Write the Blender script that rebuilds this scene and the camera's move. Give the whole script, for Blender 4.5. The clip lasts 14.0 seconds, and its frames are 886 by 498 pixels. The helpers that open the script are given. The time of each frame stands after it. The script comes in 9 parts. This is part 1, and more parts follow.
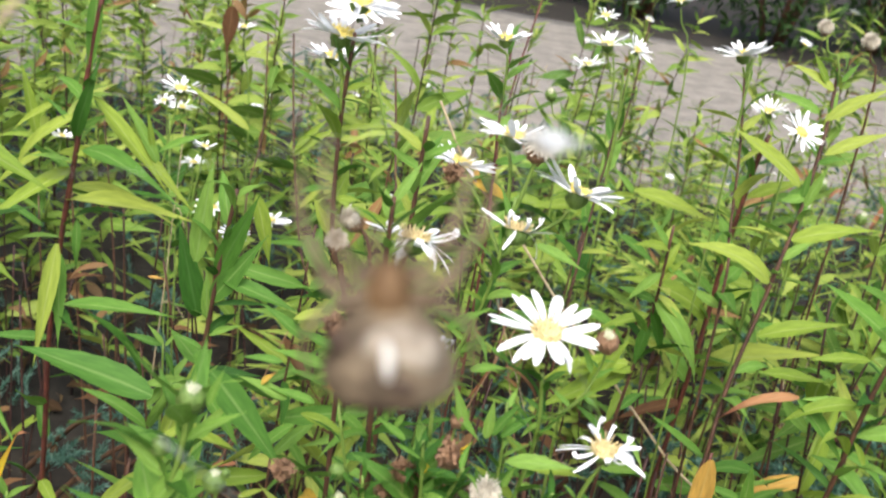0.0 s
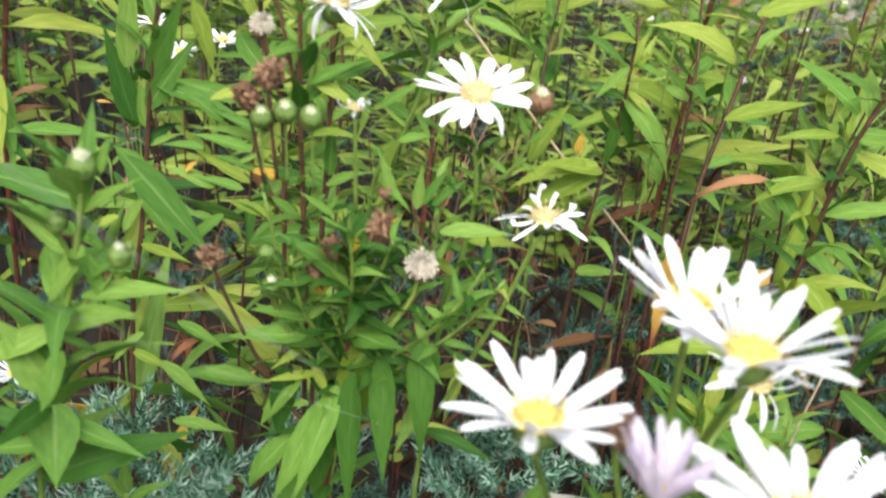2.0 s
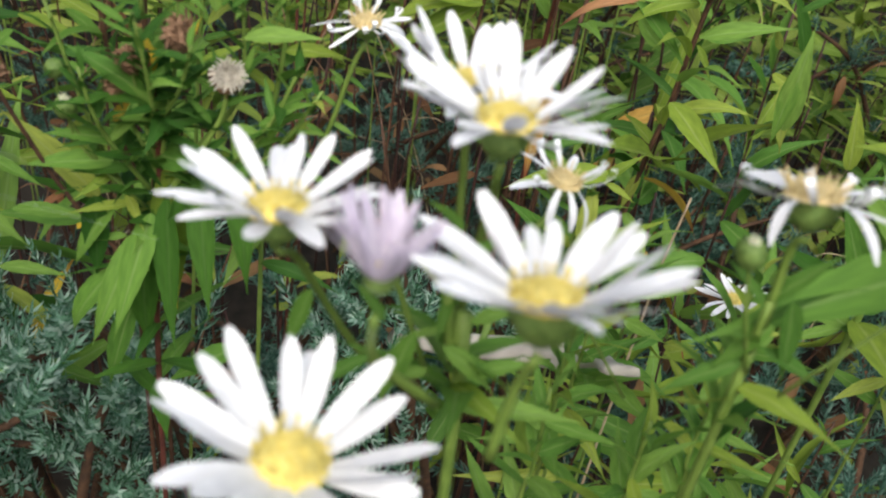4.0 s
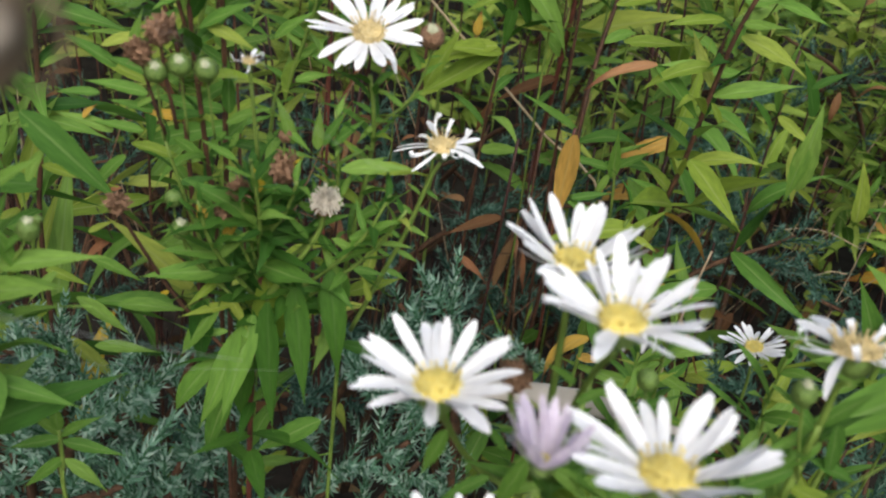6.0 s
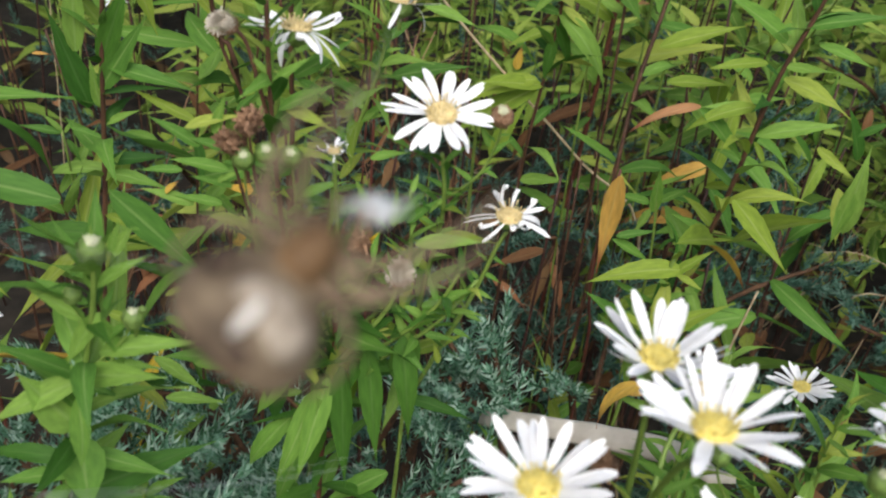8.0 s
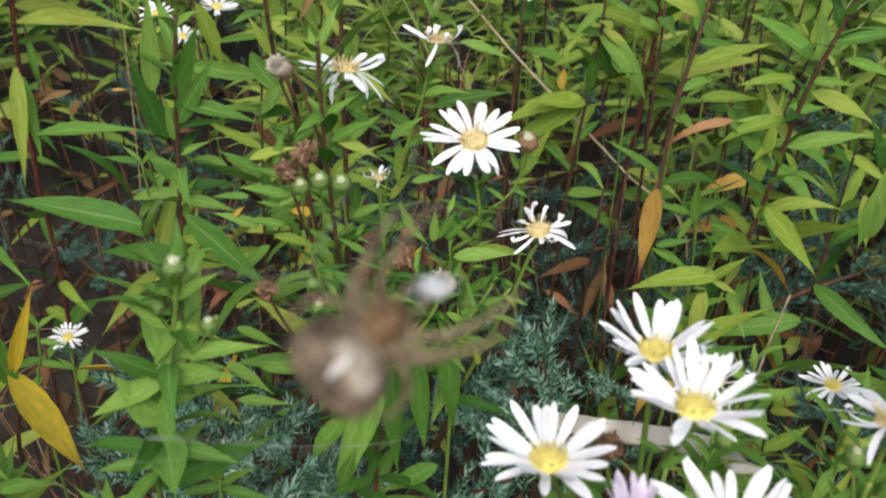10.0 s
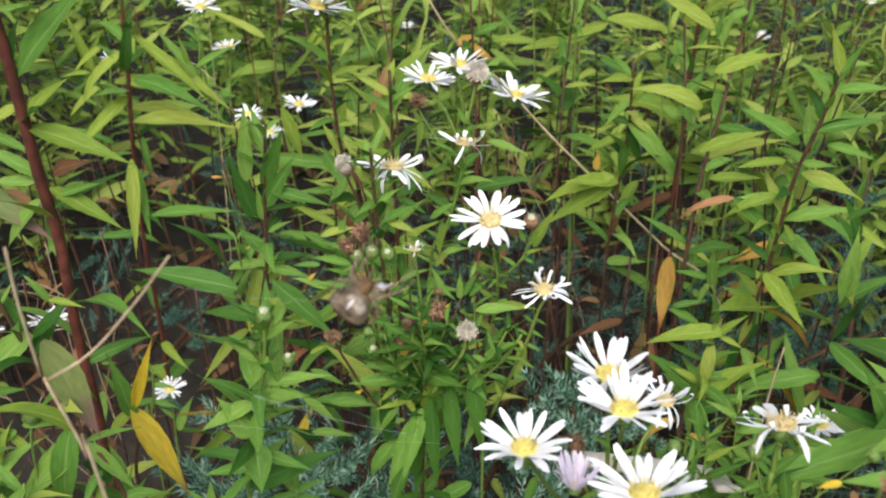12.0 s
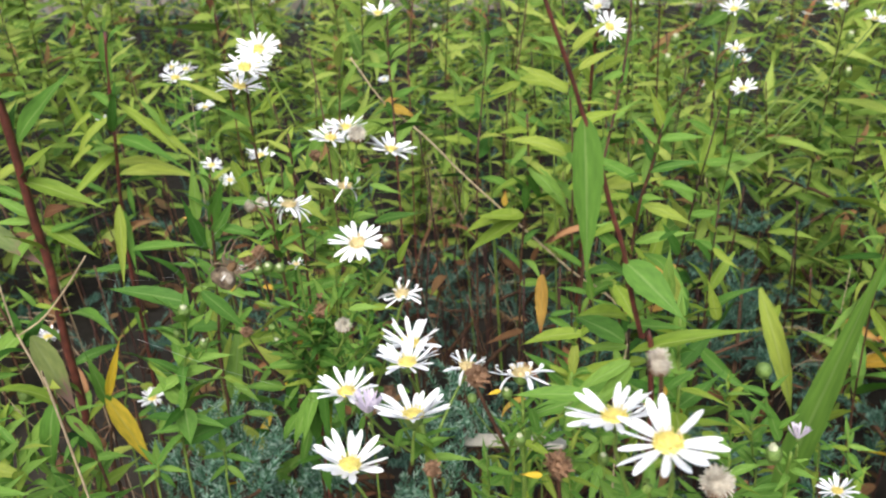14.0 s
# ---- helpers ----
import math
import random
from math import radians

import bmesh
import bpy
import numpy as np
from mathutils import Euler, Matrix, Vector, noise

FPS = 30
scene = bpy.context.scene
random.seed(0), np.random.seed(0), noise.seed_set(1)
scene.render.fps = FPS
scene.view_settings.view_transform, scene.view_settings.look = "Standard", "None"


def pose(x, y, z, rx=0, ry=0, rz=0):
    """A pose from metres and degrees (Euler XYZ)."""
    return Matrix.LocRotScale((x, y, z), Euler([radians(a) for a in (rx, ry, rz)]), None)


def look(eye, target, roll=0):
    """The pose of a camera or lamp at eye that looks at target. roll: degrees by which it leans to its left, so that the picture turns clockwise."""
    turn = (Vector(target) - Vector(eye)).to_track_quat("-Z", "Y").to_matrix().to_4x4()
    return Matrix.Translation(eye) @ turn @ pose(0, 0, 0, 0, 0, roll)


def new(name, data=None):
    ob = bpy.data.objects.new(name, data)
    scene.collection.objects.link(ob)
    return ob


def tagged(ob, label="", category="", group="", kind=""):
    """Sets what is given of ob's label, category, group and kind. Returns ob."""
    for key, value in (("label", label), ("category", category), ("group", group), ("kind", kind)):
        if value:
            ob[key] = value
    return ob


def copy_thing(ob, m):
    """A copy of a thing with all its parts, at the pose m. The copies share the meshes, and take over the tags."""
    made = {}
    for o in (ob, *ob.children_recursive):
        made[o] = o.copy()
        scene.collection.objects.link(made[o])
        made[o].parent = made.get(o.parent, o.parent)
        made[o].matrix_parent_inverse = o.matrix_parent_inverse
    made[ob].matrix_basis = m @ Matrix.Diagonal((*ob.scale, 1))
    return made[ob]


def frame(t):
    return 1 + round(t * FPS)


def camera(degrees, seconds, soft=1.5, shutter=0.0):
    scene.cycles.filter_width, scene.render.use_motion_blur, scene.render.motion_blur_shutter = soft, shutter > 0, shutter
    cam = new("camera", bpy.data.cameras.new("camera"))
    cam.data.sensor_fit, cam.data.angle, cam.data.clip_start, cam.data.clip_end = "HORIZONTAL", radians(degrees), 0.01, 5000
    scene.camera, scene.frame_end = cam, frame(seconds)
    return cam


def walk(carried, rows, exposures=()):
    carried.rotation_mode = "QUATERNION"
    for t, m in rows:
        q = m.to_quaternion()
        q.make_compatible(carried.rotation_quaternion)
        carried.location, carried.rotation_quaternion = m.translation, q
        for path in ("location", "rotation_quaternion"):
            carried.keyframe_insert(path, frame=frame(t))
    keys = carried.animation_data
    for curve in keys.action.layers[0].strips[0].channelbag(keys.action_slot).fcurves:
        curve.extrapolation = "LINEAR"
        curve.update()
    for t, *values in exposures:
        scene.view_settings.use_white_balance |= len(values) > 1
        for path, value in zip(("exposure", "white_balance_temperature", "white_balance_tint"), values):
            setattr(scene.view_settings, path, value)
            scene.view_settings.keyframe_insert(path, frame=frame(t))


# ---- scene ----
cam = camera(49.0, 14.0, 2.1, 0.25)
cam.data.dof.use_dof, cam.data.dof.focus_distance, cam.data.dof.aperture_fstop = True, 0.4, 31
PATH = [
    (0, (0.084, 0.085, 0.694), (0.021, 1.943, -0.043), 9.9),
    (0.5, (0.081, 0.081, 0.694), (0.044, 1.885, -0.170), 8.6),
    (1, (0.079, 0.079, 0.690), (0.049, 1.856, -0.227), 8.8),
    (1.5, (0.090, 0.083, 0.681), (0.064, 1.842, -0.271), 8.6),
    (2, (0.103, 0.091, 0.674), (0.101, 1.810, -0.348), 7.4),
    (2.5, (0.116, 0.103, 0.662), (0.218, 1.741, -0.481), 8.3),
    (3, (0.126, 0.104, 0.656), (0.276, 1.709, -0.528), 8.5),
    (3.2, (0.130, 0.104, 0.653), (0.302, 1.690, -0.552), 9.5),
    (5.3, (0.118, 0.090, 0.686), (0.323, 1.642, -0.559), 8.9),
    (5.5, (0.115, 0.091, 0.691), (0.313, 1.644, -0.553), 8.8),
    (6, (0.103, 0.093, 0.697), (0.308, 1.639, -0.554), 8.4),
    (6.5, (0.097, 0.094, 0.703), (0.297, 1.635, -0.555), 8.1),
    (7, (0.092, 0.096, 0.708), (0.273, 1.638, -0.554), 7.7),
    (7.5, (0.087, 0.098, 0.712), (0.261, 1.642, -0.548), 7.1),
    (8, (0.088, 0.097, 0.716), (0.252, 1.645, -0.539), 6.9),
    (8.2, (0.087, 0.094, 0.718), (0.247, 1.641, -0.539), 6.9),
    (10.3, (0.096, 0.062, 0.737), (0.105, 1.639, -0.494), 2.1),
    (10.5, (0.097, 0.053, 0.738), (0.092, 1.637, -0.483), 2.1),
    (11, (0.100, 0.039, 0.752), (0.046, 1.631, -0.457), 1.0),
    (11.5, (0.105, 0.027, 0.768), (-0.007, 1.664, -0.376), -0.4),
    (12, (0.114, 0.005, 0.783), (-0.026, 1.651, -0.344), -1.3),
    (12.5, (0.128, -0.017, 0.796), (-0.043, 1.635, -0.320), -2.4),
    (13, (0.144, -0.051, 0.812), (-0.035, 1.613, -0.283), -3.1),
    (13.5, (0.167, -0.079, 0.829), (-0.005, 1.594, -0.254), -3.2),
    (14, (0.194, -0.105, 0.843), (0.012, 1.585, -0.211), -3.0),
]
EXPOSURES = [(0.0, 0.76), (1.5, 0.72), (2.0, 0.78), (3.0, 0.45), (5.3, 0.0), (6.0, -0.04), (8.2, 0.16), (10.3, 0.16), (12.0, 0.32), (13.0, 0.38), (14.0, 0.48)]
walk(cam, [(t, look(eye, target, roll)) for t, eye, target, roll in PATH], EXPOSURES)

# ---- light: a bright overcast sky ----
world = bpy.data.worlds.new("sky")
scene.world = world
world.use_nodes = True
wn, wl = world.node_tree.nodes, world.node_tree.links
sky = wn.new("ShaderNodeTexSky")
sky.sky_type, sky.sun_disc = "NISHITA", False
sky.sun_elevation, sky.sun_rotation = radians(50), radians(200)
sky.air_density, sky.dust_density, sky.ozone_density = 1.0, 6.0, 1.0
wl.new(sky.outputs[0], wn["Background"].inputs["Color"])
wn["Background"].inputs["Strength"].default_value = 0.125
sun = new("sun", bpy.data.lights.new("sun", "SUN"))
sun.data.energy, sun.data.angle, sun.data.color = 2.45, radians(34), (0.985, 1.0, 0.985)
sun.matrix_basis = look((0.5, -2.0, 3.2), (0, 0, 0))

# ---- materials ----
def material(name):
    m = bpy.data.materials.new(name)
    m.use_nodes = True
    nt = m.node_tree
    return m, nt.nodes, nt.links, nt.nodes["Principled BSDF"]


def ramp(nodes, *stops):
    r = nodes.new("ShaderNodeValToRGB")
    while len(r.color_ramp.elements) < len(stops):
        r.color_ramp.elements.new(0.5)
    for e, (p, c) in zip(r.color_ramp.elements, stops):
        e.position, e.color = p, (*c, 1)
    return r


def noise_tex(nodes, links, scale, detail=3.0, coord="Object"):
    co, n = nodes.new("ShaderNodeTexCoord"), nodes.new("ShaderNodeTexNoise")
    n.inputs["Scale"].default_value, n.inputs["Detail"].default_value = scale, detail
    links.new(co.outputs[coord], n.inputs["Vector"])
    return n


def mix(nodes, links, kind, fac, a, b):
    m = nodes.new("ShaderNodeMix")
    m.data_type, m.blend_type = "RGBA", kind
    for sock, v in ((m.inputs[0], fac), (m.inputs[6], a), (m.inputs[7], b)):
        if isinstance(v, (int, float)):
            sock.default_value = v
        elif isinstance(v, tuple):
            sock.default_value = (*v, 1)
        else:
            links.new(v, sock)
    return m.outputs[2]


def thin(nodes, links, shader, colour, share):
    """Lets part of the light through a thin blade."""
    out = nodes["Material Output"]
    tr, mx = nodes.new("ShaderNodeBsdfTranslucent"), nodes.new("ShaderNodeMixShader")
    mx.inputs[0].default_value = share
    if isinstance(colour, tuple):
        tr.inputs["Color"].default_value = (*colour, 1)
    else:
        links.new(colour, tr.inputs["Color"])
    links.new(shader.outputs[0], mx.inputs[1])
    links.new(tr.outputs[0], mx.inputs[2])
    links.new(mx.outputs[0], out.inputs["Surface"])


def bump(nodes, links, height, target, strength, distance=0.001):
    b = nodes.new("ShaderNodeBump")
    b.inputs["Strength"].default_value, b.inputs["Distance"].default_value = strength, distance
    links.new(height, b.inputs["Height"])
    links.new(b.outputs[0], target.inputs["Normal"])


def leaf_material(name, low, mid, high, vein, tip=None, island=False, tip_at=0.55, dead=None):
    """A leaf blade: tone from leaf to leaf, mottling, a pale midrib and side veins, at times a dry tip."""
    m, n, l, bsdf = material(name)
    if island:
        rnd = n.new("ShaderNodeNewGeometry").outputs["Random Per Island"]
    else:
        rnd = n.new("ShaderNodeObjectInfo").outputs["Random"]
    tone = ramp(n, (0.0, dead), (0.03, dead), (0.05, low), (0.5, mid), (1.0, high)) if dead else ramp(n, (0.0, low), (0.5, mid), (1.0, high))
    l.new(rnd, tone.inputs[0])
    uv = n.new("ShaderNodeUVMap")
    sep = n.new("ShaderNodeSeparateXYZ")
    l.new(uv.outputs[0], sep.inputs[0])
    mott = n.new("ShaderNodeTexNoise")
    mott.inputs["Scale"].default_value, mott.inputs["Detail"].default_value = 5.0, 4.0
    l.new(uv.outputs[0], mott.inputs["Vector"])
    mr = ramp(n, (0.3, (0.72, 0.76, 0.7)), (0.7, (1.12, 1.1, 1.0)))
    l.new(mott.outputs[0], mr.inputs[0])
    col = mix(n, l, "MULTIPLY", 1.0, tone.outputs[0], mr.outputs[0])
    # midrib
    d = n.new("ShaderNodeMath")
    d.operation = "SUBTRACT"
    l.new(sep.outputs[0], d.inputs[0])
    d.inputs[1].default_value = 0.5
    a = n.new("ShaderNodeMath")
    a.operation = "ABSOLUTE"
    l.new(d.outputs[0], a.inputs[0])
    rib = ramp(n, (0.02, (1, 1, 1)), (0.07, (0, 0, 0)))
    l.new(a.outputs[0], rib.inputs[0])
    f = n.new("ShaderNodeMath")
    f.operation = "MULTIPLY"
    l.new(rib.outputs[0], f.inputs[0])
    f.inputs[1].default_value = 0.32
    col = mix(n, l, "MIX", f.outputs[0], col, vein)
    if tip:
        ad = n.new("ShaderNodeMath")
        ad.operation = "ADD"
        l.new(sep.outputs[1], ad.inputs[0])
        sc = n.new("ShaderNodeMath")
        sc.operation = "MULTIPLY_ADD"
        l.new(mott.outputs[0], sc.inputs[0])
        sc.inputs[1].default_value, sc.inputs[2].default_value = 0.7, -0.35
        l.new(sc.outputs[0], ad.inputs[1])
        tr = ramp(n, (tip_at, (0, 0, 0)), (tip_at + 0.25, (1, 1, 1)))
        l.new(ad.outputs[0], tr.inputs[0])
        col = mix(n, l, "MIX", tr.outputs[0], col, tip)
    l.new(col, bsdf.inputs["Base Color"])
    bsdf.inputs["Roughness"].default_value = 0.62
    bsdf.inputs["Specular IOR Level"].default_value = 0.22
    bump(n, l, mott.outputs[0], bsdf, 0.35)
    thin(n, l, bsdf, col, 0.34)
    return m


GREEN = leaf_material("leaf_green", (0.085, 0.21, 0.036), (0.15, 0.31, 0.052), (0.23, 0.39, 0.08), (0.34, 0.48, 0.17))
LIME = leaf_material("leaf_lime", (0.19, 0.30, 0.04), (0.28, 0.385, 0.055), (0.38, 0.45, 0.095), (0.44, 0.5, 0.19))
DARK = leaf_material("leaf_dark", (0.035, 0.115, 0.018), (0.05, 0.145, 0.02), (0.07, 0.18, 0.025), (0.12, 0.22, 0.06))
YELLOW = leaf_material("leaf_yellow", (0.72, 0.5, 0.04), (0.76, 0.54, 0.05), (0.76, 0.56, 0.07), (0.64, 0.56, 0.16), (0.4, 0.17, 0.04), tip_at=0.76)
ORANGE = leaf_material("leaf_orange", (0.64, 0.4, 0.06), (0.66, 0.44, 0.08), (0.58, 0.33, 0.1), (0.6, 0.44, 0.16), (0.28, 0.1, 0.05), tip_at=0.66)
PALE_RED = leaf_material("leaf_reddish", (0.4, 0.17, 0.09), (0.44, 0.21, 0.11), (0.46, 0.26, 0.13), (0.45, 0.31, 0.18), (0.22, 0.09, 0.05))
YELLOW_TIP = leaf_material("leaf_yellow_tip", (0.13, 0.24, 0.03), (0.17, 0.26, 0.035), (0.2, 0.3, 0.04), (0.28, 0.38, 0.12), (0.6, 0.42, 0.05), tip_at=0.72)
TIRED = leaf_material("leaf_tired", (0.19, 0.26, 0.09), (0.22, 0.29, 0.11), (0.26, 0.31, 0.11), (0.32, 0.37, 0.17), (0.28, 0.17, 0.14), tip_at=0.5)
BROWN = leaf_material("leaf_dry", (0.13, 0.06, 0.03), (0.19, 0.095, 0.045), (0.27, 0.16, 0.08), (0.27, 0.18, 0.09))
MIXED = leaf_material("leaf_mixed", (0.09, 0.195, 0.036), (0.235, 0.36, 0.06), (0.42, 0.5, 0.12), (0.4, 0.5, 0.18), island=True, dead=(0.3, 0.16, 0.075))


def plain_material(name, low, high, scale, rough=0.6, relief=0.3, share=0.0, detail=4.0, coord="Object", spec=0.4):
    m, n, l, bsdf = material(name)
    t = noise_tex(n, l, scale, detail, coord)
    r = ramp(n, (0.3, low), (0.7, high))
    l.new(t.outputs[0], r.inputs[0])
    big = noise_tex(n, l, scale / 7, 2.0, coord)
    br = ramp(n, (0.35, (0.78, 0.78, 0.78)), (0.65, (1.1, 1.1, 1.1)))
    l.new(big.outputs[0], br.inputs[0])
    col = mix(n, l, "MULTIPLY", 1.0, r.outputs[0], br.outputs[0])
    l.new(col, bsdf.inputs["Base Color"])
    bsdf.inputs["Roughness"].default_value = rough
    bsdf.inputs["Specular IOR Level"].default_value = spec
    bump(n, l, t.outputs[0], bsdf, relief)
    if share:
        thin(n, l, bsdf, col, share)
    return m


PETAL = plain_material("petal_white", (0.86, 0.88, 0.92), (0.93, 0.94, 0.96), 7, 0.55, 0.15, 0.12)
LILAC = plain_material("petal_lilac", (0.66, 0.58, 0.74), (0.8, 0.74, 0.84), 7, 0.55, 0.15, 0.25)
DISC = plain_material("disc_yellow", (0.74, 0.58, 0.10), (0.88, 0.79, 0.3), 9, 0.7, 0.5, 0.1)
DISC_OLD = plain_material("disc_tan", (0.6, 0.45, 0.17), (0.84, 0.72, 0.42), 9, 0.7, 0.5, 0.1)
FLUFF = plain_material("dry_fluff", (0.52, 0.46, 0.36), (0.78, 0.74, 0.66), 6, 0.9, 0.5, 0.2)
WITHERED = plain_material("withered_brown", (0.15, 0.075, 0.04), (0.36, 0.22, 0.13), 6, 0.85, 0.6)
BUD_TIP = plain_material("bud_tip", (0.42, 0.46, 0.28), (0.66, 0.68, 0.5), 6, 0.6, 0.3, 0.1)
BRACT = plain_material("bract_green", (0.11, 0.2, 0.045), (0.2, 0.3, 0.075), 6, 0.55, 0.3, 0.1)
STEM_RED = plain_material("stem_dark_red", (0.055, 0.018, 0.015), (0.15, 0.045, 0.03), 160, 0.5, 0.3)
STEM_BROWN = plain_material("stem_brown", (0.045, 0.02, 0.013), (0.115, 0.055, 0.03), 160, 0.6, 0.3)
STEM_DARK = plain_material("stem_dark", (0.022, 0.010, 0.009), (0.07, 0.028, 0.022), 160, 0.65, 0.3)
STEM_GREEN = plain_material("stem_green", (0.12, 0.2, 0.035), (0.2, 0.3, 0.06), 160, 0.5, 0.3)
STRAW = plain_material("straw", (0.36, 0.27, 0.16), (0.56, 0.46, 0.31), 200, 0.7, 0.3)
TWIG = plain_material("juniper_bark", (0.04, 0.022, 0.012), (0.12, 0.06, 0.03), 220, 0.85, 0.7)
NEEDLE = leaf_material("juniper_needle", (0.045, 0.14, 0.065), (0.19, 0.39, 0.28), (0.62, 0.79, 0.74), (0.82, 0.9, 0.89), island=True)
# moist soil, its colour lowered further to stand for shade under the dense plants
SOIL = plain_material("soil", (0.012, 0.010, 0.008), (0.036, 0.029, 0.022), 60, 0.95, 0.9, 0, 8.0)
ASPHALT = plain_material("asphalt", (0.19, 0.17, 0.145), (0.26, 0.238, 0.208), 90, 0.9, 0.5, 0, 8.0)
WOOD = plain_material("grey_wood", (0.37, 0.345, 0.3), (0.6, 0.57, 0.51), 60, 0.85, 0.6)
SILK = plain_material("silk", (0.75, 0.78, 0.8), (0.85, 0.87, 0.88), 800, 0.4, 0.1, 0.5)

# ---- builders ----
def smooth(points, steps):
    """A curve through the points, as many steps for each stretch."""
    p = [Vector(q) for q in points]
    if len(p) == 2:
        return [p[0].lerp(p[1], i / steps) for i in range(steps + 1)]
    p = [p[0] * 2 - p[1]] + p + [p[-1] * 2 - p[-2]]
    out = []
    for a, b, c, d in zip(p, p[1:], p[2:], p[3:]):
        for i in range(steps):
            t = i / steps
            out.append(0.5 * (2 * b + (c - a) * t + (2 * a - 5 * b + 4 * c - d) * t * t + (3 * b - a - 3 * c + d) * t ** 3))
    return out + [p[-2]]


def tube(bm, points, r0, r1, sides=6, steps=4):
    """A round stem through the points, from radius r0 to r1."""
    line = smooth(points, steps)
    rings, side = [], None
    for i, q in enumerate(line):
        way = (line[min(i + 1, len(line) - 1)] - line[max(i - 1, 0)]).normalized()
        side = (side - way * side.dot(way)).normalized() if side else way.orthogonal().normalized()
        other = way.cross(side)
        r = r0 + (r1 - r0) * i / (len(line) - 1)
        rings.append([bm.verts.new(q + r * (math.cos(2 * math.pi * k / sides) * side + math.sin(2 * math.pi * k / sides) * other)) for k in range(sides)])
    for a, b in zip(rings, rings[1:]):
        for k in range(sides):
            bm.faces.new((a[k], a[(k + 1) % sides], b[(k + 1) % sides], b[k]))
    bm.faces.new(rings[0][::-1])
    bm.faces.new(rings[-1])
    return line


def finish(bm, name, material):
    for f in bm.faces:
        f.smooth = True
    me = bpy.data.meshes.new(name)
    bm.to_mesh(me)
    bm.free()
    me.materials.append(material)
    return me


def part(name, mesh, parent, m=None, label="", material=None):
    """Links a mesh (or a bmesh with its material) as one part under a thing or a part; m: its pose in the parent's space."""
    if material:
        mesh = finish(mesh, name, material)
    ob = new(name, mesh)
    ob.parent = parent
    if m is not None:
        ob.matrix_basis = m
    return tagged(ob, label)


def blade(bm, m, length, width, arch, fold, twist=0.0, blunt=0.78, rows=8, wave=0.0, rise=1.0, teeth=0.0):
    """A lance-shaped leaf blade along y with a folded midrib, in the space m; rise: breadth to length of the space it is scaled into."""
    uv = bm.loops.layers.uv.verify()
    grid = []
    for i in range(rows + 1):
        v = i / rows
        w = width * 0.5 * (v + 0.015) ** blunt * (1.0 - v) ** (1.55 if blunt > 0.5 else 1.1) * (4.3 if blunt > 0.5 else 2.3)
        a = twist * (v - 0.5)
        z = arch * length * 4 * v * (1 - v)
        row = []
        for u in (-1, 0, 1):
            side = u * max(w, width * 0.02) * (1 + teeth * (i % 2))
            lift = fold * abs(side) + wave * width * math.sin(9 * v + 2 * u)
            row.append((bm.verts.new(m @ Vector((side * math.cos(a) - lift * math.sin(a), v * length, z + rise * (side * math.sin(a) + lift * math.cos(a))))), ((u + 1) / 2, v)))
        grid.append(row)
    for r0, r1 in zip(grid, grid[1:]):
        for k in range(2):
            four = (r0[k], r0[k + 1], r1[k + 1], r1[k])
            f = bm.faces.new([q[0] for q in four])
            for loop, q in zip(f.loops, four):
                loop[uv].uv = q[1]


LEAF_SHAPES = [(0.015, 0.22, 0.1, 0.0), (0.04, 0.3, -0.35, 0.03), (0.07, 0.18, 0.4, 0.04), (0.13, 0.28, 0.0, 0.03), (-0.04, 0.22, 0.6, 0.05), (0.19, 0.25, -0.5, 0.05)]
LEAVES = {}


def leaf_mesh(material, shape):
    key = (material.name, shape)
    if key not in LEAVES:
        arch, fold, twist, wave = LEAF_SHAPES[shape]
        bm = bmesh.new()
        blade(bm, Matrix(), 1, 1, arch, fold, twist, 0.7, 13, wave, 0.24, 0.06)
        LEAVES[key] = finish(bm, "leaf", material)
    return LEAVES[key]


def leaf_pose(base, tip, width, roll=0.0):
    """The pose of a leaf of unit size from base to tip; roll: degrees by which the blade turns on its midrib."""
    base, tip = Vector(base), Vector(tip)
    y = tip - base
    length = y.length
    y.normalize()
    x = y.cross(Vector((0, 0, 1)))
    x = x.normalized() if x.length > 0.05 else Vector((1, 0, 0))
    z = x.cross(y)
    turn = Matrix((x, y, z)).transposed().to_4x4()
    return Matrix.Translation(base) @ turn @ pose(0, 0, 0, 0, roll, 0) @ Matrix.Diagonal((width, length, length, 1))


def leaf(plant, base, tip, width, material=None, shape=0, roll=0.0):
    width = 0.95 * width + 0.05 * (Vector(tip) - Vector(base)).length
    m = Matrix.Translation(-plant.location) @ leaf_pose(base, tip, width, roll)
    return part("leaf", leaf_mesh(material or GREEN, shape), plant, m)


def thing(name, at, label, category, group="", kind=""):
    ob = new(name)
    ob.empty_display_size = 0.02
    ob.location = at
    return tagged(ob, label, category, group, kind)


def stem(plant, points, r0, r1, material=None, name="stem"):
    bm = bmesh.new()
    tube(bm, [Vector(q) - plant.location for q in points], 0.7 * r0, 0.7 * r1)
    return part(name, bm, plant, material=material or STEM_RED)


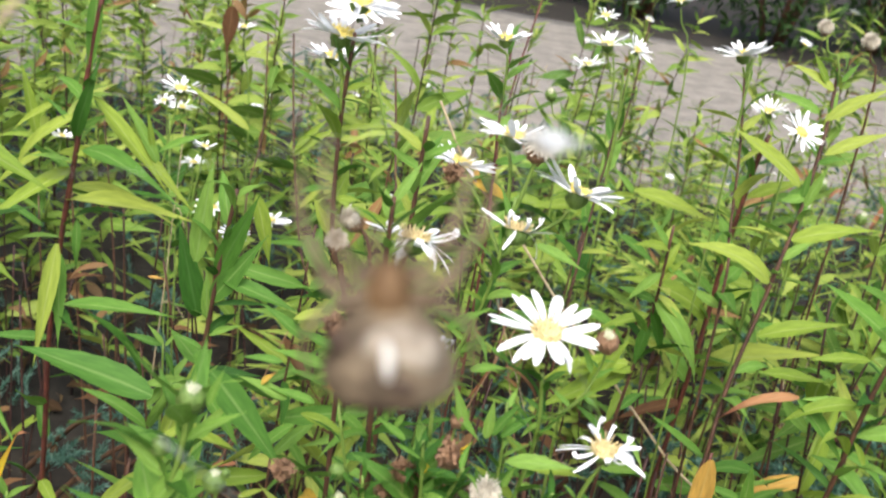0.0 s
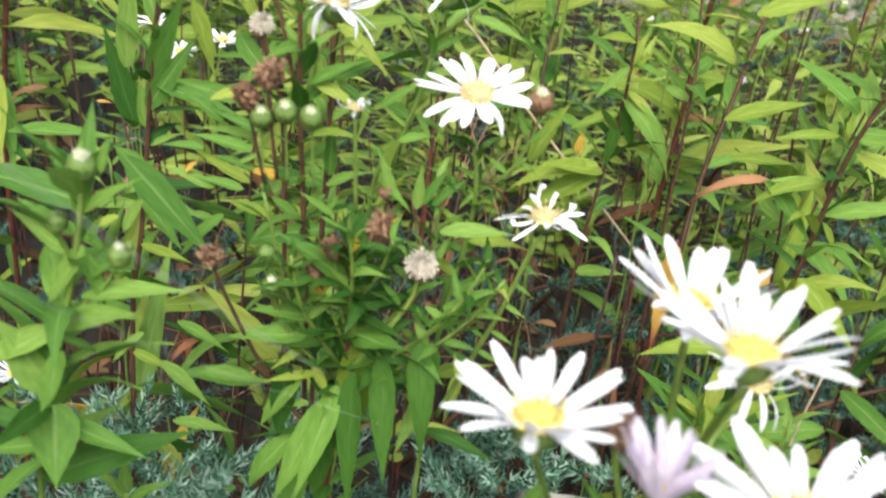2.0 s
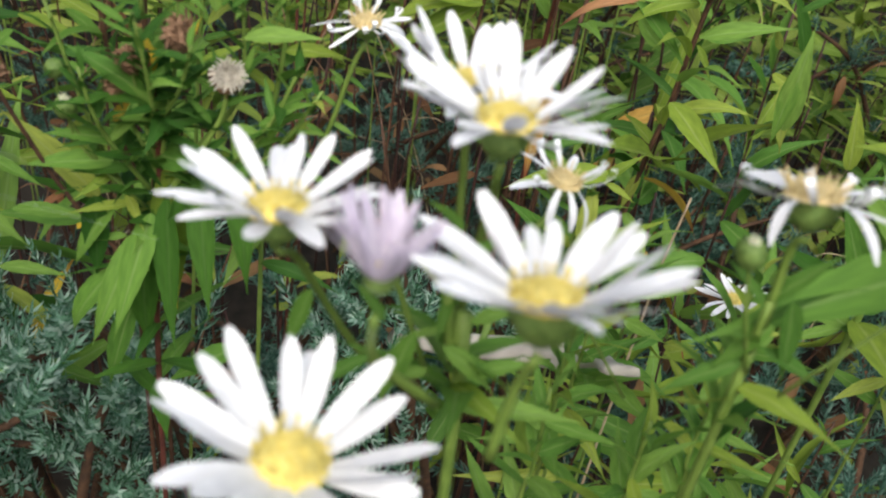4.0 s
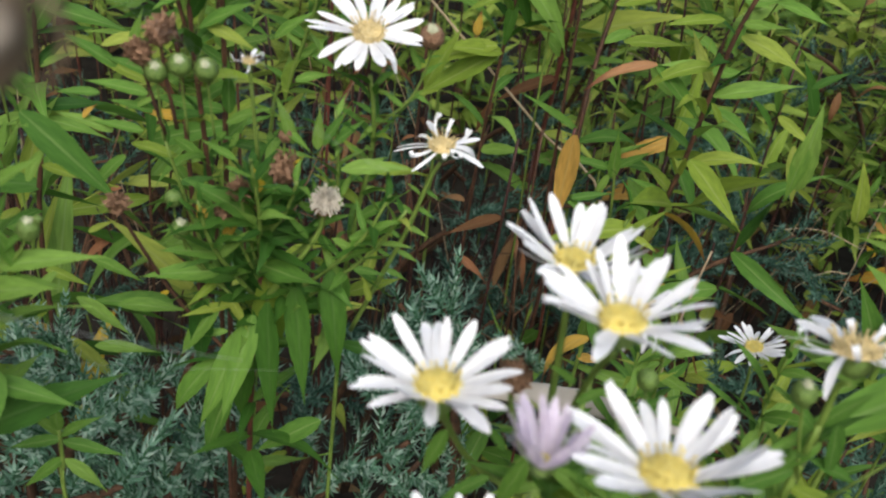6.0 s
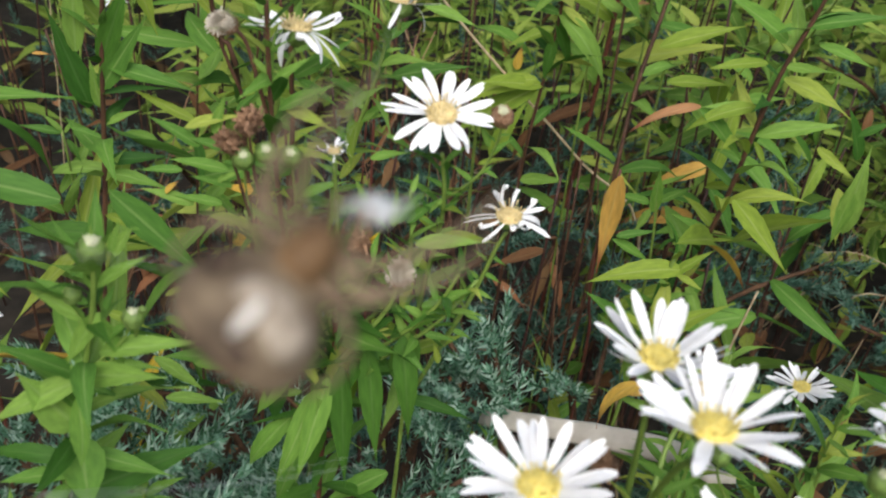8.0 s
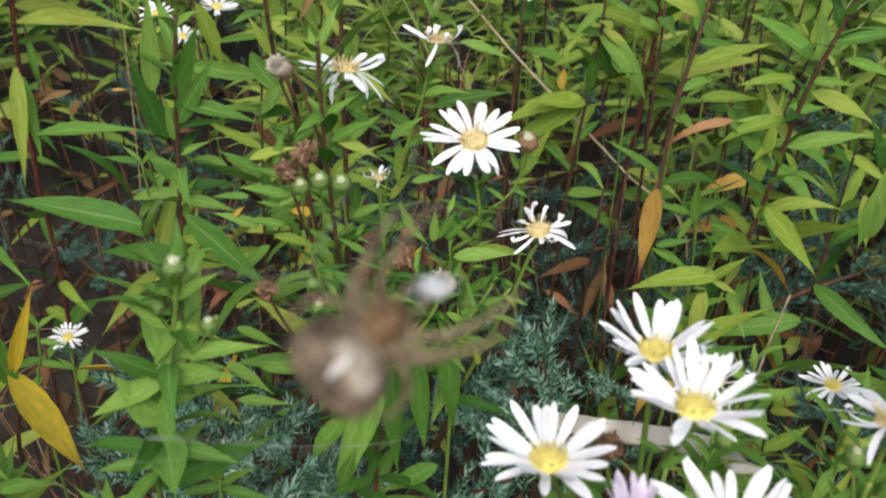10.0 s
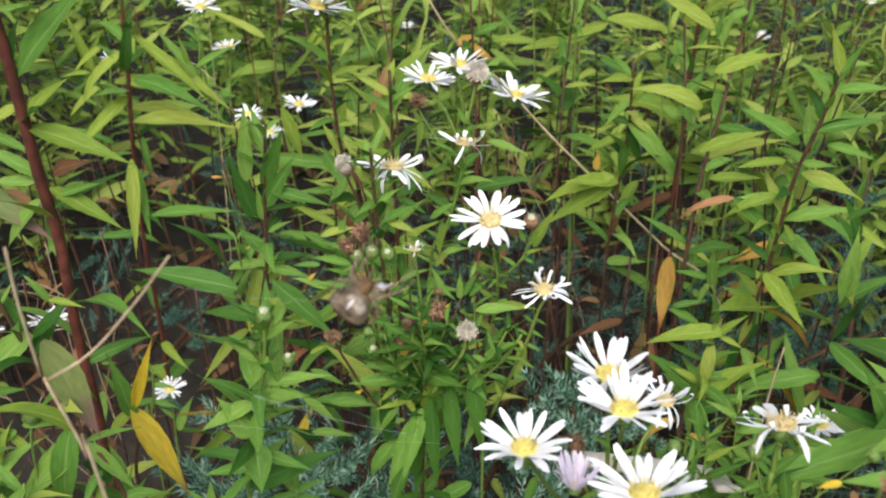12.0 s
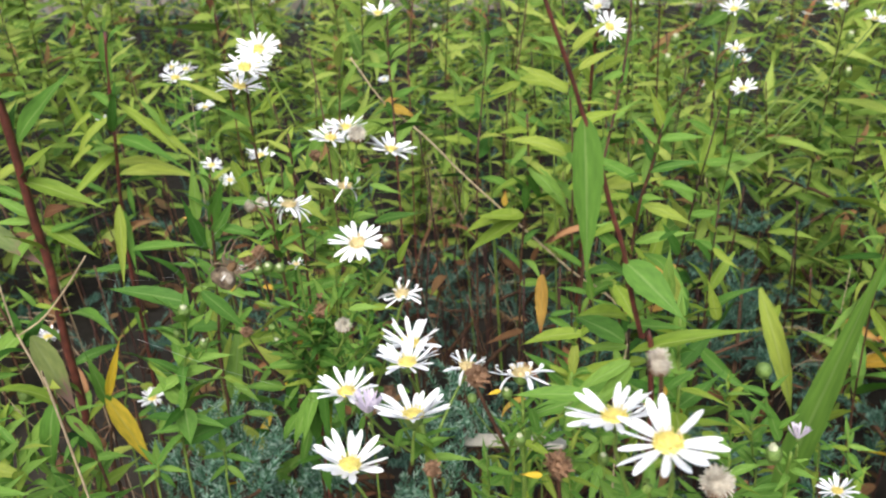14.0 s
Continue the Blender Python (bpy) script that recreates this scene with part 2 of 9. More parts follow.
def leafy(plant, points, count, low, high, seed, colours=None):
    """Small leaves in a spiral up a stretch of stem, smaller towards its tip."""
    rng = random.Random(seed)
    line = smooth(points, 10)
    for i in range(count):
        v = (i + rng.uniform(0, 0.9)) / count
        q = line[int(v * (len(line) - 1))]
        a, el = i * 2.39996 + rng.uniform(-0.5, 0.5), radians(rng.uniform(-25, 30) + 35 * v)
        length = rng.uniform(low, high) * (1 - 0.45 * v)
        tip = q + length * Vector((math.cos(a) * math.cos(el), math.sin(a) * math.cos(el), math.sin(el)))
        leaf(plant, q, tip, length * rng.uniform(0.11, 0.19), rng.choice(colours or (GREEN, GREEN, GREEN, LIME, DARK)), rng.randrange(6), rng.uniform(-40, 40))


# ---- flower heads ----
def petal_mesh(kind, material):
    """A ray of unit length along y, narrow at its foot and blunt at its tip. 0 to 2: straight, drooping, rising; 3: bent under;
    4: rolled up into a hook; 5: shrunk to a thin strap."""
    key = (material.name, "petal", kind)
    if key in LEAVES:
        return LEAVES[key]
    bm = bmesh.new()
    rows = 9 if kind == 4 else 7
    bend = (0.06, -0.16, 0.2, -0.5, 1.5, -0.22)[kind]
    grid = []
    for i in range(rows + 1):
        v = i / rows
        w = 0.1 * min(1.0, 0.5 + 1.1 * v) * (1 - 0.74 * max(0.0, (v - 0.66) / 0.34) ** 2.6)
        y, z, aside = v, bend * v * v, 0.0
        if kind == 3:
            y, w = v - 0.3 * v * v, w * 0.75
        elif kind == 4:
            y, z, w = 0.62 * math.sin(min(1.0, v * 1.3) * 2.2), 0.22 * (1 - math.cos(v * 4.6)), w * 0.6
        elif kind == 5:
            w, aside = w * 0.48, 0.12 * v * v
        grid.append([bm.verts.new((u * w + aside, y - (0.02 if u == 0 and i == rows else 0.0), z + 0.3 * w * abs(u))) for u in (-1, 0, 1)])
    for a, b in zip(grid, grid[1:]):
        for k in range(2):
            bm.faces.new((a[k], a[k + 1], b[k + 1], b[k]))
    LEAVES[key] = finish(bm, "petal", material)
    return LEAVES[key]


def spikes(bm, count, radius, z, height, lean, seed):
    """Open florets standing out of a disc, thin with a thicker head."""
    rng = random.Random(seed)
    for i in range(count):
        a = 2 * math.pi * (i + rng.uniform(-0.35, 0.35)) / count
        r, h = radius * rng.uniform(0.75, 1.0), height * rng.uniform(0.6, 1.15)
        c, s = math.cos(a), math.sin(a)
        tube(bm, [(r * c, r * s, z), ((r + lean * 0.5) * c, (r + lean * 0.5) * s, z + h * 0.6), ((r + lean) * c, (r + lean) * s, z + h)], 0.028, 0.055, 4, 1)


def dome(bm, radius, height, z, count, size, stalk=0.0):
    """A dome of small florets in a spiral."""
    for i in range(count):
        r = radius * math.sqrt((i + 0.5) / count)
        a = i * 2.39996
        c = Vector((r * math.cos(a), r * math.sin(a), z + height * (1 - (r / radius) ** 2)))
        s = size * (0.8 + 0.4 * ((i * 7) % 5) / 5)
        out = Vector((c.x * 0.5, c.y * 0.5, radius)).normalized()
        h = s * (1.3 + stalk * ((i * 3) % 4))
        tip = bm.verts.new(c + out * h)
        ring = [bm.verts.new(c + s * 0.62 * Vector((math.cos(q), math.sin(q), 0))) for q in (0, 1.57, 3.14, 4.71)]
        for k in range(4):
            bm.faces.new((ring[k], ring[(k + 1) % 4], tip))
    base = [bm.verts.new((radius * math.cos(k * math.pi / 8), radius * math.sin(k * math.pi / 8), z - 0.0003)) for k in range(16)]
    mid = [bm.verts.new((radius * 0.6 * math.cos(k * math.pi / 8), radius * 0.6 * math.sin(k * math.pi / 8), z + height * 0.64)) for k in range(16)]
    top = bm.verts.new((0, 0, z + height))
    for k in range(16):
        j = (k + 1) % 16
        bm.faces.new((base[k], base[j], mid[j], mid[k]))
        bm.faces.new((mid[k], mid[j], top))


def disc_fresh(bm):
    dome(bm, 1, 0.52, 0.05, 90, 0.12, 0.1)
    spikes(bm, 20, 0.82, 0.3, 0.42, 0.16, 3)


def disc_old(bm):
    dome(bm, 1, 0.45, 0.05, 60, 0.13, 0.7)
    spikes(bm, 20, 0.86, 0.2, 0.6, 0.4, 4)


def cup(bm, radius, depth, scales=14):
    """The green cup of bracts under a head."""
    rings = []
    for v, r in ((0, 1.0), (0.35, 1.05), (0.7, 0.8), (1.0, 0.28)):
        rings.append([bm.verts.new((radius * r * math.cos(k * math.pi / 6), radius * r * math.sin(k * math.pi / 6), -v * depth)) for k in range(12)])
    for a, b in zip(rings, rings[1:]):
        for k in range(12):
            bm.faces.new((a[k], b[k], b[(k + 1) % 12], a[(k + 1) % 12]))
    bm.faces.new(rings[-1][::-1])
    for i in range(scales):
        a = i * 2.39996
        z = -depth * (0.1 + 0.75 * ((i * 5) % scales) / scales)
        c, s = math.cos(a), math.sin(a)
        r = radius * 1.02
        tip = bm.verts.new((r * 1.3 * c, r * 1.3 * s, z + depth * 0.4))
        b0 = bm.verts.new((r * 0.85 * c - 0.22 * radius * s, r * 0.85 * s + 0.22 * radius * c, z - depth * 0.1))
        b1 = bm.verts.new((r * 0.85 * c + 0.22 * radius * s, r * 0.85 * s - 0.22 * radius * c, z - depth * 0.1))
        bm.faces.new((b0, b1, tip))


SHARED = {}


def shared(key, make, material):
    if key not in SHARED:
        bm = bmesh.new()
        make(bm)
        SHARED[key] = finish(bm, key, material)
    return SHARED[key]


def facing(at, normal, spin=0.0):
    return Matrix.Translation(at) @ Vector(normal).to_track_quat("Z", "Y").to_matrix().to_4x4() @ pose(0, 0, 0, 0, 0, spin)


def flower(plant, at, normal, size, petals=20, lift=12.0, ragged=0.0, seed=0, colour=None, old=False):
    """A daisy head: yellow disc, green cup, white rays. size: its breadth; lift: degrees by which the rays stand up;
    ragged: share of rays that are curled or bent."""
    rng = random.Random(seed)
    size *= 1.08
    closed = lift > 50
    radius = size * (0.10 if closed else 0.138)
    m = facing(Vector(at) - plant.location, normal, rng.uniform(0, 360))
    head = part("flower_head", shared("disc_closed", lambda bm: dome(bm, 0.6, 0.5, 0.1, 30, 0.1), DISC) if closed else shared("disc_old" if old else "disc", disc_old if old else disc_fresh, DISC_OLD if old else DISC), plant, m @ Matrix.Scale(radius, 4))
    part("bract_cup", shared("cup", lambda bm: cup(bm, 0.82, 1.15), BRACT), head)
    petals = round(petals * 1.15)
    for i in range(petals):
        a = 360 * (i + rng.uniform(-0.38, 0.38)) / petals
        bad = rng.random() < ragged
        kind = rng.choice((3, 4, 5, 4, 1)) if bad else rng.choice((0, 0, 1, 2))
        under = i % 3 == 2
        length = (0.5 * size / radius - 0.6) * rng.uniform(0.84, 1.06) * (0.93 if under else 1.0)
        el = lift + rng.uniform(-9, 9) + (rng.uniform(-34, 12) if bad else -7 if under else 2)
        broad = length * rng.uniform(0.78, 1.1) * (1.05 if ragged > 0.5 else 1.2 if petals < 21 else 1.0)
        pm = pose(0, 0, 0.03 * (i % 3) - (0.08 if under else 0), 0, 0, a) @ pose(0, 0.72, 0, el, rng.uniform(-26, 26), rng.uniform(-6, 6)) @ Matrix.Diagonal((broad, length, length, 1))
        part("petal", petal_mesh(kind, colour or PETAL), head, pm)
    return head


def bud(plant, at, normal, size, white=0.0, material=None):
    """A closed green bud, with a pale tip where white is above 0."""
    def make(bm):
        rings = []
        for v, r in ((-0.9, 0.3), (-0.6, 0.8), (-0.1, 1.0), (0.4, 0.85), (0.75, 0.5)):
            rings.append([bm.verts.new((r * (1 + 0.06 * (k % 2)) * math.cos(k * math.pi / 7), r * (1 + 0.06 * (k % 2)) * math.sin(k * math.pi / 7), v)) for k in range(14)])
        for a, b in zip(rings, rings[1:]):
            for k in range(14):
                bm.faces.new((a[k], a[(k + 1) % 14], b[(k + 1) % 14], b[k]))
        bm.faces.new(rings[-1])
        for i in range(12):
            a = i * 2.39996
            z, c, s = -0.5 + 0.9 * ((i * 5) % 12) / 12, math.cos(a), math.sin(a)
            q = [bm.verts.new(x) for x in ((0.95 * c - 0.25 * s, 0.95 * s + 0.25 * c, z - 0.2), (0.95 * c + 0.25 * s, 0.95 * s - 0.25 * c, z - 0.2), (1.12 * c, 1.12 * s, z + 0.35))]
            bm.faces.new(q)
    def crown(bm):
        dome(bm, 0.5, 0.3, 0.72, 16, 0.16, 0.4)
    m = facing(Vector(at) - plant.location, normal) @ Matrix.Diagonal((0.64 * size, 0.64 * size, 0.8 * size, 1))
    ob = part("bud", shared("bud" if not material else "bud_" + material.name, make, material or BRACT), plant, m)
    if white:
        part("bud_tip", shared("bud_tip", crown, BUD_TIP), ob, Matrix.Scale(0.8 + 0.2 * white, 4))
    return ob


def seed_head(plant, at, normal, size, pale=True, seed=0):
    """A withered head: a ball of dry bristles in a brown cup."""
    key = "fluff_pale" if pale else "fluff_brown"

    def make(bm):
        rng = random.Random(5)
        count, thick = (150, 0.06) if pale else (90, 0.13)
        for i in range(count):
            z = 1 - 1.55 * (i + 0.5) / count
            r, a = math.sqrt(max(0, 1 - z * z)), i * 2.39996
            d = Vector((r * math.cos(a), r * math.sin(a), z + 0.1))
            s = d.orthogonal().normalized() * thick
            if pale:
                knee, tip = d * 0.8, d * rng.uniform(0.92, 1.16) + Vector((rng.uniform(-0.1, 0.1), rng.uniform(-0.1, 0.1), -0.12))
            else:
                knee = d * rng.uniform(0.6, 1.0)
                tip = knee + Vector((rng.uniform(-0.45, 0.45), rng.uniform(-0.45, 0.45), rng.uniform(-0.4, 0.3)))
            q = [bm.verts.new(c) for c in (d * 0.35 + s, d * 0.35 - s, knee - s, knee + s, tip - s * 0.6, tip + s * 0.6)]
            bm.faces.new((q[0], q[1], q[2], q[3]))
            bm.faces.new((q[3], q[2], q[4], q[5]))
        for i in range(40):
            a = i * 2.39996
            z = -0.8 + 1.2 * i / 40
            r = math.sqrt(max(0.05, 1 - z * z)) * 0.62
            bm.verts.new((r * math.cos(a), r * math.sin(a), z))
        bmesh.ops.convex_hull(bm, input=[v for v in bm.verts if not v.link_faces])
    m = facing(Vector(at) - plant.location, normal, seed * 47) @ Matrix.Scale(size / 2, 4)
    ob = part("seed_head", shared(key, make, FLUFF if pale else WITHERED), plant, m)
    part("bract_cup", shared("cup_dry", lambda bm: cup(bm, 0.7, 1.0, 18), WITHERED), ob, Matrix.Translation((0, 0, -0.25)))
    return ob


def wood_strip(a, b, c):
    """A split, weathered strip of wood through three points, flat in section with raised grain."""
    strip = thing("wood_strip", a, "weathered grey strip of split wood lying on the juniper", "wood")
    line = [q - Vector(a) for q in smooth((a, b, c), 10)]
    bm = bmesh.new()
    rings = []
    rng = random.Random(8)
    outline = [(-1, -0.35), (-0.95, 0.25), (-0.55, 0.42), (-0.5, 0.3), (-0.1, 0.45), (0.0, 0.32), (0.45, 0.44), (0.5, 0.3), (0.95, 0.22), (1, -0.35)]
    for i, q in enumerate(line):
        way = (line[min(i + 1, len(line) - 1)] - line[max(i - 1, 0)]).normalized()
        side = way.cross(Vector((0, -0.5, 1))).normalized()
        up = side.cross(way)
        w = 0.0054 * (1 - 0.25 * abs(i / len(line) - 0.5)) * rng.uniform(0.93, 1.07)
        rings.append([bm.verts.new(q + side * u * w + up * v * w * 0.8) for u, v in outline])
    for p, q in zip(rings, rings[1:]):
        for k in range(len(outline)):
            j = (k + 1) % len(outline)
            bm.faces.new((p[k], p[j], q[j], q[k]))
    bm.faces.new(rings[0][::-1])
    bm.faces.new(rings[-1])
    part("strip", bm, strip, material=WOOD)

# ---- ground, path, hedge ----
def ground_sheet():
    """One sheet of soil: uneven in the bed, coarse and level far off."""
    xs = [-900, -120, -30, -9, -5] + [-3.2 + 0.06 * i for i in range(113)] + [5.5, 9, 30, 120, 900]
    ys = [-900, -120, -30, -8, -3] + [-1.5 + 0.06 * i for i in range(68)] + [2.6, 3.8, 5.2, 5.36, 6.2, 8, 14, 40, 150, 900]
    bm = bmesh.new()
    grid = []
    for y in ys:
        row = []
        for x in xs:
            inside = -3.3 < x < 3.7 and -1.6 < y < 2.48
            z = 0.028 * noise.fractal(Vector((x * 3, y * 3, 0)), 1.0, 2.0, 4) if inside else -0.01
            row.append(bm.verts.new((x, y, z if y < 2.48 else -0.02)))
        grid.append(row)
    for p, q in zip(grid, grid[1:]):
        for i in range(len(xs) - 1):
            bm.faces.new((p[i], p[i + 1], q[i + 1], q[i]))
    tagged(new("ground", finish(bm, "ground", SOIL)), "moist soil of the flower bed and beyond, darkened for canopy shade", "ground", kind="structure")


def pavement_slab(x0, x1, y0, y1):
    """The footpath: a slightly uneven top with broken edges going down into the soil."""
    bm = bmesh.new()
    nx, ny = 200, 12
    grid = []
    for j in range(ny + 1):
        row = []
        for i in range(nx + 1):
            x, y = x0 + (x1 - x0) * i / nx, y0 + (y1 - y0) * j / ny
            if j in (0, ny):
                y += 0.02 * noise.noise(Vector((x * 4, y, 0)))
            row.append(bm.verts.new((x, y, 0.012 + 0.003 * noise.fractal(Vector((x * 2, y * 2, 5)), 1.0, 2.0, 3))))
        grid.append(row)
    for p, q in zip(grid, grid[1:]):
        for i in range(nx):
            bm.faces.new((p[i], p[i + 1], q[i + 1], q[i]))
    rim = grid[0] + [r[-1] for r in grid[1:]] + grid[-1][-2::-1] + [r[0] for r in grid[-2:0:-1]]
    low = [bm.verts.new((v.co.x, v.co.y, -0.06)) for v in rim]
    for k in range(len(rim)):
        j = (k + 1) % len(rim)
        bm.faces.new((rim[j], rim[k], low[k], low[j]))
    tagged(new("pavement", finish(bm, "pavement", ASPHALT)), "grey worn asphalt footpath behind the flower bed", "pavement", kind="structure")


ground_sheet()
pavement_slab(-14, 14, 2.52, 5.3)


def leaf_heap(bm, rng, centre, size, count, length, droop):
    """Many small leaves in an uneven clump."""
    for _ in range(count):
        d = Vector((rng.gauss(0, 1), rng.gauss(0, 1), rng.gauss(0, 1))).normalized()
        q = Vector(centre) + Vector((d.x * size[0], d.y * size[1], d.z * size[2])) * rng.uniform(0.55, 1.05)
        if q.z < 0.01:
            continue
        k = length * rng.uniform(0.7, 1.3)
        blade(bm, Matrix.Translation(q) @ pose(0, 0, 0, rng.uniform(-50, 30) - droop, rng.uniform(-40, 40), rng.uniform(0, 360)), k, k * 0.36, 0.08, 0.2, 0, 0.42, 3)


def hedge_shrub(at, size, seed):
    rng = random.Random(seed)
    shrub = thing("shrub", (at[0], at[1], 0), "green leafy shrub beyond the footpath, shade painted into its leaves", "shrub", "shrubs beyond the path")
    bm = bmesh.new()
    for i in range(7):
        a = rng.uniform(0, 6.28)
        tube(bm, [(0.05 * math.cos(a), 0.05 * math.sin(a), -0.03), (0.25 * math.cos(a), 0.25 * math.sin(a), size * 0.5), (0.45 * math.cos(a) * size, 0.45 * math.sin(a) * size, size * 0.95)], 0.02, 0.006, 5, 3)
    part("woody_base", bm, shrub, material=STEM_BROWN)
    bm = bmesh.new()
    for i in range(24):
        a, r = rng.uniform(0, 6.28), rng.uniform(0, 0.7)
        leaf_heap(bm, rng, (r * math.cos(a), r * math.sin(a), size * rng.uniform(0.06, 0.85)), (0.32, 0.32, 0.25), 80, 0.075, 20)
    ob = part("foliage", bm, shrub, material=SHADED_FAR)
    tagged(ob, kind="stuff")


# shrub leaves near black: the shadow they stand in is painted into the green
SHADED_FAR = leaf_material("leaf_painted_shade", (0.02, 0.05, 0.015), (0.035, 0.08, 0.02), (0.06, 0.12, 0.03), (0.06, 0.12, 0.04), island=True)
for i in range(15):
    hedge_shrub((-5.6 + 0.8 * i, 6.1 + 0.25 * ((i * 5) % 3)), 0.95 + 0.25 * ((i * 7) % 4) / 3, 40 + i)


def leaf_litter(x0, x1, y0, y1, count, seed):
    """Fallen brown leaves and broken stalks on the soil."""
    rng = random.Random(seed)
    bm = bmesh.new()
    for _ in range(count):
        x, y, k = rng.uniform(x0, x1), rng.uniform(y0, y1), rng.uniform(0.02, 0.055)
        z = 0.012 + 0.028 * noise.fractal(Vector((x * 3, y * 3, 0)), 1.0, 2.0, 4)
        blade(bm, pose(x, y, z, rng.uniform(-12, 22), rng.uniform(-40, 40), rng.uniform(0, 360)), k, k * rng.uniform(0.12, 0.3), rng.uniform(0.0, 0.25), 0.25, rng.uniform(-1, 1), 0.7, 5)
    litter = thing("leaf_litter", (0, 0, 0), "fallen dry brown leaves lying on the dark soil", "litter", kind="stuff")
    tagged(part("leaves", bm, litter, material=LITTER), kind="stuff")


LITTER = leaf_material("leaf_fallen", (0.05, 0.026, 0.014), (0.11, 0.062, 0.032), (0.24, 0.15, 0.08), (0.2, 0.13, 0.07), island=True)
leaf_litter(-0.7, 0.9, 0.15, 1.4, 1100, 12)


# ---- juniper ----
def sprig_mesh(key, length, whorls, needle, seed, material=None):
    def make(bm):
        rng = random.Random(seed)
        for i in range(whorls):
            v = (i + 0.5) / whorls
            for k in range(4):
                a = 2 * math.pi * k / 4 + (i % 2) * 0.79 + rng.uniform(-0.3, 0.3)
                tilt = rng.uniform(42, 60) * (1 - 0.45 * v)
                n = needle * rng.uniform(0.8, 1.15) * (1 - 0.3 * v)
                m = Matrix.Translation((0, 0, length * v)) @ Matrix.Rotation(a, 4, "Z") @ pose(0, 0, 0, 90 - tilt, 0, 0)
                blade(bm, m, n, n * 0.19, -0.12, 0.35, 0, 0.25, 3)
        tube(bm, [(0, 0, 0), (0, 0, length * 0.95)], 0.0005, 0.0004, 4, 2)
    return shared(key + "_shade", make, material) if material else shared(key, make, NEEDLE)


SPRIGS = [("sprig_a", 0.021, 9, 0.0064, 1), ("sprig_b", 0.014, 6, 0.0066, 2), ("sprig_c", 0.027, 11, 0.0062, 3)]


def juniper(at, branches, label, material=None):
    """A spreading juniper: arching brown branches, each with a row of blue-green sprigs."""
    shrub = thing("juniper", at, label, "juniper", "juniper ground cover")
    for k, (start, mid, end, seed) in enumerate(branches):
        rng = random.Random(seed)
        bm = bmesh.new()
        line = tube(bm, [Vector(q) - shrub.location for q in (start, mid, end)], 0.0030, 0.0012, 5, 8)
        branch = part("branch", bm, shrub, material=TWIG)
        for i in range(4, len(line)):
            way = (line[i] - line[i - 1]).normalized()
            side = way.cross(Vector((0, 0, 1))).normalized()
            for s in (-1, 1):
                if rng.random() < 0.56:
                    continue
                d = (way * rng.uniform(0.7, 1.1) + side * s * rng.uniform(0.4, 0.8) + Vector((0, -0.15, rng.uniform(0.2, 0.9)))).normalized()
                m = Matrix.Translation(line[i]) @ d.to_track_quat("Z", "Y").to_matrix().to_4x4() @ pose(0, 0, 0, 0, 0, rng.uniform(0, 360)) @ Matrix.Scale(rng.uniform(1.05, 1.45), 4)
                tagged(part("sprig", sprig_mesh(*SPRIGS[rng.randrange(3)], material), branch, m), kind="stuff")


def juniper_rows(x0, x1, y0, y1, height, count, seed, spread=0.17):
    """Branches that start low in the middle and arch out to the given height."""
    rng = random.Random(seed)
    rows = []
    for i in range(count):
        ex, ey = rng.uniform(x0, x1), rng.uniform(y0, y1)
        a = rng.uniform(0, 6.28)
        sx, sy = ex + spread * math.cos(a), ey + spread * math.sin(a) * 0.8 + 0.04
        h = height * rng.uniform(0.84, 1.05)
        rows.append(((sx, sy, h * 0.45), ((sx + ex) / 2, (sy + ey) / 2, h * 0.86), (ex, ey, h), seed * 100 + i))
    return rows


# darker copy of NEEDLE: the shade under the asters is put into its colour
NEEDLE_PAINTED_SHADE = leaf_material("juniper_needle_painted_shade", (0.04, 0.11, 0.08), (0.10, 0.22, 0.18), (0.24, 0.38, 0.34), (0.24, 0.38, 0.34), island=True)
juniper((0.03, 0.36, 0), juniper_rows(-0.055, 0.18, 0.26, 0.44, 0.412, 34, 1, 0.08), "blue-green needled juniper spreading low under the asters")
juniper((0.28, 0.52, 0), juniper_rows(0.12, 0.42, 0.44, 0.72, 0.33, 18, 2), "blue-green needled juniper between aster stems, shade painted into its needles", NEEDLE_PAINTED_SHADE)
juniper((-0.25, 0.5, 0), juniper_rows(-0.2, -0.02, 0.5, 0.78, 0.24, 10, 3), "blue-green needled juniper between aster stems, shade painted into its needles", NEEDLE_PAINTED_SHADE)
juniper((0.10, 0.85, 0), juniper_rows(-0.25, 0.5, 0.7, 1.05, 0.26, 14, 4), "blue-green needled juniper between aster stems, shade painted into its needles", NEEDLE_PAINTED_SHADE)
juniper((0.75, 0.85, 0), juniper_rows(0.34, 0.8, 0.68, 1.15, 0.37, 16, 5), "blue-green needled juniper between aster stems, shade painted into its needles", NEEDLE_PAINTED_SHADE)


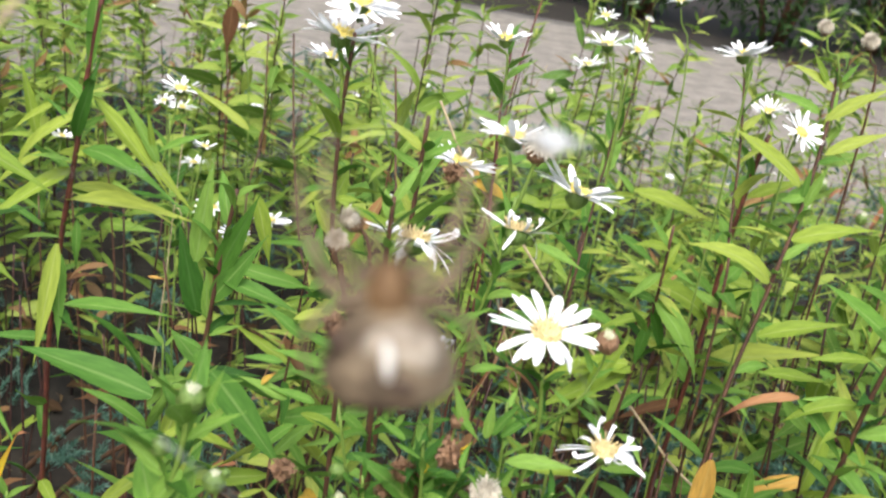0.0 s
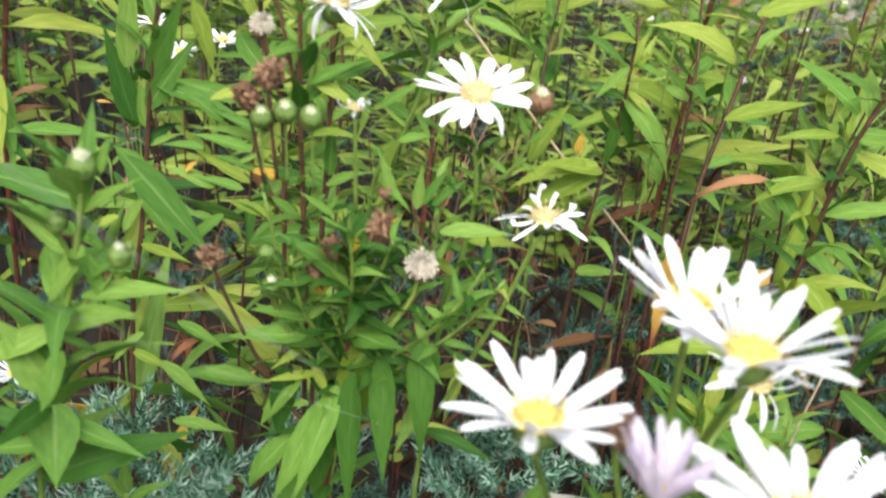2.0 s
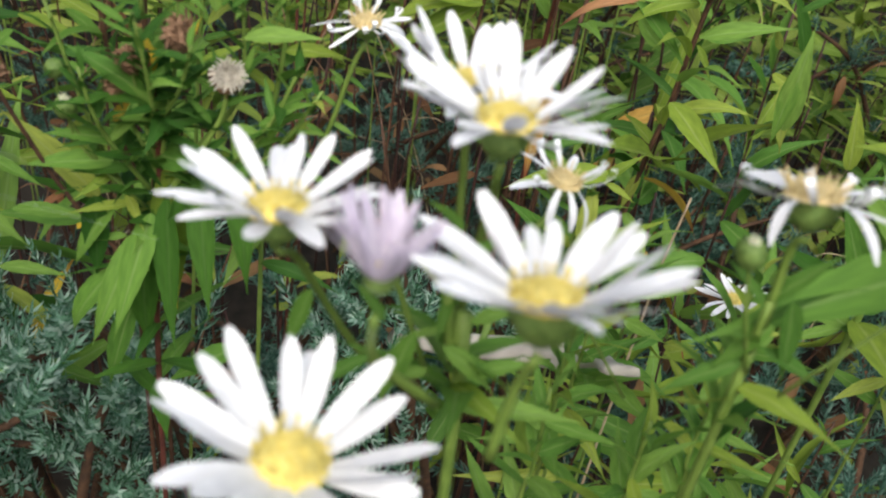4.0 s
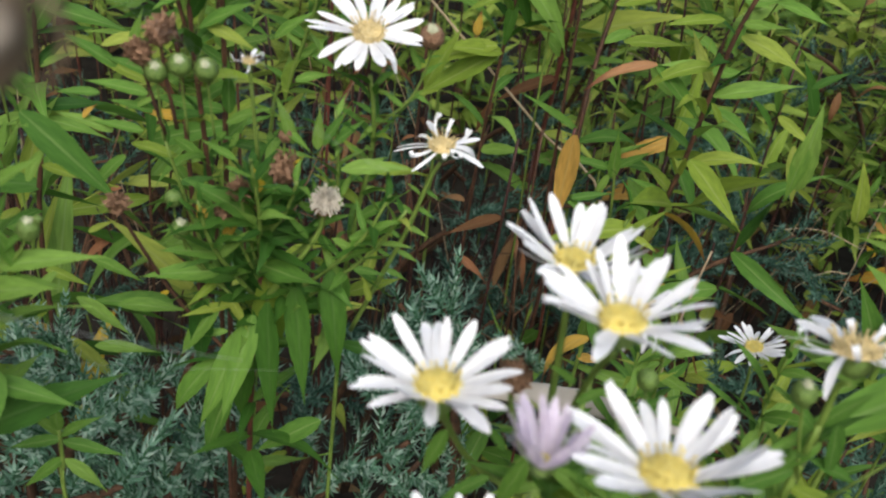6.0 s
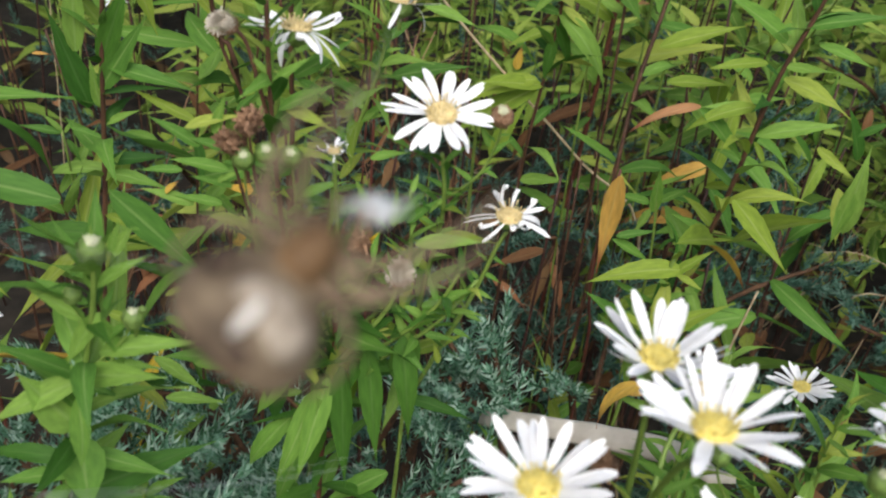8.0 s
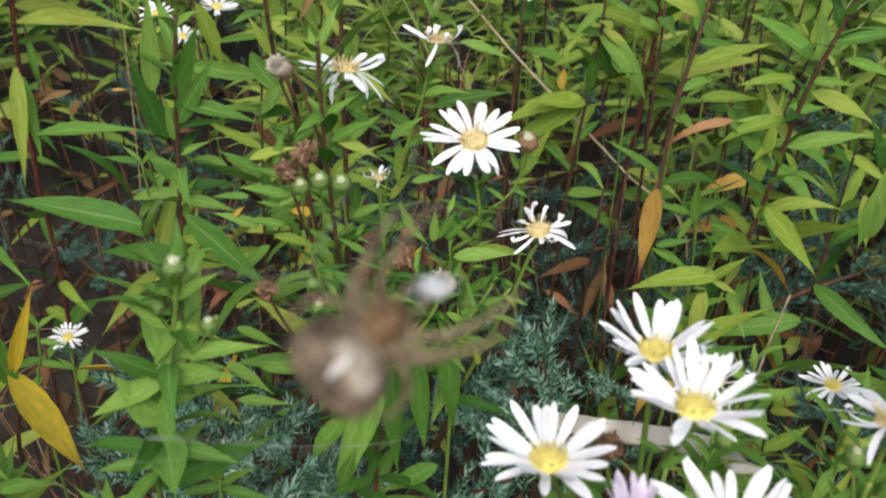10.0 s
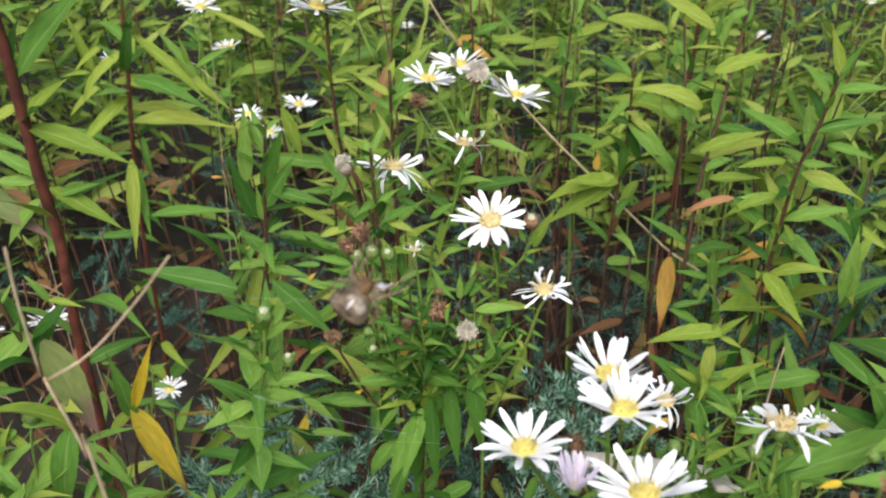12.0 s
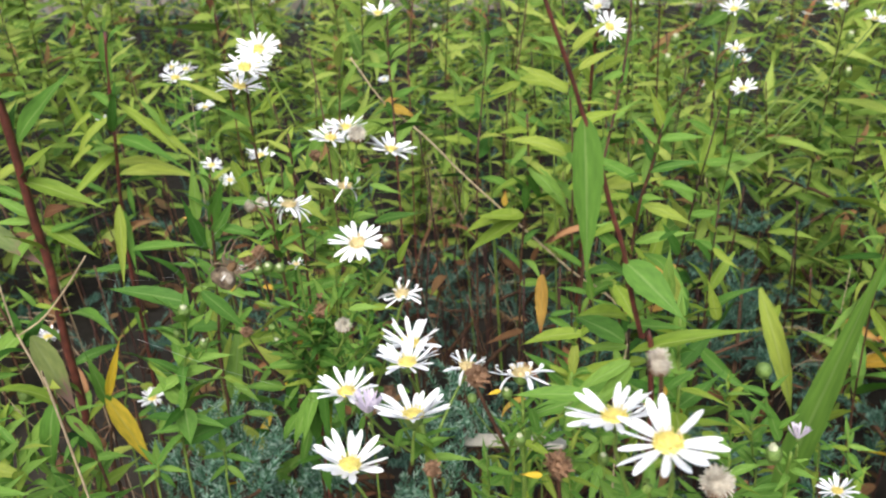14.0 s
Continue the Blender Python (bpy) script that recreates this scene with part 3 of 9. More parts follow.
def juniper_carpet(x0, x1, y0, y1, count, seed, label, rise=0.05):
    """Low juniper under the back rows, all its sprigs in one."""
    rng = random.Random(seed)
    low = thing("juniper_cover", (0, 0, 0), label, "juniper", kind="stuff")
    vs, fs, uvs = [], [], []
    pieces = [sprig_mesh(*q) for q in SPRIGS]
    for i in range(count):
        me = pieces[rng.randrange(3)]
        x, y = rng.uniform(x0, x1), rng.uniform(y0, y1)
        h = rise + 0.13 * abs(noise.noise(Vector((x * 4, y * 4, 3)))) + 0.09 * rng.random()
        m = pose(x, y, h, rng.uniform(-75, 75), rng.uniform(-75, 75), rng.uniform(0, 360)) @ Matrix.Scale(rng.uniform(1.2, 2.1), 4)
        k = len(vs)
        vs += [m @ v.co for v in me.vertices]
        fs += [[k + j for j in p.vertices] for p in me.polygons]
    me = bpy.data.meshes.new("juniper_cover")
    me.from_pydata(vs, [], fs)
    # the cover takes the needle colour with shade painted in
    me.materials.append(NEEDLE_PAINTED_SHADE)
    part("foliage", me, low)


juniper_carpet(-1.1, 1.4, 0.8, 2.45, 1700, 9, "low juniper cover under the back rows, shade painted into its needles")
juniper_carpet(-0.03, 0.65, 0.16, 0.82, 800, 10, "low juniper cover under the flowers, shade painted into its needles", 0.1)

# ---- the near asters, plant by plant ----
plant = thing("aster_plant", (-0.1051, 0.36, 0), "tall aster with a thick dark red stem and long leaves", "aster", "asters")
stem(plant, [(-0.1051, 0.36, -0.02), (-0.1026, 0.36, 0.1778), (-0.1012, 0.36, 0.3757), (-0.0978, 0.36, 0.4336), (-0.0964, 0.36, 0.4852), (-0.0919, 0.36, 0.5382), (-0.0926, 0.36, 0.5732), (-0.0916, 0.36, 0.6247), (-0.0927, 0.36, 0.658)], 0.0040, 0.0038, STEM_RED)
leafy(plant, [(-0.1012, 0.36, 0.3757), (-0.0978, 0.36, 0.4336), (-0.0964, 0.36, 0.4852), (-0.0919, 0.36, 0.5382), (-0.0926, 0.36, 0.5732), (-0.0916, 0.36, 0.6247), (-0.0927, 0.36, 0.658)], 14, 0.03, 0.06, 1)
leaf(plant, (-0.0889, 0.36, 0.6207), (-0.0468, 0.36, 0.6626), 0.0089, GREEN, 1, 52)
leaf(plant, (-0.1305, 0.36, 0.5712), (-0.0934, 0.36, 0.5382), 0.0088, TIRED, 0, 28)
leaf(plant, (-0.0951, 0.36, 0.5608), (-0.1174, 0.36, 0.5344), 0.0052, GREEN, 2, -51)
leaf(plant, (-0.0915, 0.36, 0.5969), (-0.0477, 0.36, 0.5792), 0.0071, LIME, 1, 28)
leaf(plant, (-0.0859, 0.36, 0.5745), (-0.0648, 0.36, 0.5811), 0.0055, BROWN, 5, 48)
leaf(plant, (-0.0896, 0.36, 0.6041), (-0.067, 0.36, 0.6207), 0.0042, LIME, 0, 43)
leaf(plant, (-0.0928, 0.36, 0.6069), (-0.1141, 0.36, 0.5933), 0.0038, LIME, 1, -40)
leaf(plant, (-0.1098, 0.36, 0.5939), (-0.0901, 0.36, 0.5823), 0.0034, GREEN, 1, 28)
leaf(plant, (-0.0904, 0.36, 0.6506), (-0.0876, 0.36, 0.67), 0.0029, GREEN, 0, 109)
leaf(plant, (-0.0948, 0.36, 0.5701), (-0.1203, 0.36, 0.5683), 0.0038, GREEN, 1, -28)
leaf(plant, (-0.0895, 0.36, 0.5671), (-0.0591, 0.36, 0.5454), 0.0056, LIME, 1, 28)
leaf(plant, (-0.0853, 0.36, 0.5641), (-0.0645, 0.36, 0.5705), 0.0033, GREEN, 0, 31)

plant = thing("aster_plant", (-0.0031, 0.27, 0), "young aster with broad leaves, one of them withering to purple brown", "aster", "asters")
stem(plant, [(-0.0031, 0.27, -0.02), (-0.0286, 0.27, 0.2227), (-0.0423, 0.27, 0.4653), (-0.0541, 0.27, 0.5034), (-0.06, 0.27, 0.5382), (-0.067, 0.27, 0.5644), (-0.0727, 0.27, 0.5914)], 0.0014, 0.001, STEM_BROWN)
leafy(plant, [(-0.0423, 0.27, 0.4653), (-0.0541, 0.27, 0.5034), (-0.06, 0.27, 0.5382), (-0.067, 0.27, 0.5644), (-0.0727, 0.27, 0.5914)], 14, 0.02, 0.045, 2)
leaf(plant, (-0.0604, 0.27, 0.5589), (-0.0986, 0.27, 0.5228), 0.0079, GREEN, 1, -39)
leaf(plant, (-0.0605, 0.27, 0.5583), (-0.0457, 0.27, 0.5683), 0.0027, DARK, 0, 34)
leaf(plant, (-0.0576, 0.27, 0.5561), (-0.0459, 0.27, 0.5064), 0.0092, TIRED, 1, 46)
leaf(plant, (-0.05, 0.27, 0.5746), (-0.0572, 0.27, 0.587), 0.0022, GREEN, 2, -32)
leaf(plant, (-0.0502, 0.27, 0.5754), (-0.037, 0.27, 0.5722), 0.0020, LIME, 1, 24)
leaf(plant, (-0.0537, 0.27, 0.505), (-0.0943, 0.27, 0.4587), 0.0092, GREEN, 1, -38)
leaf(plant, (-0.0528, 0.27, 0.5034), (-0.0373, 0.27, 0.4765), 0.0041, GREEN, 0, 28)
leaf(plant, (-0.0896, 0.27, 0.5279), (-0.069, 0.27, 0.5317), 0.0032, GREEN, 0, 24)
leaf(plant, (-0.0768, 0.27, 0.5123), (-0.0592, 0.27, 0.513), 0.0026, GREEN, 2, 22)
leaf(plant, (-0.0945, 0.27, 0.4947), (-0.0932, 0.27, 0.4625), 0.0048, GREEN, 1, 139)
leaf(plant, (-0.0802, 0.27, 0.5089), (-0.1007, 0.27, 0.491), 0.0041, GREEN, 1, -34)
leaf(plant, (-0.0567, 0.27, 0.5132), (-0.0689, 0.27, 0.4639), 0.0076, GREEN, 3, -90)
leaf(plant, (-0.0779, 0.27, 0.4989), (-0.0894, 0.27, 0.5118), 0.0026, LIME, 1, -24)
leaf(plant, (-0.0801, 0.27, 0.4814), (-0.0807, 0.27, 0.4595), 0.0033, GREEN, 0, 147)
stem(plant, [(-0.0794, 0.27, 0.4743), (-0.0757, 0.27, 0.5024), (-0.0718, 0.2703, 0.5171)], 0.0009, 0.0006, STEM_GREEN, "side_stem")
bud(plant, (-0.0714, 0.27, 0.5184), (0.35, -0.23, 0.91), 0.0062)
stem(plant, [(-0.067, 0.27, 0.4821), (-0.0649, 0.27, 0.4954)], 0.0005, 0.0004, STEM_GREEN, "side_stem")
bud(plant, (-0.0647, 0.27, 0.4961), (0.26, -0.04, 0.96), 0.0034, white=0.8)
stem(plant, [(-0.1752, 0.45, 0.3565), (-0.1696, 0.45, 0.3963), (-0.1652, 0.4489, 0.4123)], 0.0011, 0.0008, STEM_GREEN, "side_stem")
flower(plant, (-0.1652, 0.45, 0.4175), (-0.01, 0.2, 0.98), 0.0239, petals=20, seed=3)
stem(plant, [(-0.1908, 0.4, 0.3733), (-0.1778, 0.4, 0.4291), (-0.173, 0.3986, 0.4467)], 0.0011, 0.0008, STEM_GREEN, "side_stem")
flower(plant, (-0.1721, 0.4, 0.4507), (0.22, 0.32, 0.92), 0.0196, petals=16, ragged=0.4, seed=4)

plant = thing("dry_stalk", (0.01745, 0.15, 0), "dead pale straw stalk leaning among the asters", "stalk", "dry stalks")
stem(plant, [(0.0175, 0.15, 0.6495), (0.0177, 0.15, 0.6678), (0.0188, 0.15, 0.6816)], 0.0005, 0.0004, STRAW)
stem(plant, [(0.0185, 0.15, 0.6481), (0.0293, 0.15, 0.6558), (0.0408, 0.15, 0.6684), (0.0504, 0.15, 0.6807)], 0.0005, 0.0004, STRAW, "side_stem")
stem(plant, [(0.0492, 0.15, -0.02), (0.0325, 0.15, 0.2916), (0.0235, 0.15, 0.6033), (0.022, 0.15, 0.6257), (0.018, 0.15, 0.6488)], 0.0008, 0.0005, STRAW, "side_stem")

plant = thing("aster_plant", (-0.1819, 0.6, 0), "tall aster with a dark red stem and long green leaves", "aster", "asters")
stem(plant, [(-0.1819, 0.6, -0.02), (-0.1781, 0.6, 0.0789), (-0.176, 0.6, 0.1778), (-0.1709, 0.6, 0.2325), (-0.1663, 0.6, 0.3075), (-0.1644, 0.6, 0.3754), (-0.1573, 0.6, 0.4518), (-0.1488, 0.6, 0.5114), (-0.1437, 0.6, 0.5536), (-0.1361, 0.6, 0.6005)], 0.0028, 0.0022, STEM_RED)
leafy(plant, [(-0.176, 0.6, 0.1778), (-0.1709, 0.6, 0.2325), (-0.1663, 0.6, 0.3075), (-0.1644, 0.6, 0.3754), (-0.1573, 0.6, 0.4518), (-0.1488, 0.6, 0.5114), (-0.1437, 0.6, 0.5536), (-0.1361, 0.6, 0.6005)], 22, 0.03, 0.06, 3)
leaf(plant, (-0.1392, 0.6, 0.6005), (-0.1435, 0.6, 0.5454), 0.0046, GREEN, 0, -108)
leaf(plant, (-0.1501, 0.6, 0.5149), (-0.1355, 0.6, 0.5676), 0.0045, DARK, 3, 103)
leaf(plant, (-0.1543, 0.6, 0.4763), (-0.0633, 0.56, 0.4941), 0.0066, LIME, 1, 26)
leaf(plant, (-0.1495, 0.6, 0.5061), (-0.1085, 0.6, 0.5062), 0.0034, LIME, 2, 31)
leaf(plant, (-0.155, 0.59, 0.4526), (-0.1592, 0.57, 0.3801), 0.0051, LIME, 0, -32)
leaf(plant, (-0.1581, 0.6, 0.4421), (-0.1491, 0.58, 0.3891), 0.0047, GREEN, 0, -1)
leaf(plant, (-0.1522, 0.6, 0.4959), (-0.1802, 0.55, 0.4726), 0.0051, LIME, 1, -26)
leaf(plant, (-0.1451, 0.6, 0.5092), (-0.0639, 0.54, 0.507), 0.0049, GREEN, 2, 19)
leaf(plant, (-0.1404, 0.6, 0.5412), (-0.0945, 0.6, 0.4917), 0.0043, LIME, 1, 36)
leaf(plant, (-0.1626, 0.6, 0.5329), (-0.1884, 0.6, 0.5113), 0.0028, LIME, 1, -47)
leaf(plant, (-0.1571, 0.6, 0.4981), (-0.1827, 0.6, 0.5091), 0.0023, GREEN, 0, -30)
leaf(plant, (-0.1616, 0.6, 0.4172), (-0.1284, 0.6, 0.4326), 0.0035, BROWN, 5, 34)
leaf(plant, (-0.1479, 0.6, 0.4661), (-0.1482, 0.6, 0.4324), 0.0028, GREEN, 3, 157)
leaf(plant, (-0.1492, 0.6, 0.5286), (-0.186, 0.6, 0.4867), 0.0046, LIME, 3, -53)
leaf(plant, (-0.149, 0.6, 0.5201), (-0.1697, 0.6, 0.5371), 0.0022, GREEN, 1, -33)
leaf(plant, (-0.1091, 0.5, 0.4637), (-0.0516, 0.5, 0.4684), 0.0047, GREEN, 1, 28)
leaf(plant, (-0.0873, 0.5, 0.4895), (-0.1065, 0.5, 0.4766), 0.0020, BROWN, 5, -38)
leaf(plant, (-0.0855, 0.55, 0.4624), (-0.0755, 0.55, 0.4625), 0.0014, ORANGE, 1, 29)
stem(plant, [(-0.1215, 0.6568, 0.4758), (-0.1134, 0.6568, 0.5222), (-0.1115, 0.6569, 0.5334)], 0.0011, 0.0008, STEM_GREEN, "side_stem")
flower(plant, (-0.1104, 0.6568, 0.539), (0.18, -0.02, 0.98), 0.0259, petals=18, seed=5)
stem(plant, [(-0.2179, 0.7032, 0.4162), (-0.208, 0.7032, 0.4689), (-0.2069, 0.7029, 0.4755)], 0.0011, 0.0008, STEM_GREEN, "side_stem")
flower(plant, (-0.2062, 0.7032, 0.4789), (0.19, 0.08, 0.98), 0.0158, petals=14, seed=6)
stem(plant, [(-0.1216, 0.7173, 0.4205), (-0.1134, 0.7173, 0.4728), (-0.112, 0.7171, 0.4816)], 0.0011, 0.0008, STEM_GREEN, "side_stem")
flower(plant, (-0.1115, 0.7173, 0.4853), (0.14, 0.04, 0.99), 0.0167, petals=14, seed=7)

plant = thing("aster_plant", (-0.04063, 0.42, 0), "upright aster with broad dark leaves and a green bud", "aster", "asters")
stem(plant, [(-0.0406, 0.42, -0.02), (-0.0301, 0.42, 0.1941), (-0.0245, 0.42, 0.4082), (-0.0177, 0.42, 0.4681), (-0.0136, 0.42, 0.5068), (-0.0104, 0.42, 0.5392), (-0.0062, 0.42, 0.5694)], 0.002, 0.0013, STEM_BROWN)
leafy(plant, [(-0.0245, 0.42, 0.4082), (-0.0177, 0.42, 0.4681), (-0.0136, 0.42, 0.5068), (-0.0104, 0.42, 0.5392), (-0.0062, 0.42, 0.5694)], 22, 0.02, 0.045, 4)
leaf(plant, (-0.0177, 0.42, 0.5141), (-0.0279, 0.42, 0.5543), 0.0062, DARK, 0, -63)
leaf(plant, (-0.0128, 0.42, 0.5222), (0.0072, 0.42, 0.5537), 0.0056, GREEN, 0, 82)
leaf(plant, (-0.009, 0.42, 0.5315), (0.0233, 0.42, 0.5234), 0.0050, GREEN, 1, 29)
leaf(plant, (-0.0111, 0.42, 0.5339), (0.0027, 0.42, 0.5694), 0.0057, DARK, 0, 88)
leaf(plant, (-0.0189, 0.5, 0.5386), (-0.0092, 0.5, 0.5038), 0.0054, LIME, 1, 54)
leaf(plant, (-0.0199, 0.42, 0.5373), (-0.0155, 0.42, 0.5821), 0.0047, GREEN, 0, 99)
leaf(plant, (-0.0139, 0.42, 0.5142), (-0.0155, 0.42, 0.5356), 0.0032, GREEN, 0, -65)
leaf(plant, (-0.0124, 0.42, 0.5068), (0.0018, 0.42, 0.5144), 0.0024, GREEN, 1, 33)
leaf(plant, (-0.014, 0.42, 0.4993), (-0.0279, 0.42, 0.5047), 0.0022, GREEN, 2, -28)
leaf(plant, (-0.0163, 0.37, 0.507), (-0.0679, 0.37, 0.5171), 0.0079, GREEN, 1, -26)
leaf(plant, (0.0038, 0.36, 0.52), (0.0183, 0.36, 0.4994), 0.0038, GREEN, 1, 35)
leaf(plant, (-0.0149, 0.42, 0.484), (0.0102, 0.42, 0.4767), 0.0039, GREEN, 2, 27)
leaf(plant, (-0.017, 0.42, 0.48), (-0.0069, 0.42, 0.4957), 0.0028, GREEN, 0, 51)
leaf(plant, (-0.0444, 0.46, 0.4751), (-0.0632, 0.46, 0.4777), 0.0028, GREEN, 0, -27)
leaf(plant, (-0.0443, 0.46, 0.476), (-0.0523, 0.46, 0.4848), 0.0018, GREEN, 0, -33)
leaf(plant, (-0.0433, 0.46, 0.4752), (-0.0372, 0.46, 0.4834), 0.0015, GREEN, 0, 49)
leaf(plant, (-0.0431, 0.46, 0.4719), (-0.038, 0.46, 0.4594), 0.0020, GREEN, 1, 43)
stem(plant, [(-0.0424, 0.46, -0.02), (-0.0433, 0.46, 0.1999), (-0.0437, 0.46, 0.4199), (-0.0434, 0.46, 0.4465), (-0.0443, 0.46, 0.476)], 0.001, 0.0008, STEM_GREEN, "side_stem")
stem(plant, [(-0.0652, 0.558, 0.4487), (-0.0586, 0.558, 0.4934), (-0.0566, 0.5577, 0.5011)], 0.0011, 0.0008, STEM_GREEN, "side_stem")
flower(plant, (-0.056, 0.558, 0.5054), (0.13, 0.07, 0.99), 0.0197, petals=16, seed=8, ragged=0.3)
stem(plant, [(-0.052, 0.56, 0.4477), (-0.0453, 0.56, 0.4794), (-0.0446, 0.5605, 0.4882)], 0.0011, 0.0008, STEM_GREEN, "side_stem")
flower(plant, (-0.044, 0.56, 0.4916), (0.16, -0.14, 0.98), 0.0161, petals=14, seed=9)
stem(plant, [(-0.0618, 0.66, 0.3984), (-0.0505, 0.66, 0.4501), (-0.0488, 0.66, 0.4573)], 0.0011, 0.0008, STEM_GREEN, "side_stem")
flower(plant, (-0.0481, 0.66, 0.4629), (0.12, -0, 0.99), 0.0256, petals=22, seed=10)

plant = thing("aster_plant", (-0.1319, 0.517, 0), "small white aster flower low between the stems", "aster", "asters")
stem(plant, [(-0.1375, 0.517, 0.236), (-0.1329, 0.517, 0.2851), (-0.1319, 0.5174, 0.2967)], 0.0011, 0.0008, STEM_GREEN, "side_stem")
flower(plant, (-0.1319, 0.517, 0.3019), (0, -0.08, 1), 0.0240, petals=18, seed=11)
stem(plant, [(-0.1482, 0.517, -0.02), (-0.1428, 0.517, 0.0951), (-0.1399, 0.517, 0.2101), (-0.1363, 0.517, 0.2424)], 0.0012, 0.001, STEM_GREEN)
leaf(plant, (-0.1329, 0.517, 0.2611), (-0.1151, 0.517, 0.2974), 0.0061, GREEN, 0, 57)
leaf(plant, (-0.1329, 0.517, 0.2732), (-0.1442, 0.517, 0.2846), 0.0024, GREEN, 0, -26)

plant = thing("aster_plant", (-0.08813, 0.33, 0), "aster with yellowing long leaf and orange curled tip", "aster", "asters")
stem(plant, [(-0.0881, 0.33, -0.02), (-0.0773, 0.33, 0.1883), (-0.0715, 0.33, 0.3965), (-0.0633, 0.33, 0.4475), (-0.0636, 0.33, 0.4631)], 0.0016, 0.0012, STEM_BROWN)
leaf(plant, (-0.0632, 0.33, 0.465), (-0.0447, 0.33, 0.4059), 0.0078, YELLOW, 1, 45)
leaf(plant, (-0.0617, 0.33, 0.4651), (-0.0437, 0.33, 0.511), 0.0026, YELLOW, 0, 92)
leaf(plant, (-0.0438, 0.33, 0.5103), (-0.0399, 0.33, 0.5118), 0.0010, PALE_RED, 5, 28)
leaf(plant, (-0.0632, 0.33, 0.465), (-0.0727, 0.33, 0.4871), 0.0036, GREEN, 2, -34)
leaf(plant, (-0.0629, 0.33, 0.4593), (-0.0683, 0.33, 0.4998), 0.0056, GREEN, 1, -49)
leaf(plant, (-0.0636, 0.33, 0.4631), (-0.08, 0.33, 0.4427), 0.0039, LIME, 1, -42)
leaf(plant, (-0.0714, 0.33, 0.4925), (-0.0629, 0.33, 0.4928), 0.0013, GREEN, 0, 24)

plant = thing("aster_plant", (-0.01604, 0.25, 0), "fresh green aster with round unopened buds", "aster", "asters")
stem(plant, [(-0.016, 0.25, -0.02), (0.0061, 0.25, 0.2418), (0.0179, 0.25, 0.5036), (0.0212, 0.25, 0.5218), (0.0253, 0.25, 0.5424), (0.0291, 0.25, 0.5574), (0.0326, 0.25, 0.5744), (0.0338, 0.25, 0.5861)], 0.0013, 0.0009, STEM_GREEN)
leafy(plant, [(0.0179, 0.25, 0.5036), (0.0212, 0.25, 0.5218), (0.0253, 0.25, 0.5424), (0.0291, 0.25, 0.5574), (0.0326, 0.25, 0.5744), (0.0338, 0.25, 0.5861)], 26, 0.02, 0.04, 5, (GREEN, GREEN, DARK))
bud(plant, (0.0339, 0.25, 0.5871), (0.18, -0.24, 0.95), 0.0046, white=0.9)
stem(plant, [(0.0292, 0.25, 0.5626), (0.0287, 0.25, 0.5676), (0.0281, 0.2501, 0.5737)], 0.0005, 0.0004, STEM_GREEN, "side_stem")
bud(plant, (0.0282, 0.25, 0.5744), (0.17, -0.12, 0.98), 0.0032)
stem(plant, [(0.0305, 0.25, 0.5539), (0.0369, 0.25, 0.5614), (0.0399, 0.2501, 0.5676)], 0.0005, 0.0004, STEM_GREEN, "side_stem")
bud(plant, (0.04, 0.25, 0.5684), (0.12, -0.1, 0.99), 0.0036, white=0.6)
stem(plant, [(0.0401, 0.25, 0.5633), (0.0423, 0.25, 0.5707)], 0.0005, 0.0004, STEM_GREEN, "side_stem")
bud(plant, (0.0423, 0.25, 0.571), (0.12, -0.11, 0.99), 0.0014)
leaf(plant, (0.0298, 0.25, 0.5674), (0.0182, 0.25, 0.5766), 0.0022, GREEN, 1, -34)
leaf(plant, (0.031, 0.25, 0.5719), (0.0199, 0.25, 0.5789), 0.0020, GREEN, 2, -25)
leaf(plant, (0.0331, 0.25, 0.5696), (0.024, 0.25, 0.5531), 0.0028, GREEN, 1, -66)
leaf(plant, (0.0316, 0.25, 0.5575), (0.0547, 0.25, 0.5622), 0.0035, GREEN, 1, 23)
leaf(plant, (0.026, 0.25, 0.5481), (0.0031, 0.25, 0.5322), 0.0042, GREEN, 1, -33)
leaf(plant, (0.0233, 0.25, 0.5324), (0.0124, 0.25, 0.55), 0.0082, GREEN, 0, -37)
leaf(plant, (0.0234, 0.25, 0.5283), (0.0264, 0.24, 0.5121), 0.0084, GREEN, 1, -4)
leaf(plant, (0.0227, 0.25, 0.523), (0.0443, 0.25, 0.5148), 0.0035, GREEN, 1, 23)
leaf(plant, (0.0271, 0.25, 0.5463), (0.0358, 0.25, 0.5426), 0.0014, GREEN, 2, 21)
leaf(plant, (0.0334, 0.25, 0.5769), (0.0454, 0.25, 0.5864), 0.0023, GREEN, 1, 33)
leaf(plant, (0.0343, 0.25, 0.5705), (0.0377, 0.25, 0.5782), 0.0013, GREEN, 0, 59)
leaf(plant, (0.0374, 0.25, 0.5863), (0.0403, 0.25, 0.5954), 0.0014, GREEN, 0, 70)
leaf(plant, (0.0341, 0.25, 0.5898), (0.0345, 0.25, 0.5938), 0.0006, GREEN, 0, 97)
leaf(plant, (0.0329, 0.25, 0.5679), (0.0367, 0.25, 0.5543), 0.0021, GREEN, 1, 45)
leaf(plant, (0.0202, 0.25, 0.5152), (0.0002, 0.25, 0.5096), 0.0031, GREEN, 1, -20)
leaf(plant, (0.0289, 0.25, 0.551), (0.0224, 0.25, 0.5534), 0.0010, GREEN, 0, -21)
leaf(plant, (0.033, 0.25, 0.554), (0.0453, 0.25, 0.553), 0.0019, GREEN, 2, 21)
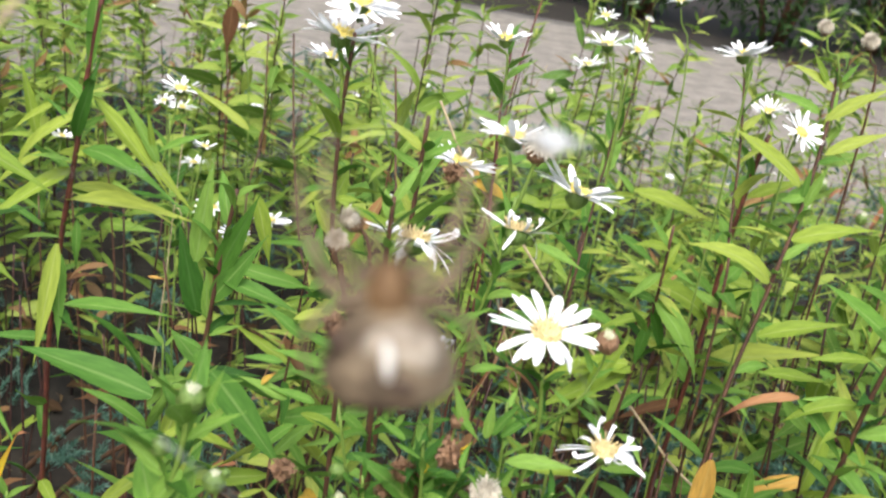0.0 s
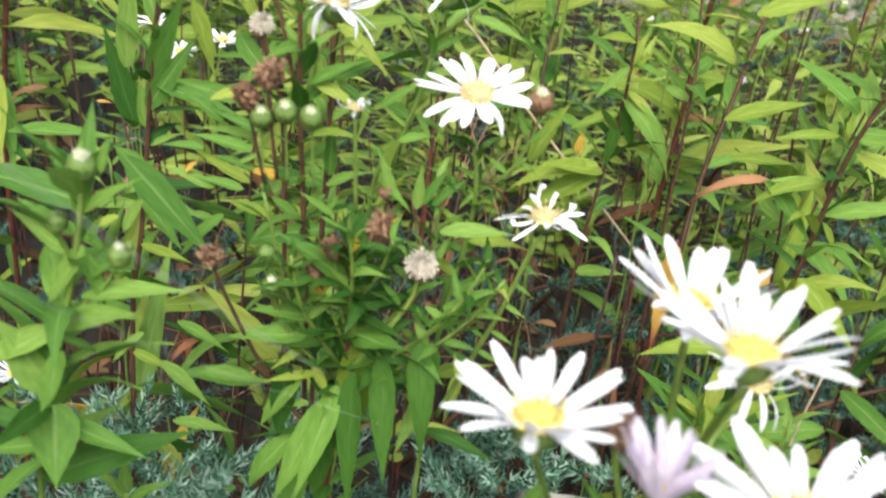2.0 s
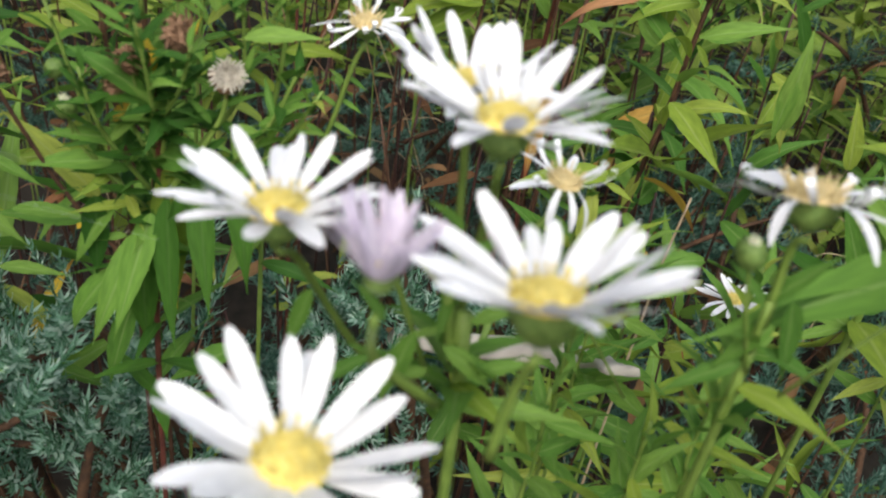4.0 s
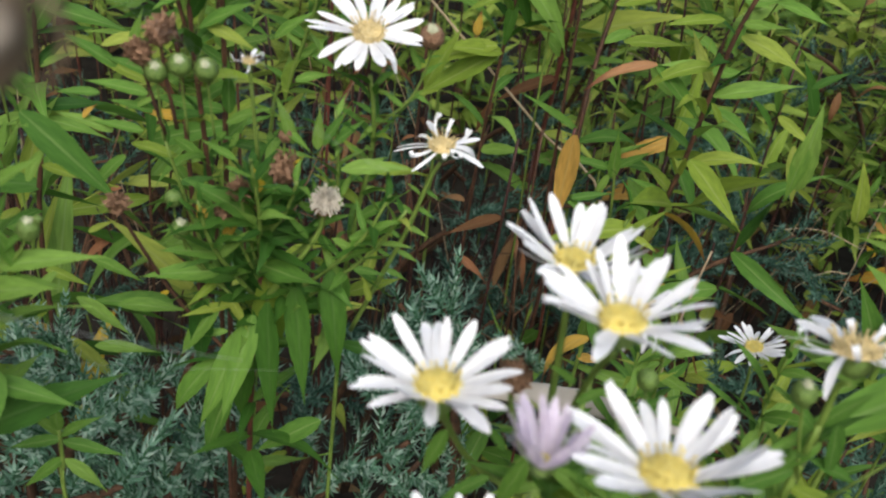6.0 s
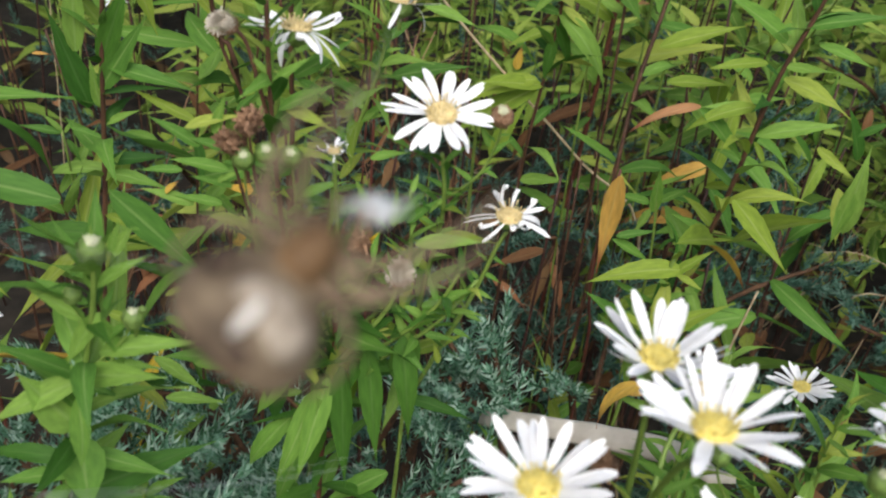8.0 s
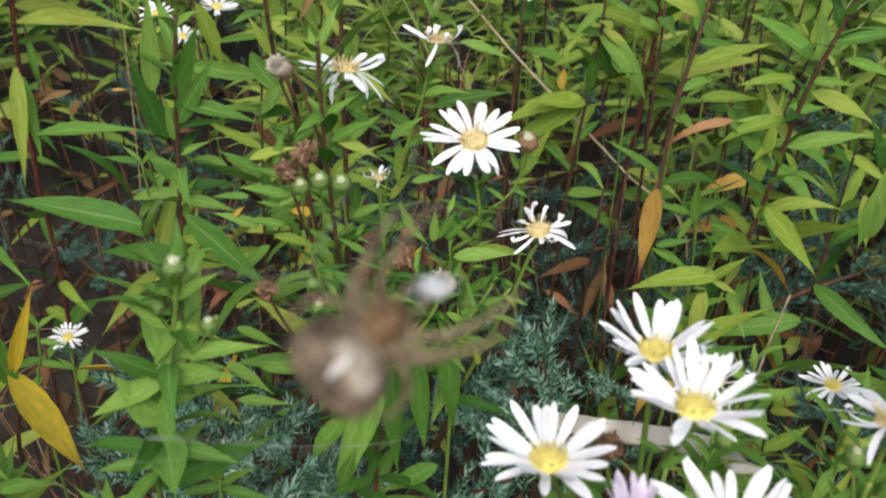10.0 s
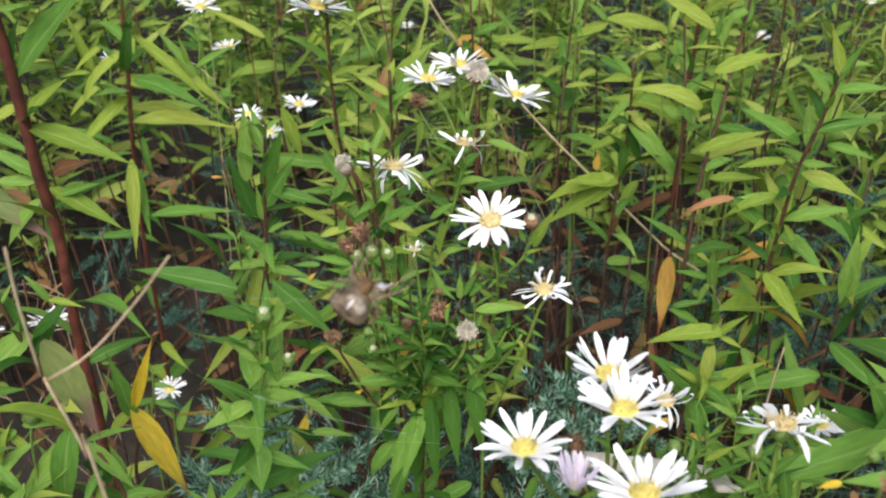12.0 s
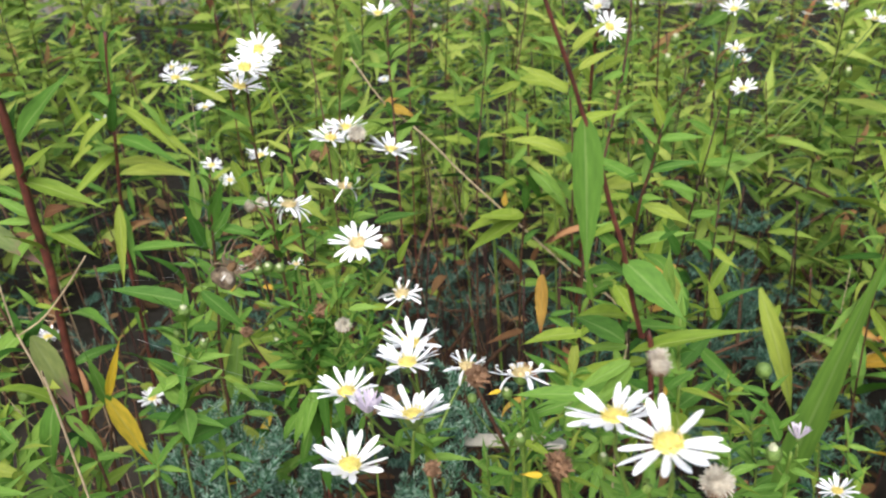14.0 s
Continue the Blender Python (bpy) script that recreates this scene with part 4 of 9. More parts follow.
leaf(plant, (0.0336, 0.25, 0.5429), (0.0436, 0.25, 0.5473), 0.0016, GREEN, 1, 24)
leaf(plant, (0.0326, 0.25, 0.5611), (0.0406, 0.25, 0.5684), 0.0016, GREEN, 0, 33)
leaf(plant, (0.0234, 0.3, 0.5639), (0.0457, 0.3, 0.5367), 0.0053, GREEN, 0, 47)
leaf(plant, (0.0218, 0.3, 0.5431), (0.0298, 0.3, 0.5571), 0.0024, GREEN, 0, 51)
leaf(plant, (0.0207, 0.3, 0.5469), (0.0092, 0.3, 0.5382), 0.0022, LIME, 2, -33)
leaf(plant, (0.0259, 0.31, 0.4942), (0.0406, 0.31, 0.4797), 0.0031, GREEN, 1, 27)
leaf(plant, (0.0217, 0.31, 0.5036), (0.0118, 0.31, 0.4908), 0.0024, GREEN, 2, -39)
leaf(plant, (0.0379, 0.31, 0.4924), (0.0597, 0.31, 0.4913), 0.0033, GREEN, 1, 22)
leaf(plant, (0.0223, 0.33, 0.4538), (0.0438, 0.33, 0.4522), 0.0032, GREEN, 1, 21)
leaf(plant, (0.0281, 0.32, 0.5017), (0.0434, 0.32, 0.4928), 0.0026, GREEN, 1, 25)
leaf(plant, (0.0289, 0.32, 0.5113), (0.0378, 0.32, 0.5165), 0.0015, LIME, 0, 29)

plant = thing("aster_plant", (0.07477, 0.315, 0), "aster with a nodding ragged flower, buds and brown withered heads", "aster", "asters")
stem(plant, [(0.0748, 0.315, -0.02), (0.0698, 0.315, 0.2371), (0.0672, 0.315, 0.4943), (0.0649, 0.315, 0.5442), (0.0629, 0.315, 0.5744), (0.0621, 0.315, 0.5977), (0.0619, 0.315, 0.6143)], 0.0013, 0.0009, STEM_BROWN)
leafy(plant, [(0.0672, 0.315, 0.4943), (0.0649, 0.315, 0.5442), (0.0629, 0.315, 0.5744), (0.0621, 0.315, 0.5977), (0.0619, 0.315, 0.6143)], 30, 0.014, 0.03, 6)
stem(plant, [(0.0612, 0.328, 0.5678), (0.064, 0.328, 0.5841), (0.0675, 0.3275, 0.5931)], 0.0011, 0.0008, STEM_GREEN, "side_stem")
flower(plant, (0.068, 0.328, 0.599), (0.06, 0.26, 0.96), 0.0270, petals=15, ragged=0.45, lift=0, seed=12, old=True)
stem(plant, [(0.0624, 0.315, 0.5761), (0.0589, 0.315, 0.5927), (0.0564, 0.315, 0.6019), (0.0527, 0.3155, 0.6051)], 0.0009, 0.0007, STEM_BROWN, "side_stem")
seed_head(plant, (0.0518, 0.315, 0.6061), (-0.64, -0.32, 0.7), 0.0066, pale=True)
leaf(plant, (0.0536, 0.315, 0.5813), (0.0602, 0.315, 0.5879), 0.0014, GREEN, 1, 40)
leaf(plant, (0.0602, 0.315, 0.5871), (0.0536, 0.315, 0.5807), 0.0014, GREEN, 0, -40)
leaf(plant, (0.0645, 0.315, 0.5824), (0.0792, 0.315, 0.591), 0.0026, GREEN, 1, 34)
leaf(plant, (0.066, 0.315, 0.5833), (0.0796, 0.315, 0.5764), 0.0023, LIME, 2, 31)
leaf(plant, (0.0474, 0.315, 0.574), (0.0513, 0.315, 0.5867), 0.0020, GREEN, 0, 70)
leaf(plant, (0.0402, 0.315, 0.5753), (0.0557, 0.315, 0.5803), 0.0024, LIME, 1, 31)
leaf(plant, (0.0435, 0.315, 0.5698), (0.0303, 0.315, 0.5784), 0.0024, GREEN, 1, -31)
leaf(plant, (0.0712, 0.315, 0.5585), (0.0715, 0.315, 0.5754), 0.0025, GREEN, 0, 3)
leaf(plant, (0.0704, 0.315, 0.5555), (0.0835, 0.315, 0.5613), 0.0021, GREEN, 2, 29)
leaf(plant, (0.0646, 0.315, 0.5882), (0.059, 0.315, 0.5943), 0.0012, GREEN, 0, -38)
leaf(plant, (0.0631, 0.315, 0.5898), (0.0731, 0.315, 0.5986), 0.0020, GREEN, 1, 39)
leaf(plant, (0.0618, 0.315, 0.5929), (0.0563, 0.315, 0.5988), 0.0012, GREEN, 0, -39)
leaf(plant, (0.0602, 0.315, 0.5862), (0.0632, 0.315, 0.5946), 0.0013, GREEN, 0, 65)
leaf(plant, (0.0523, 0.315, 0.5683), (0.0393, 0.315, 0.5726), 0.0021, GREEN, 1, -28)
leaf(plant, (0.0506, 0.315, 0.5626), (0.0342, 0.315, 0.5651), 0.0025, GREEN, 1, -27)
leaf(plant, (0.0519, 0.315, 0.557), (0.0399, 0.315, 0.5599), 0.0019, GREEN, 2, -27)
leaf(plant, (0.0534, 0.315, 0.5552), (0.0689, 0.315, 0.5583), 0.0024, DARK, 1, 28)
leaf(plant, (0.0563, 0.315, 0.5496), (0.0673, 0.315, 0.5402), 0.0022, GREEN, 1, 31)
leaf(plant, (0.0486, 0.315, 0.551), (0.0348, 0.315, 0.5529), 0.0021, GREEN, 1, -26)
leaf(plant, (0.0452, 0.315, 0.5468), (0.0609, 0.315, 0.5418), 0.0025, LIME, 1, 26)
leaf(plant, (0.0434, 0.315, 0.5426), (0.0311, 0.315, 0.527), 0.0030, GREEN, 2, -41)
leaf(plant, (0.0673, 0.315, 0.5504), (0.0736, 0.315, 0.5508), 0.0009, GREEN, 1, 27)
leaf(plant, (0.0705, 0.315, 0.5526), (0.0641, 0.315, 0.5461), 0.0014, GREEN, 0, -36)
leaf(plant, (0.0596, 0.315, 0.5557), (0.0488, 0.315, 0.5568), 0.0027, ORANGE, 2, -27)
leaf(plant, (0.0333, 0.315, 0.5538), (0.0375, 0.315, 0.5583), 0.0015, ORANGE, 1, 40)
leaf(plant, (0.0736, 0.315, 0.5528), (0.0705, 0.315, 0.5446), 0.0013, GREEN, 1, -57)
leaf(plant, (0.0408, 0.315, 0.5504), (0.0258, 0.315, 0.5551), 0.0024, GREEN, 1, -27)
leaf(plant, (0.0474, 0.315, 0.5586), (0.0552, 0.315, 0.563), 0.0013, GREEN, 0, 32)
leaf(plant, (0.0385, 0.315, 0.5617), (0.0264, 0.315, 0.5608), 0.0018, GREEN, 1, -27)
stem(plant, [(0.0595, 0.29, 0.5651), (0.059, 0.29, 0.5755), (0.0586, 0.2903, 0.5833)], 0.0005, 0.0004, STEM_GREEN, "side_stem")
bud(plant, (0.0587, 0.29, 0.5838), (0.1, -0.58, 0.81), 0.0042, white=0.5)
stem(plant, [(0.0651, 0.29, 0.5673), (0.0645, 0.29, 0.5776), (0.064, 0.2903, 0.5853)], 0.0005, 0.0004, STEM_GREEN, "side_stem")
bud(plant, (0.0641, 0.29, 0.5858), (0.08, -0.59, 0.81), 0.0042, white=0.5)
stem(plant, [(0.0713, 0.29, 0.5666), (0.0705, 0.29, 0.577), (0.0699, 0.2903, 0.5848)], 0.0005, 0.0004, STEM_GREEN, "side_stem")
bud(plant, (0.0699, 0.29, 0.5852), (0.05, -0.59, 0.81), 0.0042, white=0.5)
stem(plant, [(0.0598, 0.29, 0.5669), (0.0568, 0.29, 0.5803), (0.0553, 0.2904, 0.5875)], 0.0007, 0.0005, STEM_BROWN, "side_stem")
seed_head(plant, (0.0552, 0.29, 0.5886), (-0.15, -0.34, 0.93), 0.0064, pale=False)
stem(plant, [(0.0626, 0.29, 0.5688), (0.0609, 0.29, 0.5823), (0.06, 0.2904, 0.5929)], 0.0008, 0.0006, STEM_BROWN, "side_stem")
seed_head(plant, (0.0603, 0.29, 0.5941), (0.25, -0.29, 0.92), 0.0070, pale=False, seed=2)
stem(plant, [(0.0819, 0.285, 0.5652), (0.0807, 0.285, 0.5823), (0.0801, 0.2849, 0.5894)], 0.0008, 0.0006, STEM_GREEN, "side_stem")
flower(plant, (0.0801, 0.285, 0.5906), (0.06, 0.12, 0.99), 0.0100, petals=9, ragged=1.0, seed=13, old=True)

plant = thing("aster_plant", (0.06191, 0.36, 0), "slender aster with narrow leaves", "aster", "asters")
stem(plant, [(0.0619, 0.36, -0.02), (0.0627, 0.36, 0.2331), (0.0631, 0.36, 0.4863), (0.0638, 0.36, 0.5412), (0.0635, 0.36, 0.5751), (0.0638, 0.36, 0.598), (0.064, 0.36, 0.6249)], 0.0016, 0.001, STEM_BROWN)
leafy(plant, [(0.0631, 0.36, 0.4863), (0.0638, 0.36, 0.5412), (0.0635, 0.36, 0.5751), (0.0638, 0.36, 0.598), (0.064, 0.36, 0.6249)], 20, 0.02, 0.04, 7)
leaf(plant, (0.0641, 0.36, 0.5838), (0.0812, 0.36, 0.5693), 0.0034, LIME, 1, 35)
leaf(plant, (0.0639, 0.36, 0.5809), (0.0489, 0.36, 0.5866), 0.0024, GREEN, 0, -31)
leaf(plant, (0.0654, 0.36, 0.5661), (0.078, 0.36, 0.5572), 0.0023, GREEN, 1, 33)
leaf(plant, (0.0641, 0.36, 0.5538), (0.0772, 0.36, 0.5663), 0.0027, GREEN, 0, 40)
leaf(plant, (0.0642, 0.36, 0.5476), (0.0516, 0.36, 0.5567), 0.0023, GREEN, 1, -32)
leaf(plant, (0.064, 0.36, 0.6117), (0.0763, 0.36, 0.6197), 0.0022, GREEN, 0, 39)
leaf(plant, (0.0637, 0.36, 0.6144), (0.0497, 0.36, 0.6223), 0.0024, LIME, 1, -34)
leaf(plant, (0.048, 0.45, 0.5576), (0.0708, 0.45, 0.5967), 0.0054, GREEN, 1, 56)
stem(plant, [(0.0493, 0.37, 0.5472), (0.0418, 0.37, 0.569), (0.0402, 0.3704, 0.5759)], 0.0010, 0.0007, STEM_BROWN, "side_stem")
seed_head(plant, (0.0405, 0.37, 0.5774), (0.14, -0.26, 0.96), 0.0073, pale=True)

plant = thing("aster_plant", (0.07425, 0.292, 0), "bushy aster with fluffy seed heads and dark hanging leaves", "aster", "asters")
stem(plant, [(0.0743, 0.292, -0.02), (0.0765, 0.292, 0.2117), (0.0777, 0.292, 0.4434), (0.0812, 0.292, 0.5111), (0.0815, 0.292, 0.5363), (0.0801, 0.292, 0.5541)], 0.0015, 0.0011, STEM_RED)
leafy(plant, [(0.0777, 0.292, 0.4434), (0.0812, 0.292, 0.5111), (0.0815, 0.292, 0.5363), (0.0801, 0.292, 0.5541)], 52, 0.018, 0.034, 8, (GREEN, DARK, DARK))
stem(plant, [(0.0829, 0.291, 0.5153), (0.0958, 0.291, 0.5376), (0.0977, 0.2913, 0.5483)], 0.0011, 0.0008, STEM_GREEN, "side_stem")
seed_head(plant, (0.098, 0.291, 0.55), (0.17, -0.2, 0.97), 0.0080, pale=True)
stem(plant, [(0.0821, 0.292, 0.5239), (0.0855, 0.292, 0.5454), (0.0874, 0.2923, 0.5568)], 0.0010, 0.0007, STEM_GREEN, "side_stem")
seed_head(plant, (0.0875, 0.292, 0.5583), (0.07, -0.21, 0.97), 0.0082, pale=False, seed=3)
stem(plant, [(0.0813, 0.292, 0.5239), (0.0781, 0.292, 0.5392), (0.0766, 0.2923, 0.55)], 0.0007, 0.0005, STEM_GREEN, "side_stem")
seed_head(plant, (0.0765, 0.292, 0.5511), (-0.1, -0.24, 0.97), 0.0062, pale=False)
stem(plant, [(0.0812, 0.292, 0.5207), (0.0766, 0.292, 0.5331), (0.0726, 0.2923, 0.5422)], 0.0007, 0.0005, STEM_GREEN, "side_stem")
seed_head(plant, (0.0725, 0.292, 0.5433), (-0.09, -0.22, 0.97), 0.0051, pale=False, seed=5)
stem(plant, [(0.0839, 0.292, 0.5364), (0.0866, 0.292, 0.5543), (0.0876, 0.2922, 0.5674)], 0.0005, 0.0004, STEM_GREEN, "side_stem")
bud(plant, (0.0877, 0.292, 0.5679), (0.08, -0.4, 0.91), 0.0027, material=WITHERED)
stem(plant, [(0.0777, 0.292, 0.511), (0.0642, 0.292, 0.5265), (0.0613, 0.2921, 0.5363)], 0.0006, 0.0004, STEM_GREEN, "side_stem")
bud(plant, (0.0614, 0.292, 0.5372), (0.1, -0.17, 0.98), 0.0040, white=0.8)
stem(plant, [(0.0708, 0.292, 0.5172), (0.0613, 0.292, 0.5357), (0.06, 0.2921, 0.5461)], 0.0005, 0.0004, STEM_GREEN, "side_stem")
bud(plant, (0.0601, 0.292, 0.5468), (0.11, -0.19, 0.98), 0.0033)
stem(plant, [(0.0788, 0.292, 0.484), (0.0605, 0.292, 0.5103), (0.0502, 0.292, 0.5322), (0.046, 0.2922, 0.543)], 0.0009, 0.0006, STEM_BROWN, "side_stem")
seed_head(plant, (0.0461, 0.292, 0.5443), (0.13, -0.18, 0.97), 0.0061, pale=False)
leaf(plant, (0.0895, 0.292, 0.5572), (0.0925, 0.292, 0.563), 0.0016, YELLOW, 0, 51)
leaf(plant, (0.0811, 0.292, 0.5512), (0.0799, 0.292, 0.5584), 0.0018, YELLOW, 0, -64)
leaf(plant, (0.0719, 0.292, 0.5345), (0.0776, 0.292, 0.5422), 0.0024, ORANGE, 1, 42)
leaf(plant, (0.0824, 0.292, 0.5541), (0.0801, 0.292, 0.5453), 0.0022, YELLOW, 0, -69)
leaf(plant, (0.0838, 0.292, 0.5231), (0.0843, 0.292, 0.4779), 0.0061, YELLOW_TIP, 0, 178)
leaf(plant, (0.0758, 0.292, 0.5076), (0.0816, 0.292, 0.4836), 0.0044, DARK, 1, 68)
leaf(plant, (0.09, 0.292, 0.5194), (0.0931, 0.292, 0.4952), 0.0044, GREEN, 0, 82)
leaf(plant, (0.0986, 0.292, 0.5229), (0.103, 0.292, 0.4993), 0.0044, GREEN, 1, 81)
leaf(plant, (0.1032, 0.292, 0.5266), (0.1036, 0.292, 0.5058), 0.0037, GREEN, 0, -177)
leaf(plant, (0.0692, 0.292, 0.4899), (0.0562, 0.292, 0.4660), 0.0048, GREEN, 3, -48)
leaf(plant, (0.0726, 0.292, 0.4783), (0.0639, 0.292, 0.4456), 0.0042, GREEN, 1, -67)
leaf(plant, (0.0762, 0.292, 0.4967), (0.075, 0.292, 0.464), 0.0059, DARK, 1, 180)
leaf(plant, (0.0996, 0.292, 0.4654), (0.0792, 0.292, 0.4486), 0.0048, GREEN, 1, -32)
leaf(plant, (0.0834, 0.292, 0.5264), (0.0975, 0.292, 0.5149), 0.0033, DARK, 1, 34)
leaf(plant, (0.0661, 0.292, 0.5128), (0.0641, 0.292, 0.4857), 0.0050, DARK, 0, -90)
leaf(plant, (0.0805, 0.292, 0.5138), (0.0862, 0.292, 0.4896), 0.0044, DARK, 1, 70)
leaf(plant, (0.1066, 0.292, 0.5333), (0.1135, 0.292, 0.5422), 0.0017, GREEN, 1, 34)
leaf(plant, (0.1047, 0.292, 0.5374), (0.1181, 0.292, 0.5425), 0.0022, GREEN, 0, 25)
leaf(plant, (0.0877, 0.292, 0.5363), (0.0755, 0.292, 0.5291), 0.0021, GREEN, 1, -27)
leaf(plant, (0.0972, 0.292, 0.5327), (0.0883, 0.292, 0.5234), 0.0019, DARK, 2, -31)
leaf(plant, (0.1, 0.292, 0.5371), (0.1101, 0.292, 0.5292), 0.0019, GREEN, 1, 30)
leaf(plant, (0.0952, 0.292, 0.541), (0.1055, 0.292, 0.5457), 0.0017, GREEN, 0, 21)
leaf(plant, (0.0939, 0.292, 0.5367), (0.0874, 0.292, 0.5445), 0.0015, GREEN, 0, -28)
leaf(plant, (0.0725, 0.292, 0.5014), (0.0626, 0.292, 0.4983), 0.0016, GREEN, 1, -22)
leaf(plant, (0.076, 0.292, 0.489), (0.0825, 0.292, 0.4995), 0.0019, GREEN, 0, 36)
leaf(plant, (0.0962, 0.292, 0.5491), (0.0942, 0.292, 0.5567), 0.0012, GREEN, 0, -64)
leaf(plant, (0.102, 0.292, 0.5515), (0.1044, 0.292, 0.5593), 0.0012, GREEN, 0, 56)
leaf(plant, (0.0949, 0.292, 0.545), (0.0871, 0.292, 0.5504), 0.0014, GREEN, 1, -23)
leaf(plant, (0.1113, 0.292, 0.5158), (0.1089, 0.292, 0.5247), 0.0014, LIME, 0, -68)
leaf(plant, (0.1014, 0.292, 0.559), (0.1195, 0.292, 0.5608), 0.0033, GREEN, 1, 26)
leaf(plant, (0.0966, 0.292, 0.5659), (0.1025, 0.292, 0.577), 0.0019, GREEN, 0, 50)
leaf(plant, (0.0989, 0.292, 0.5659), (0.1069, 0.292, 0.5744), 0.0017, GREEN, 0, 38)
leaf(plant, (0.0954, 0.292, 0.5645), (0.0959, 0.292, 0.5769), 0.0019, GREEN, 0, 2)
leaf(plant, (0.0856, 0.292, 0.5712), (0.0943, 0.292, 0.563), 0.0018, GREEN, 1, 33)
leaf(plant, (0.0759, 0.292, 0.5597), (0.0671, 0.292, 0.5652), 0.0015, GREEN, 0, -29)
leaf(plant, (0.0898, 0.292, 0.5657), (0.0849, 0.292, 0.5793), 0.0022, GREEN, 0, -51)
leaf(plant, (0.0795, 0.292, 0.5423), (0.0616, 0.292, 0.5536), 0.0039, GREEN, 1, -28)
leaf(plant, (0.074, 0.292, 0.5299), (0.0547, 0.292, 0.5293), 0.0035, GREEN, 1, -25)
leaf(plant, (0.0712, 0.292, 0.5236), (0.049, 0.292, 0.5196), 0.0041, GREEN, 1, -25)
leaf(plant, (0.0576, 0.32, 0.4916), (0.0337, 0.32, 0.518), 0.0053, LIME, 1, -31)
leaf(plant, (0.0494, 0.33, 0.4751), (0.0214, 0.33, 0.474), 0.0051, GREEN, 1, -23)
leaf(plant, (0.0704, 0.292, 0.5107), (0.0589, 0.292, 0.49), 0.0042, GREEN, 2, -46)
leaf(plant, (0.0882, 0.292, 0.5273), (0.0973, 0.292, 0.5117), 0.0033, DARK, 1, 39)
leaf(plant, (0.083, 0.292, 0.5176), (0.074, 0.292, 0.5299), 0.0023, DARK, 1, -35)
leaf(plant, (0.0946, 0.3, 0.5238), (0.1018, 0.3, 0.5176), 0.0014, LIME, 2, 30)
leaf(plant, (0.0365, 0.36, 0.4471), (0.0432, 0.36, 0.4553), 0.0026, YELLOW, 1, 38)
leaf(plant, (0.0826, 0.292, 0.4841), (0.0853, 0.292, 0.4895), 0.0015, YELLOW, 0, 45)
leaf(plant, (0.0815, 0.292, 0.4876), (0.0695, 0.292, 0.4973), 0.0023, GREEN, 1, -27)
for k, line in enumerate((
        ((0.0835, 0.292, 0.512), (0.0985, 0.29, 0.527), (0.108, 0.288, 0.541), (0.114, 0.287, 0.556)),
        ((0.085, 0.294, 0.522), (0.099, 0.297, 0.54), (0.1005, 0.298, 0.556), (0.0992, 0.298, 0.572)),
        ((0.0815, 0.292, 0.53), (0.0822, 0.285, 0.548), (0.0805, 0.282, 0.567)),
        ((0.0818, 0.292, 0.535), (0.088, 0.288, 0.547), (0.0912, 0.286, 0.559)),
        ((0.09, 0.292, 0.512), (0.109, 0.291, 0.532), (0.1188, 0.292, 0.548)),
        ((0.08, 0.292, 0.515), (0.07, 0.288, 0.535), (0.0672, 0.286, 0.551)),
        ((0.0795, 0.292, 0.5), (0.0665, 0.296, 0.527), (0.0575, 0.297, 0.563)))):
    stem(plant, line, 0.0009, 0.0006, STEM_GREEN, "side_stem")
    leafy(plant, line, 20, 0.011, 0.02, 60 + k, (GREEN, GREEN, DARK, LIME) if k in (1, 4, 6) else (GREEN, DARK, DARK))
for k, (at, tip) in enumerate((((0.084, 0.288, 0.517), (0.0865, 0.276, 0.478)), ((0.08, 0.288, 0.512), (0.0722, 0.274, 0.482)), ((0.1, 0.29, 0.528), (0.104, 0.28, 0.496)), ((0.0765, 0.29, 0.505), (0.0655, 0.278, 0.476)), ((0.091, 0.29, 0.522), (0.0952, 0.277, 0.489)))):
    leaf(plant, at, tip, 0.0046, (DARK, GREEN)[k % 2], k % 4, (30, -25, 12, -40, 20)[k])

plant = thing("aster_plant", (0.09784, 0.308, 0), "aster in bloom with one full and one ragged white flower", "aster", "asters")
stem(plant, [(0.0978, 0.308, -0.02), (0.1017, 0.308, 0.2316), (0.1038, 0.308, 0.4832), (0.1052, 0.308, 0.5228), (0.1084, 0.308, 0.5487), (0.109, 0.308, 0.5625), (0.1071, 0.308, 0.577)], 0.0011, 0.0008, STEM_GREEN)
leafy(plant, [(0.1038, 0.308, 0.4832), (0.1052, 0.308, 0.5228), (0.1084, 0.308, 0.5487), (0.109, 0.308, 0.5625), (0.1071, 0.308, 0.577)], 26, 0.012, 0.026, 9)
flower(plant, (0.106, 0.309, 0.588), (-0.03, -0.26, 0.97), 0.0275, petals=17, seed=14, lift=4, ragged=0.05, old=True)
stem(plant, [(0.1069, 0.306, 0.4908), (0.1138, 0.306, 0.5112), (0.1203, 0.306, 0.5301), (0.1247, 0.306, 0.5474), (0.1272, 0.3063, 0.5537)], 0.0011, 0.0008, STEM_GREEN, "side_stem")
flower(plant, (0.127, 0.306, 0.559), (-0.03, -0.06, 1), 0.0240, petals=13, ragged=0.8, seed=15, lift=2, old=True)
stem(plant, [(0.1093, 0.308, 0.5625), (0.1173, 0.308, 0.5706), (0.1211, 0.308, 0.5816), (0.1214, 0.3085, 0.5882)], 0.0006, 0.0005, STEM_GREEN, "side_stem")
bud(plant, (0.1213, 0.308, 0.5891), (-0.06, -0.49, 0.87), 0.0046, material=WITHERED, white=0.8)
leaf(plant, (0.1086, 0.308, 0.5662), (0.1023, 0.308, 0.5695), 0.0011, GREEN, 1, -31)
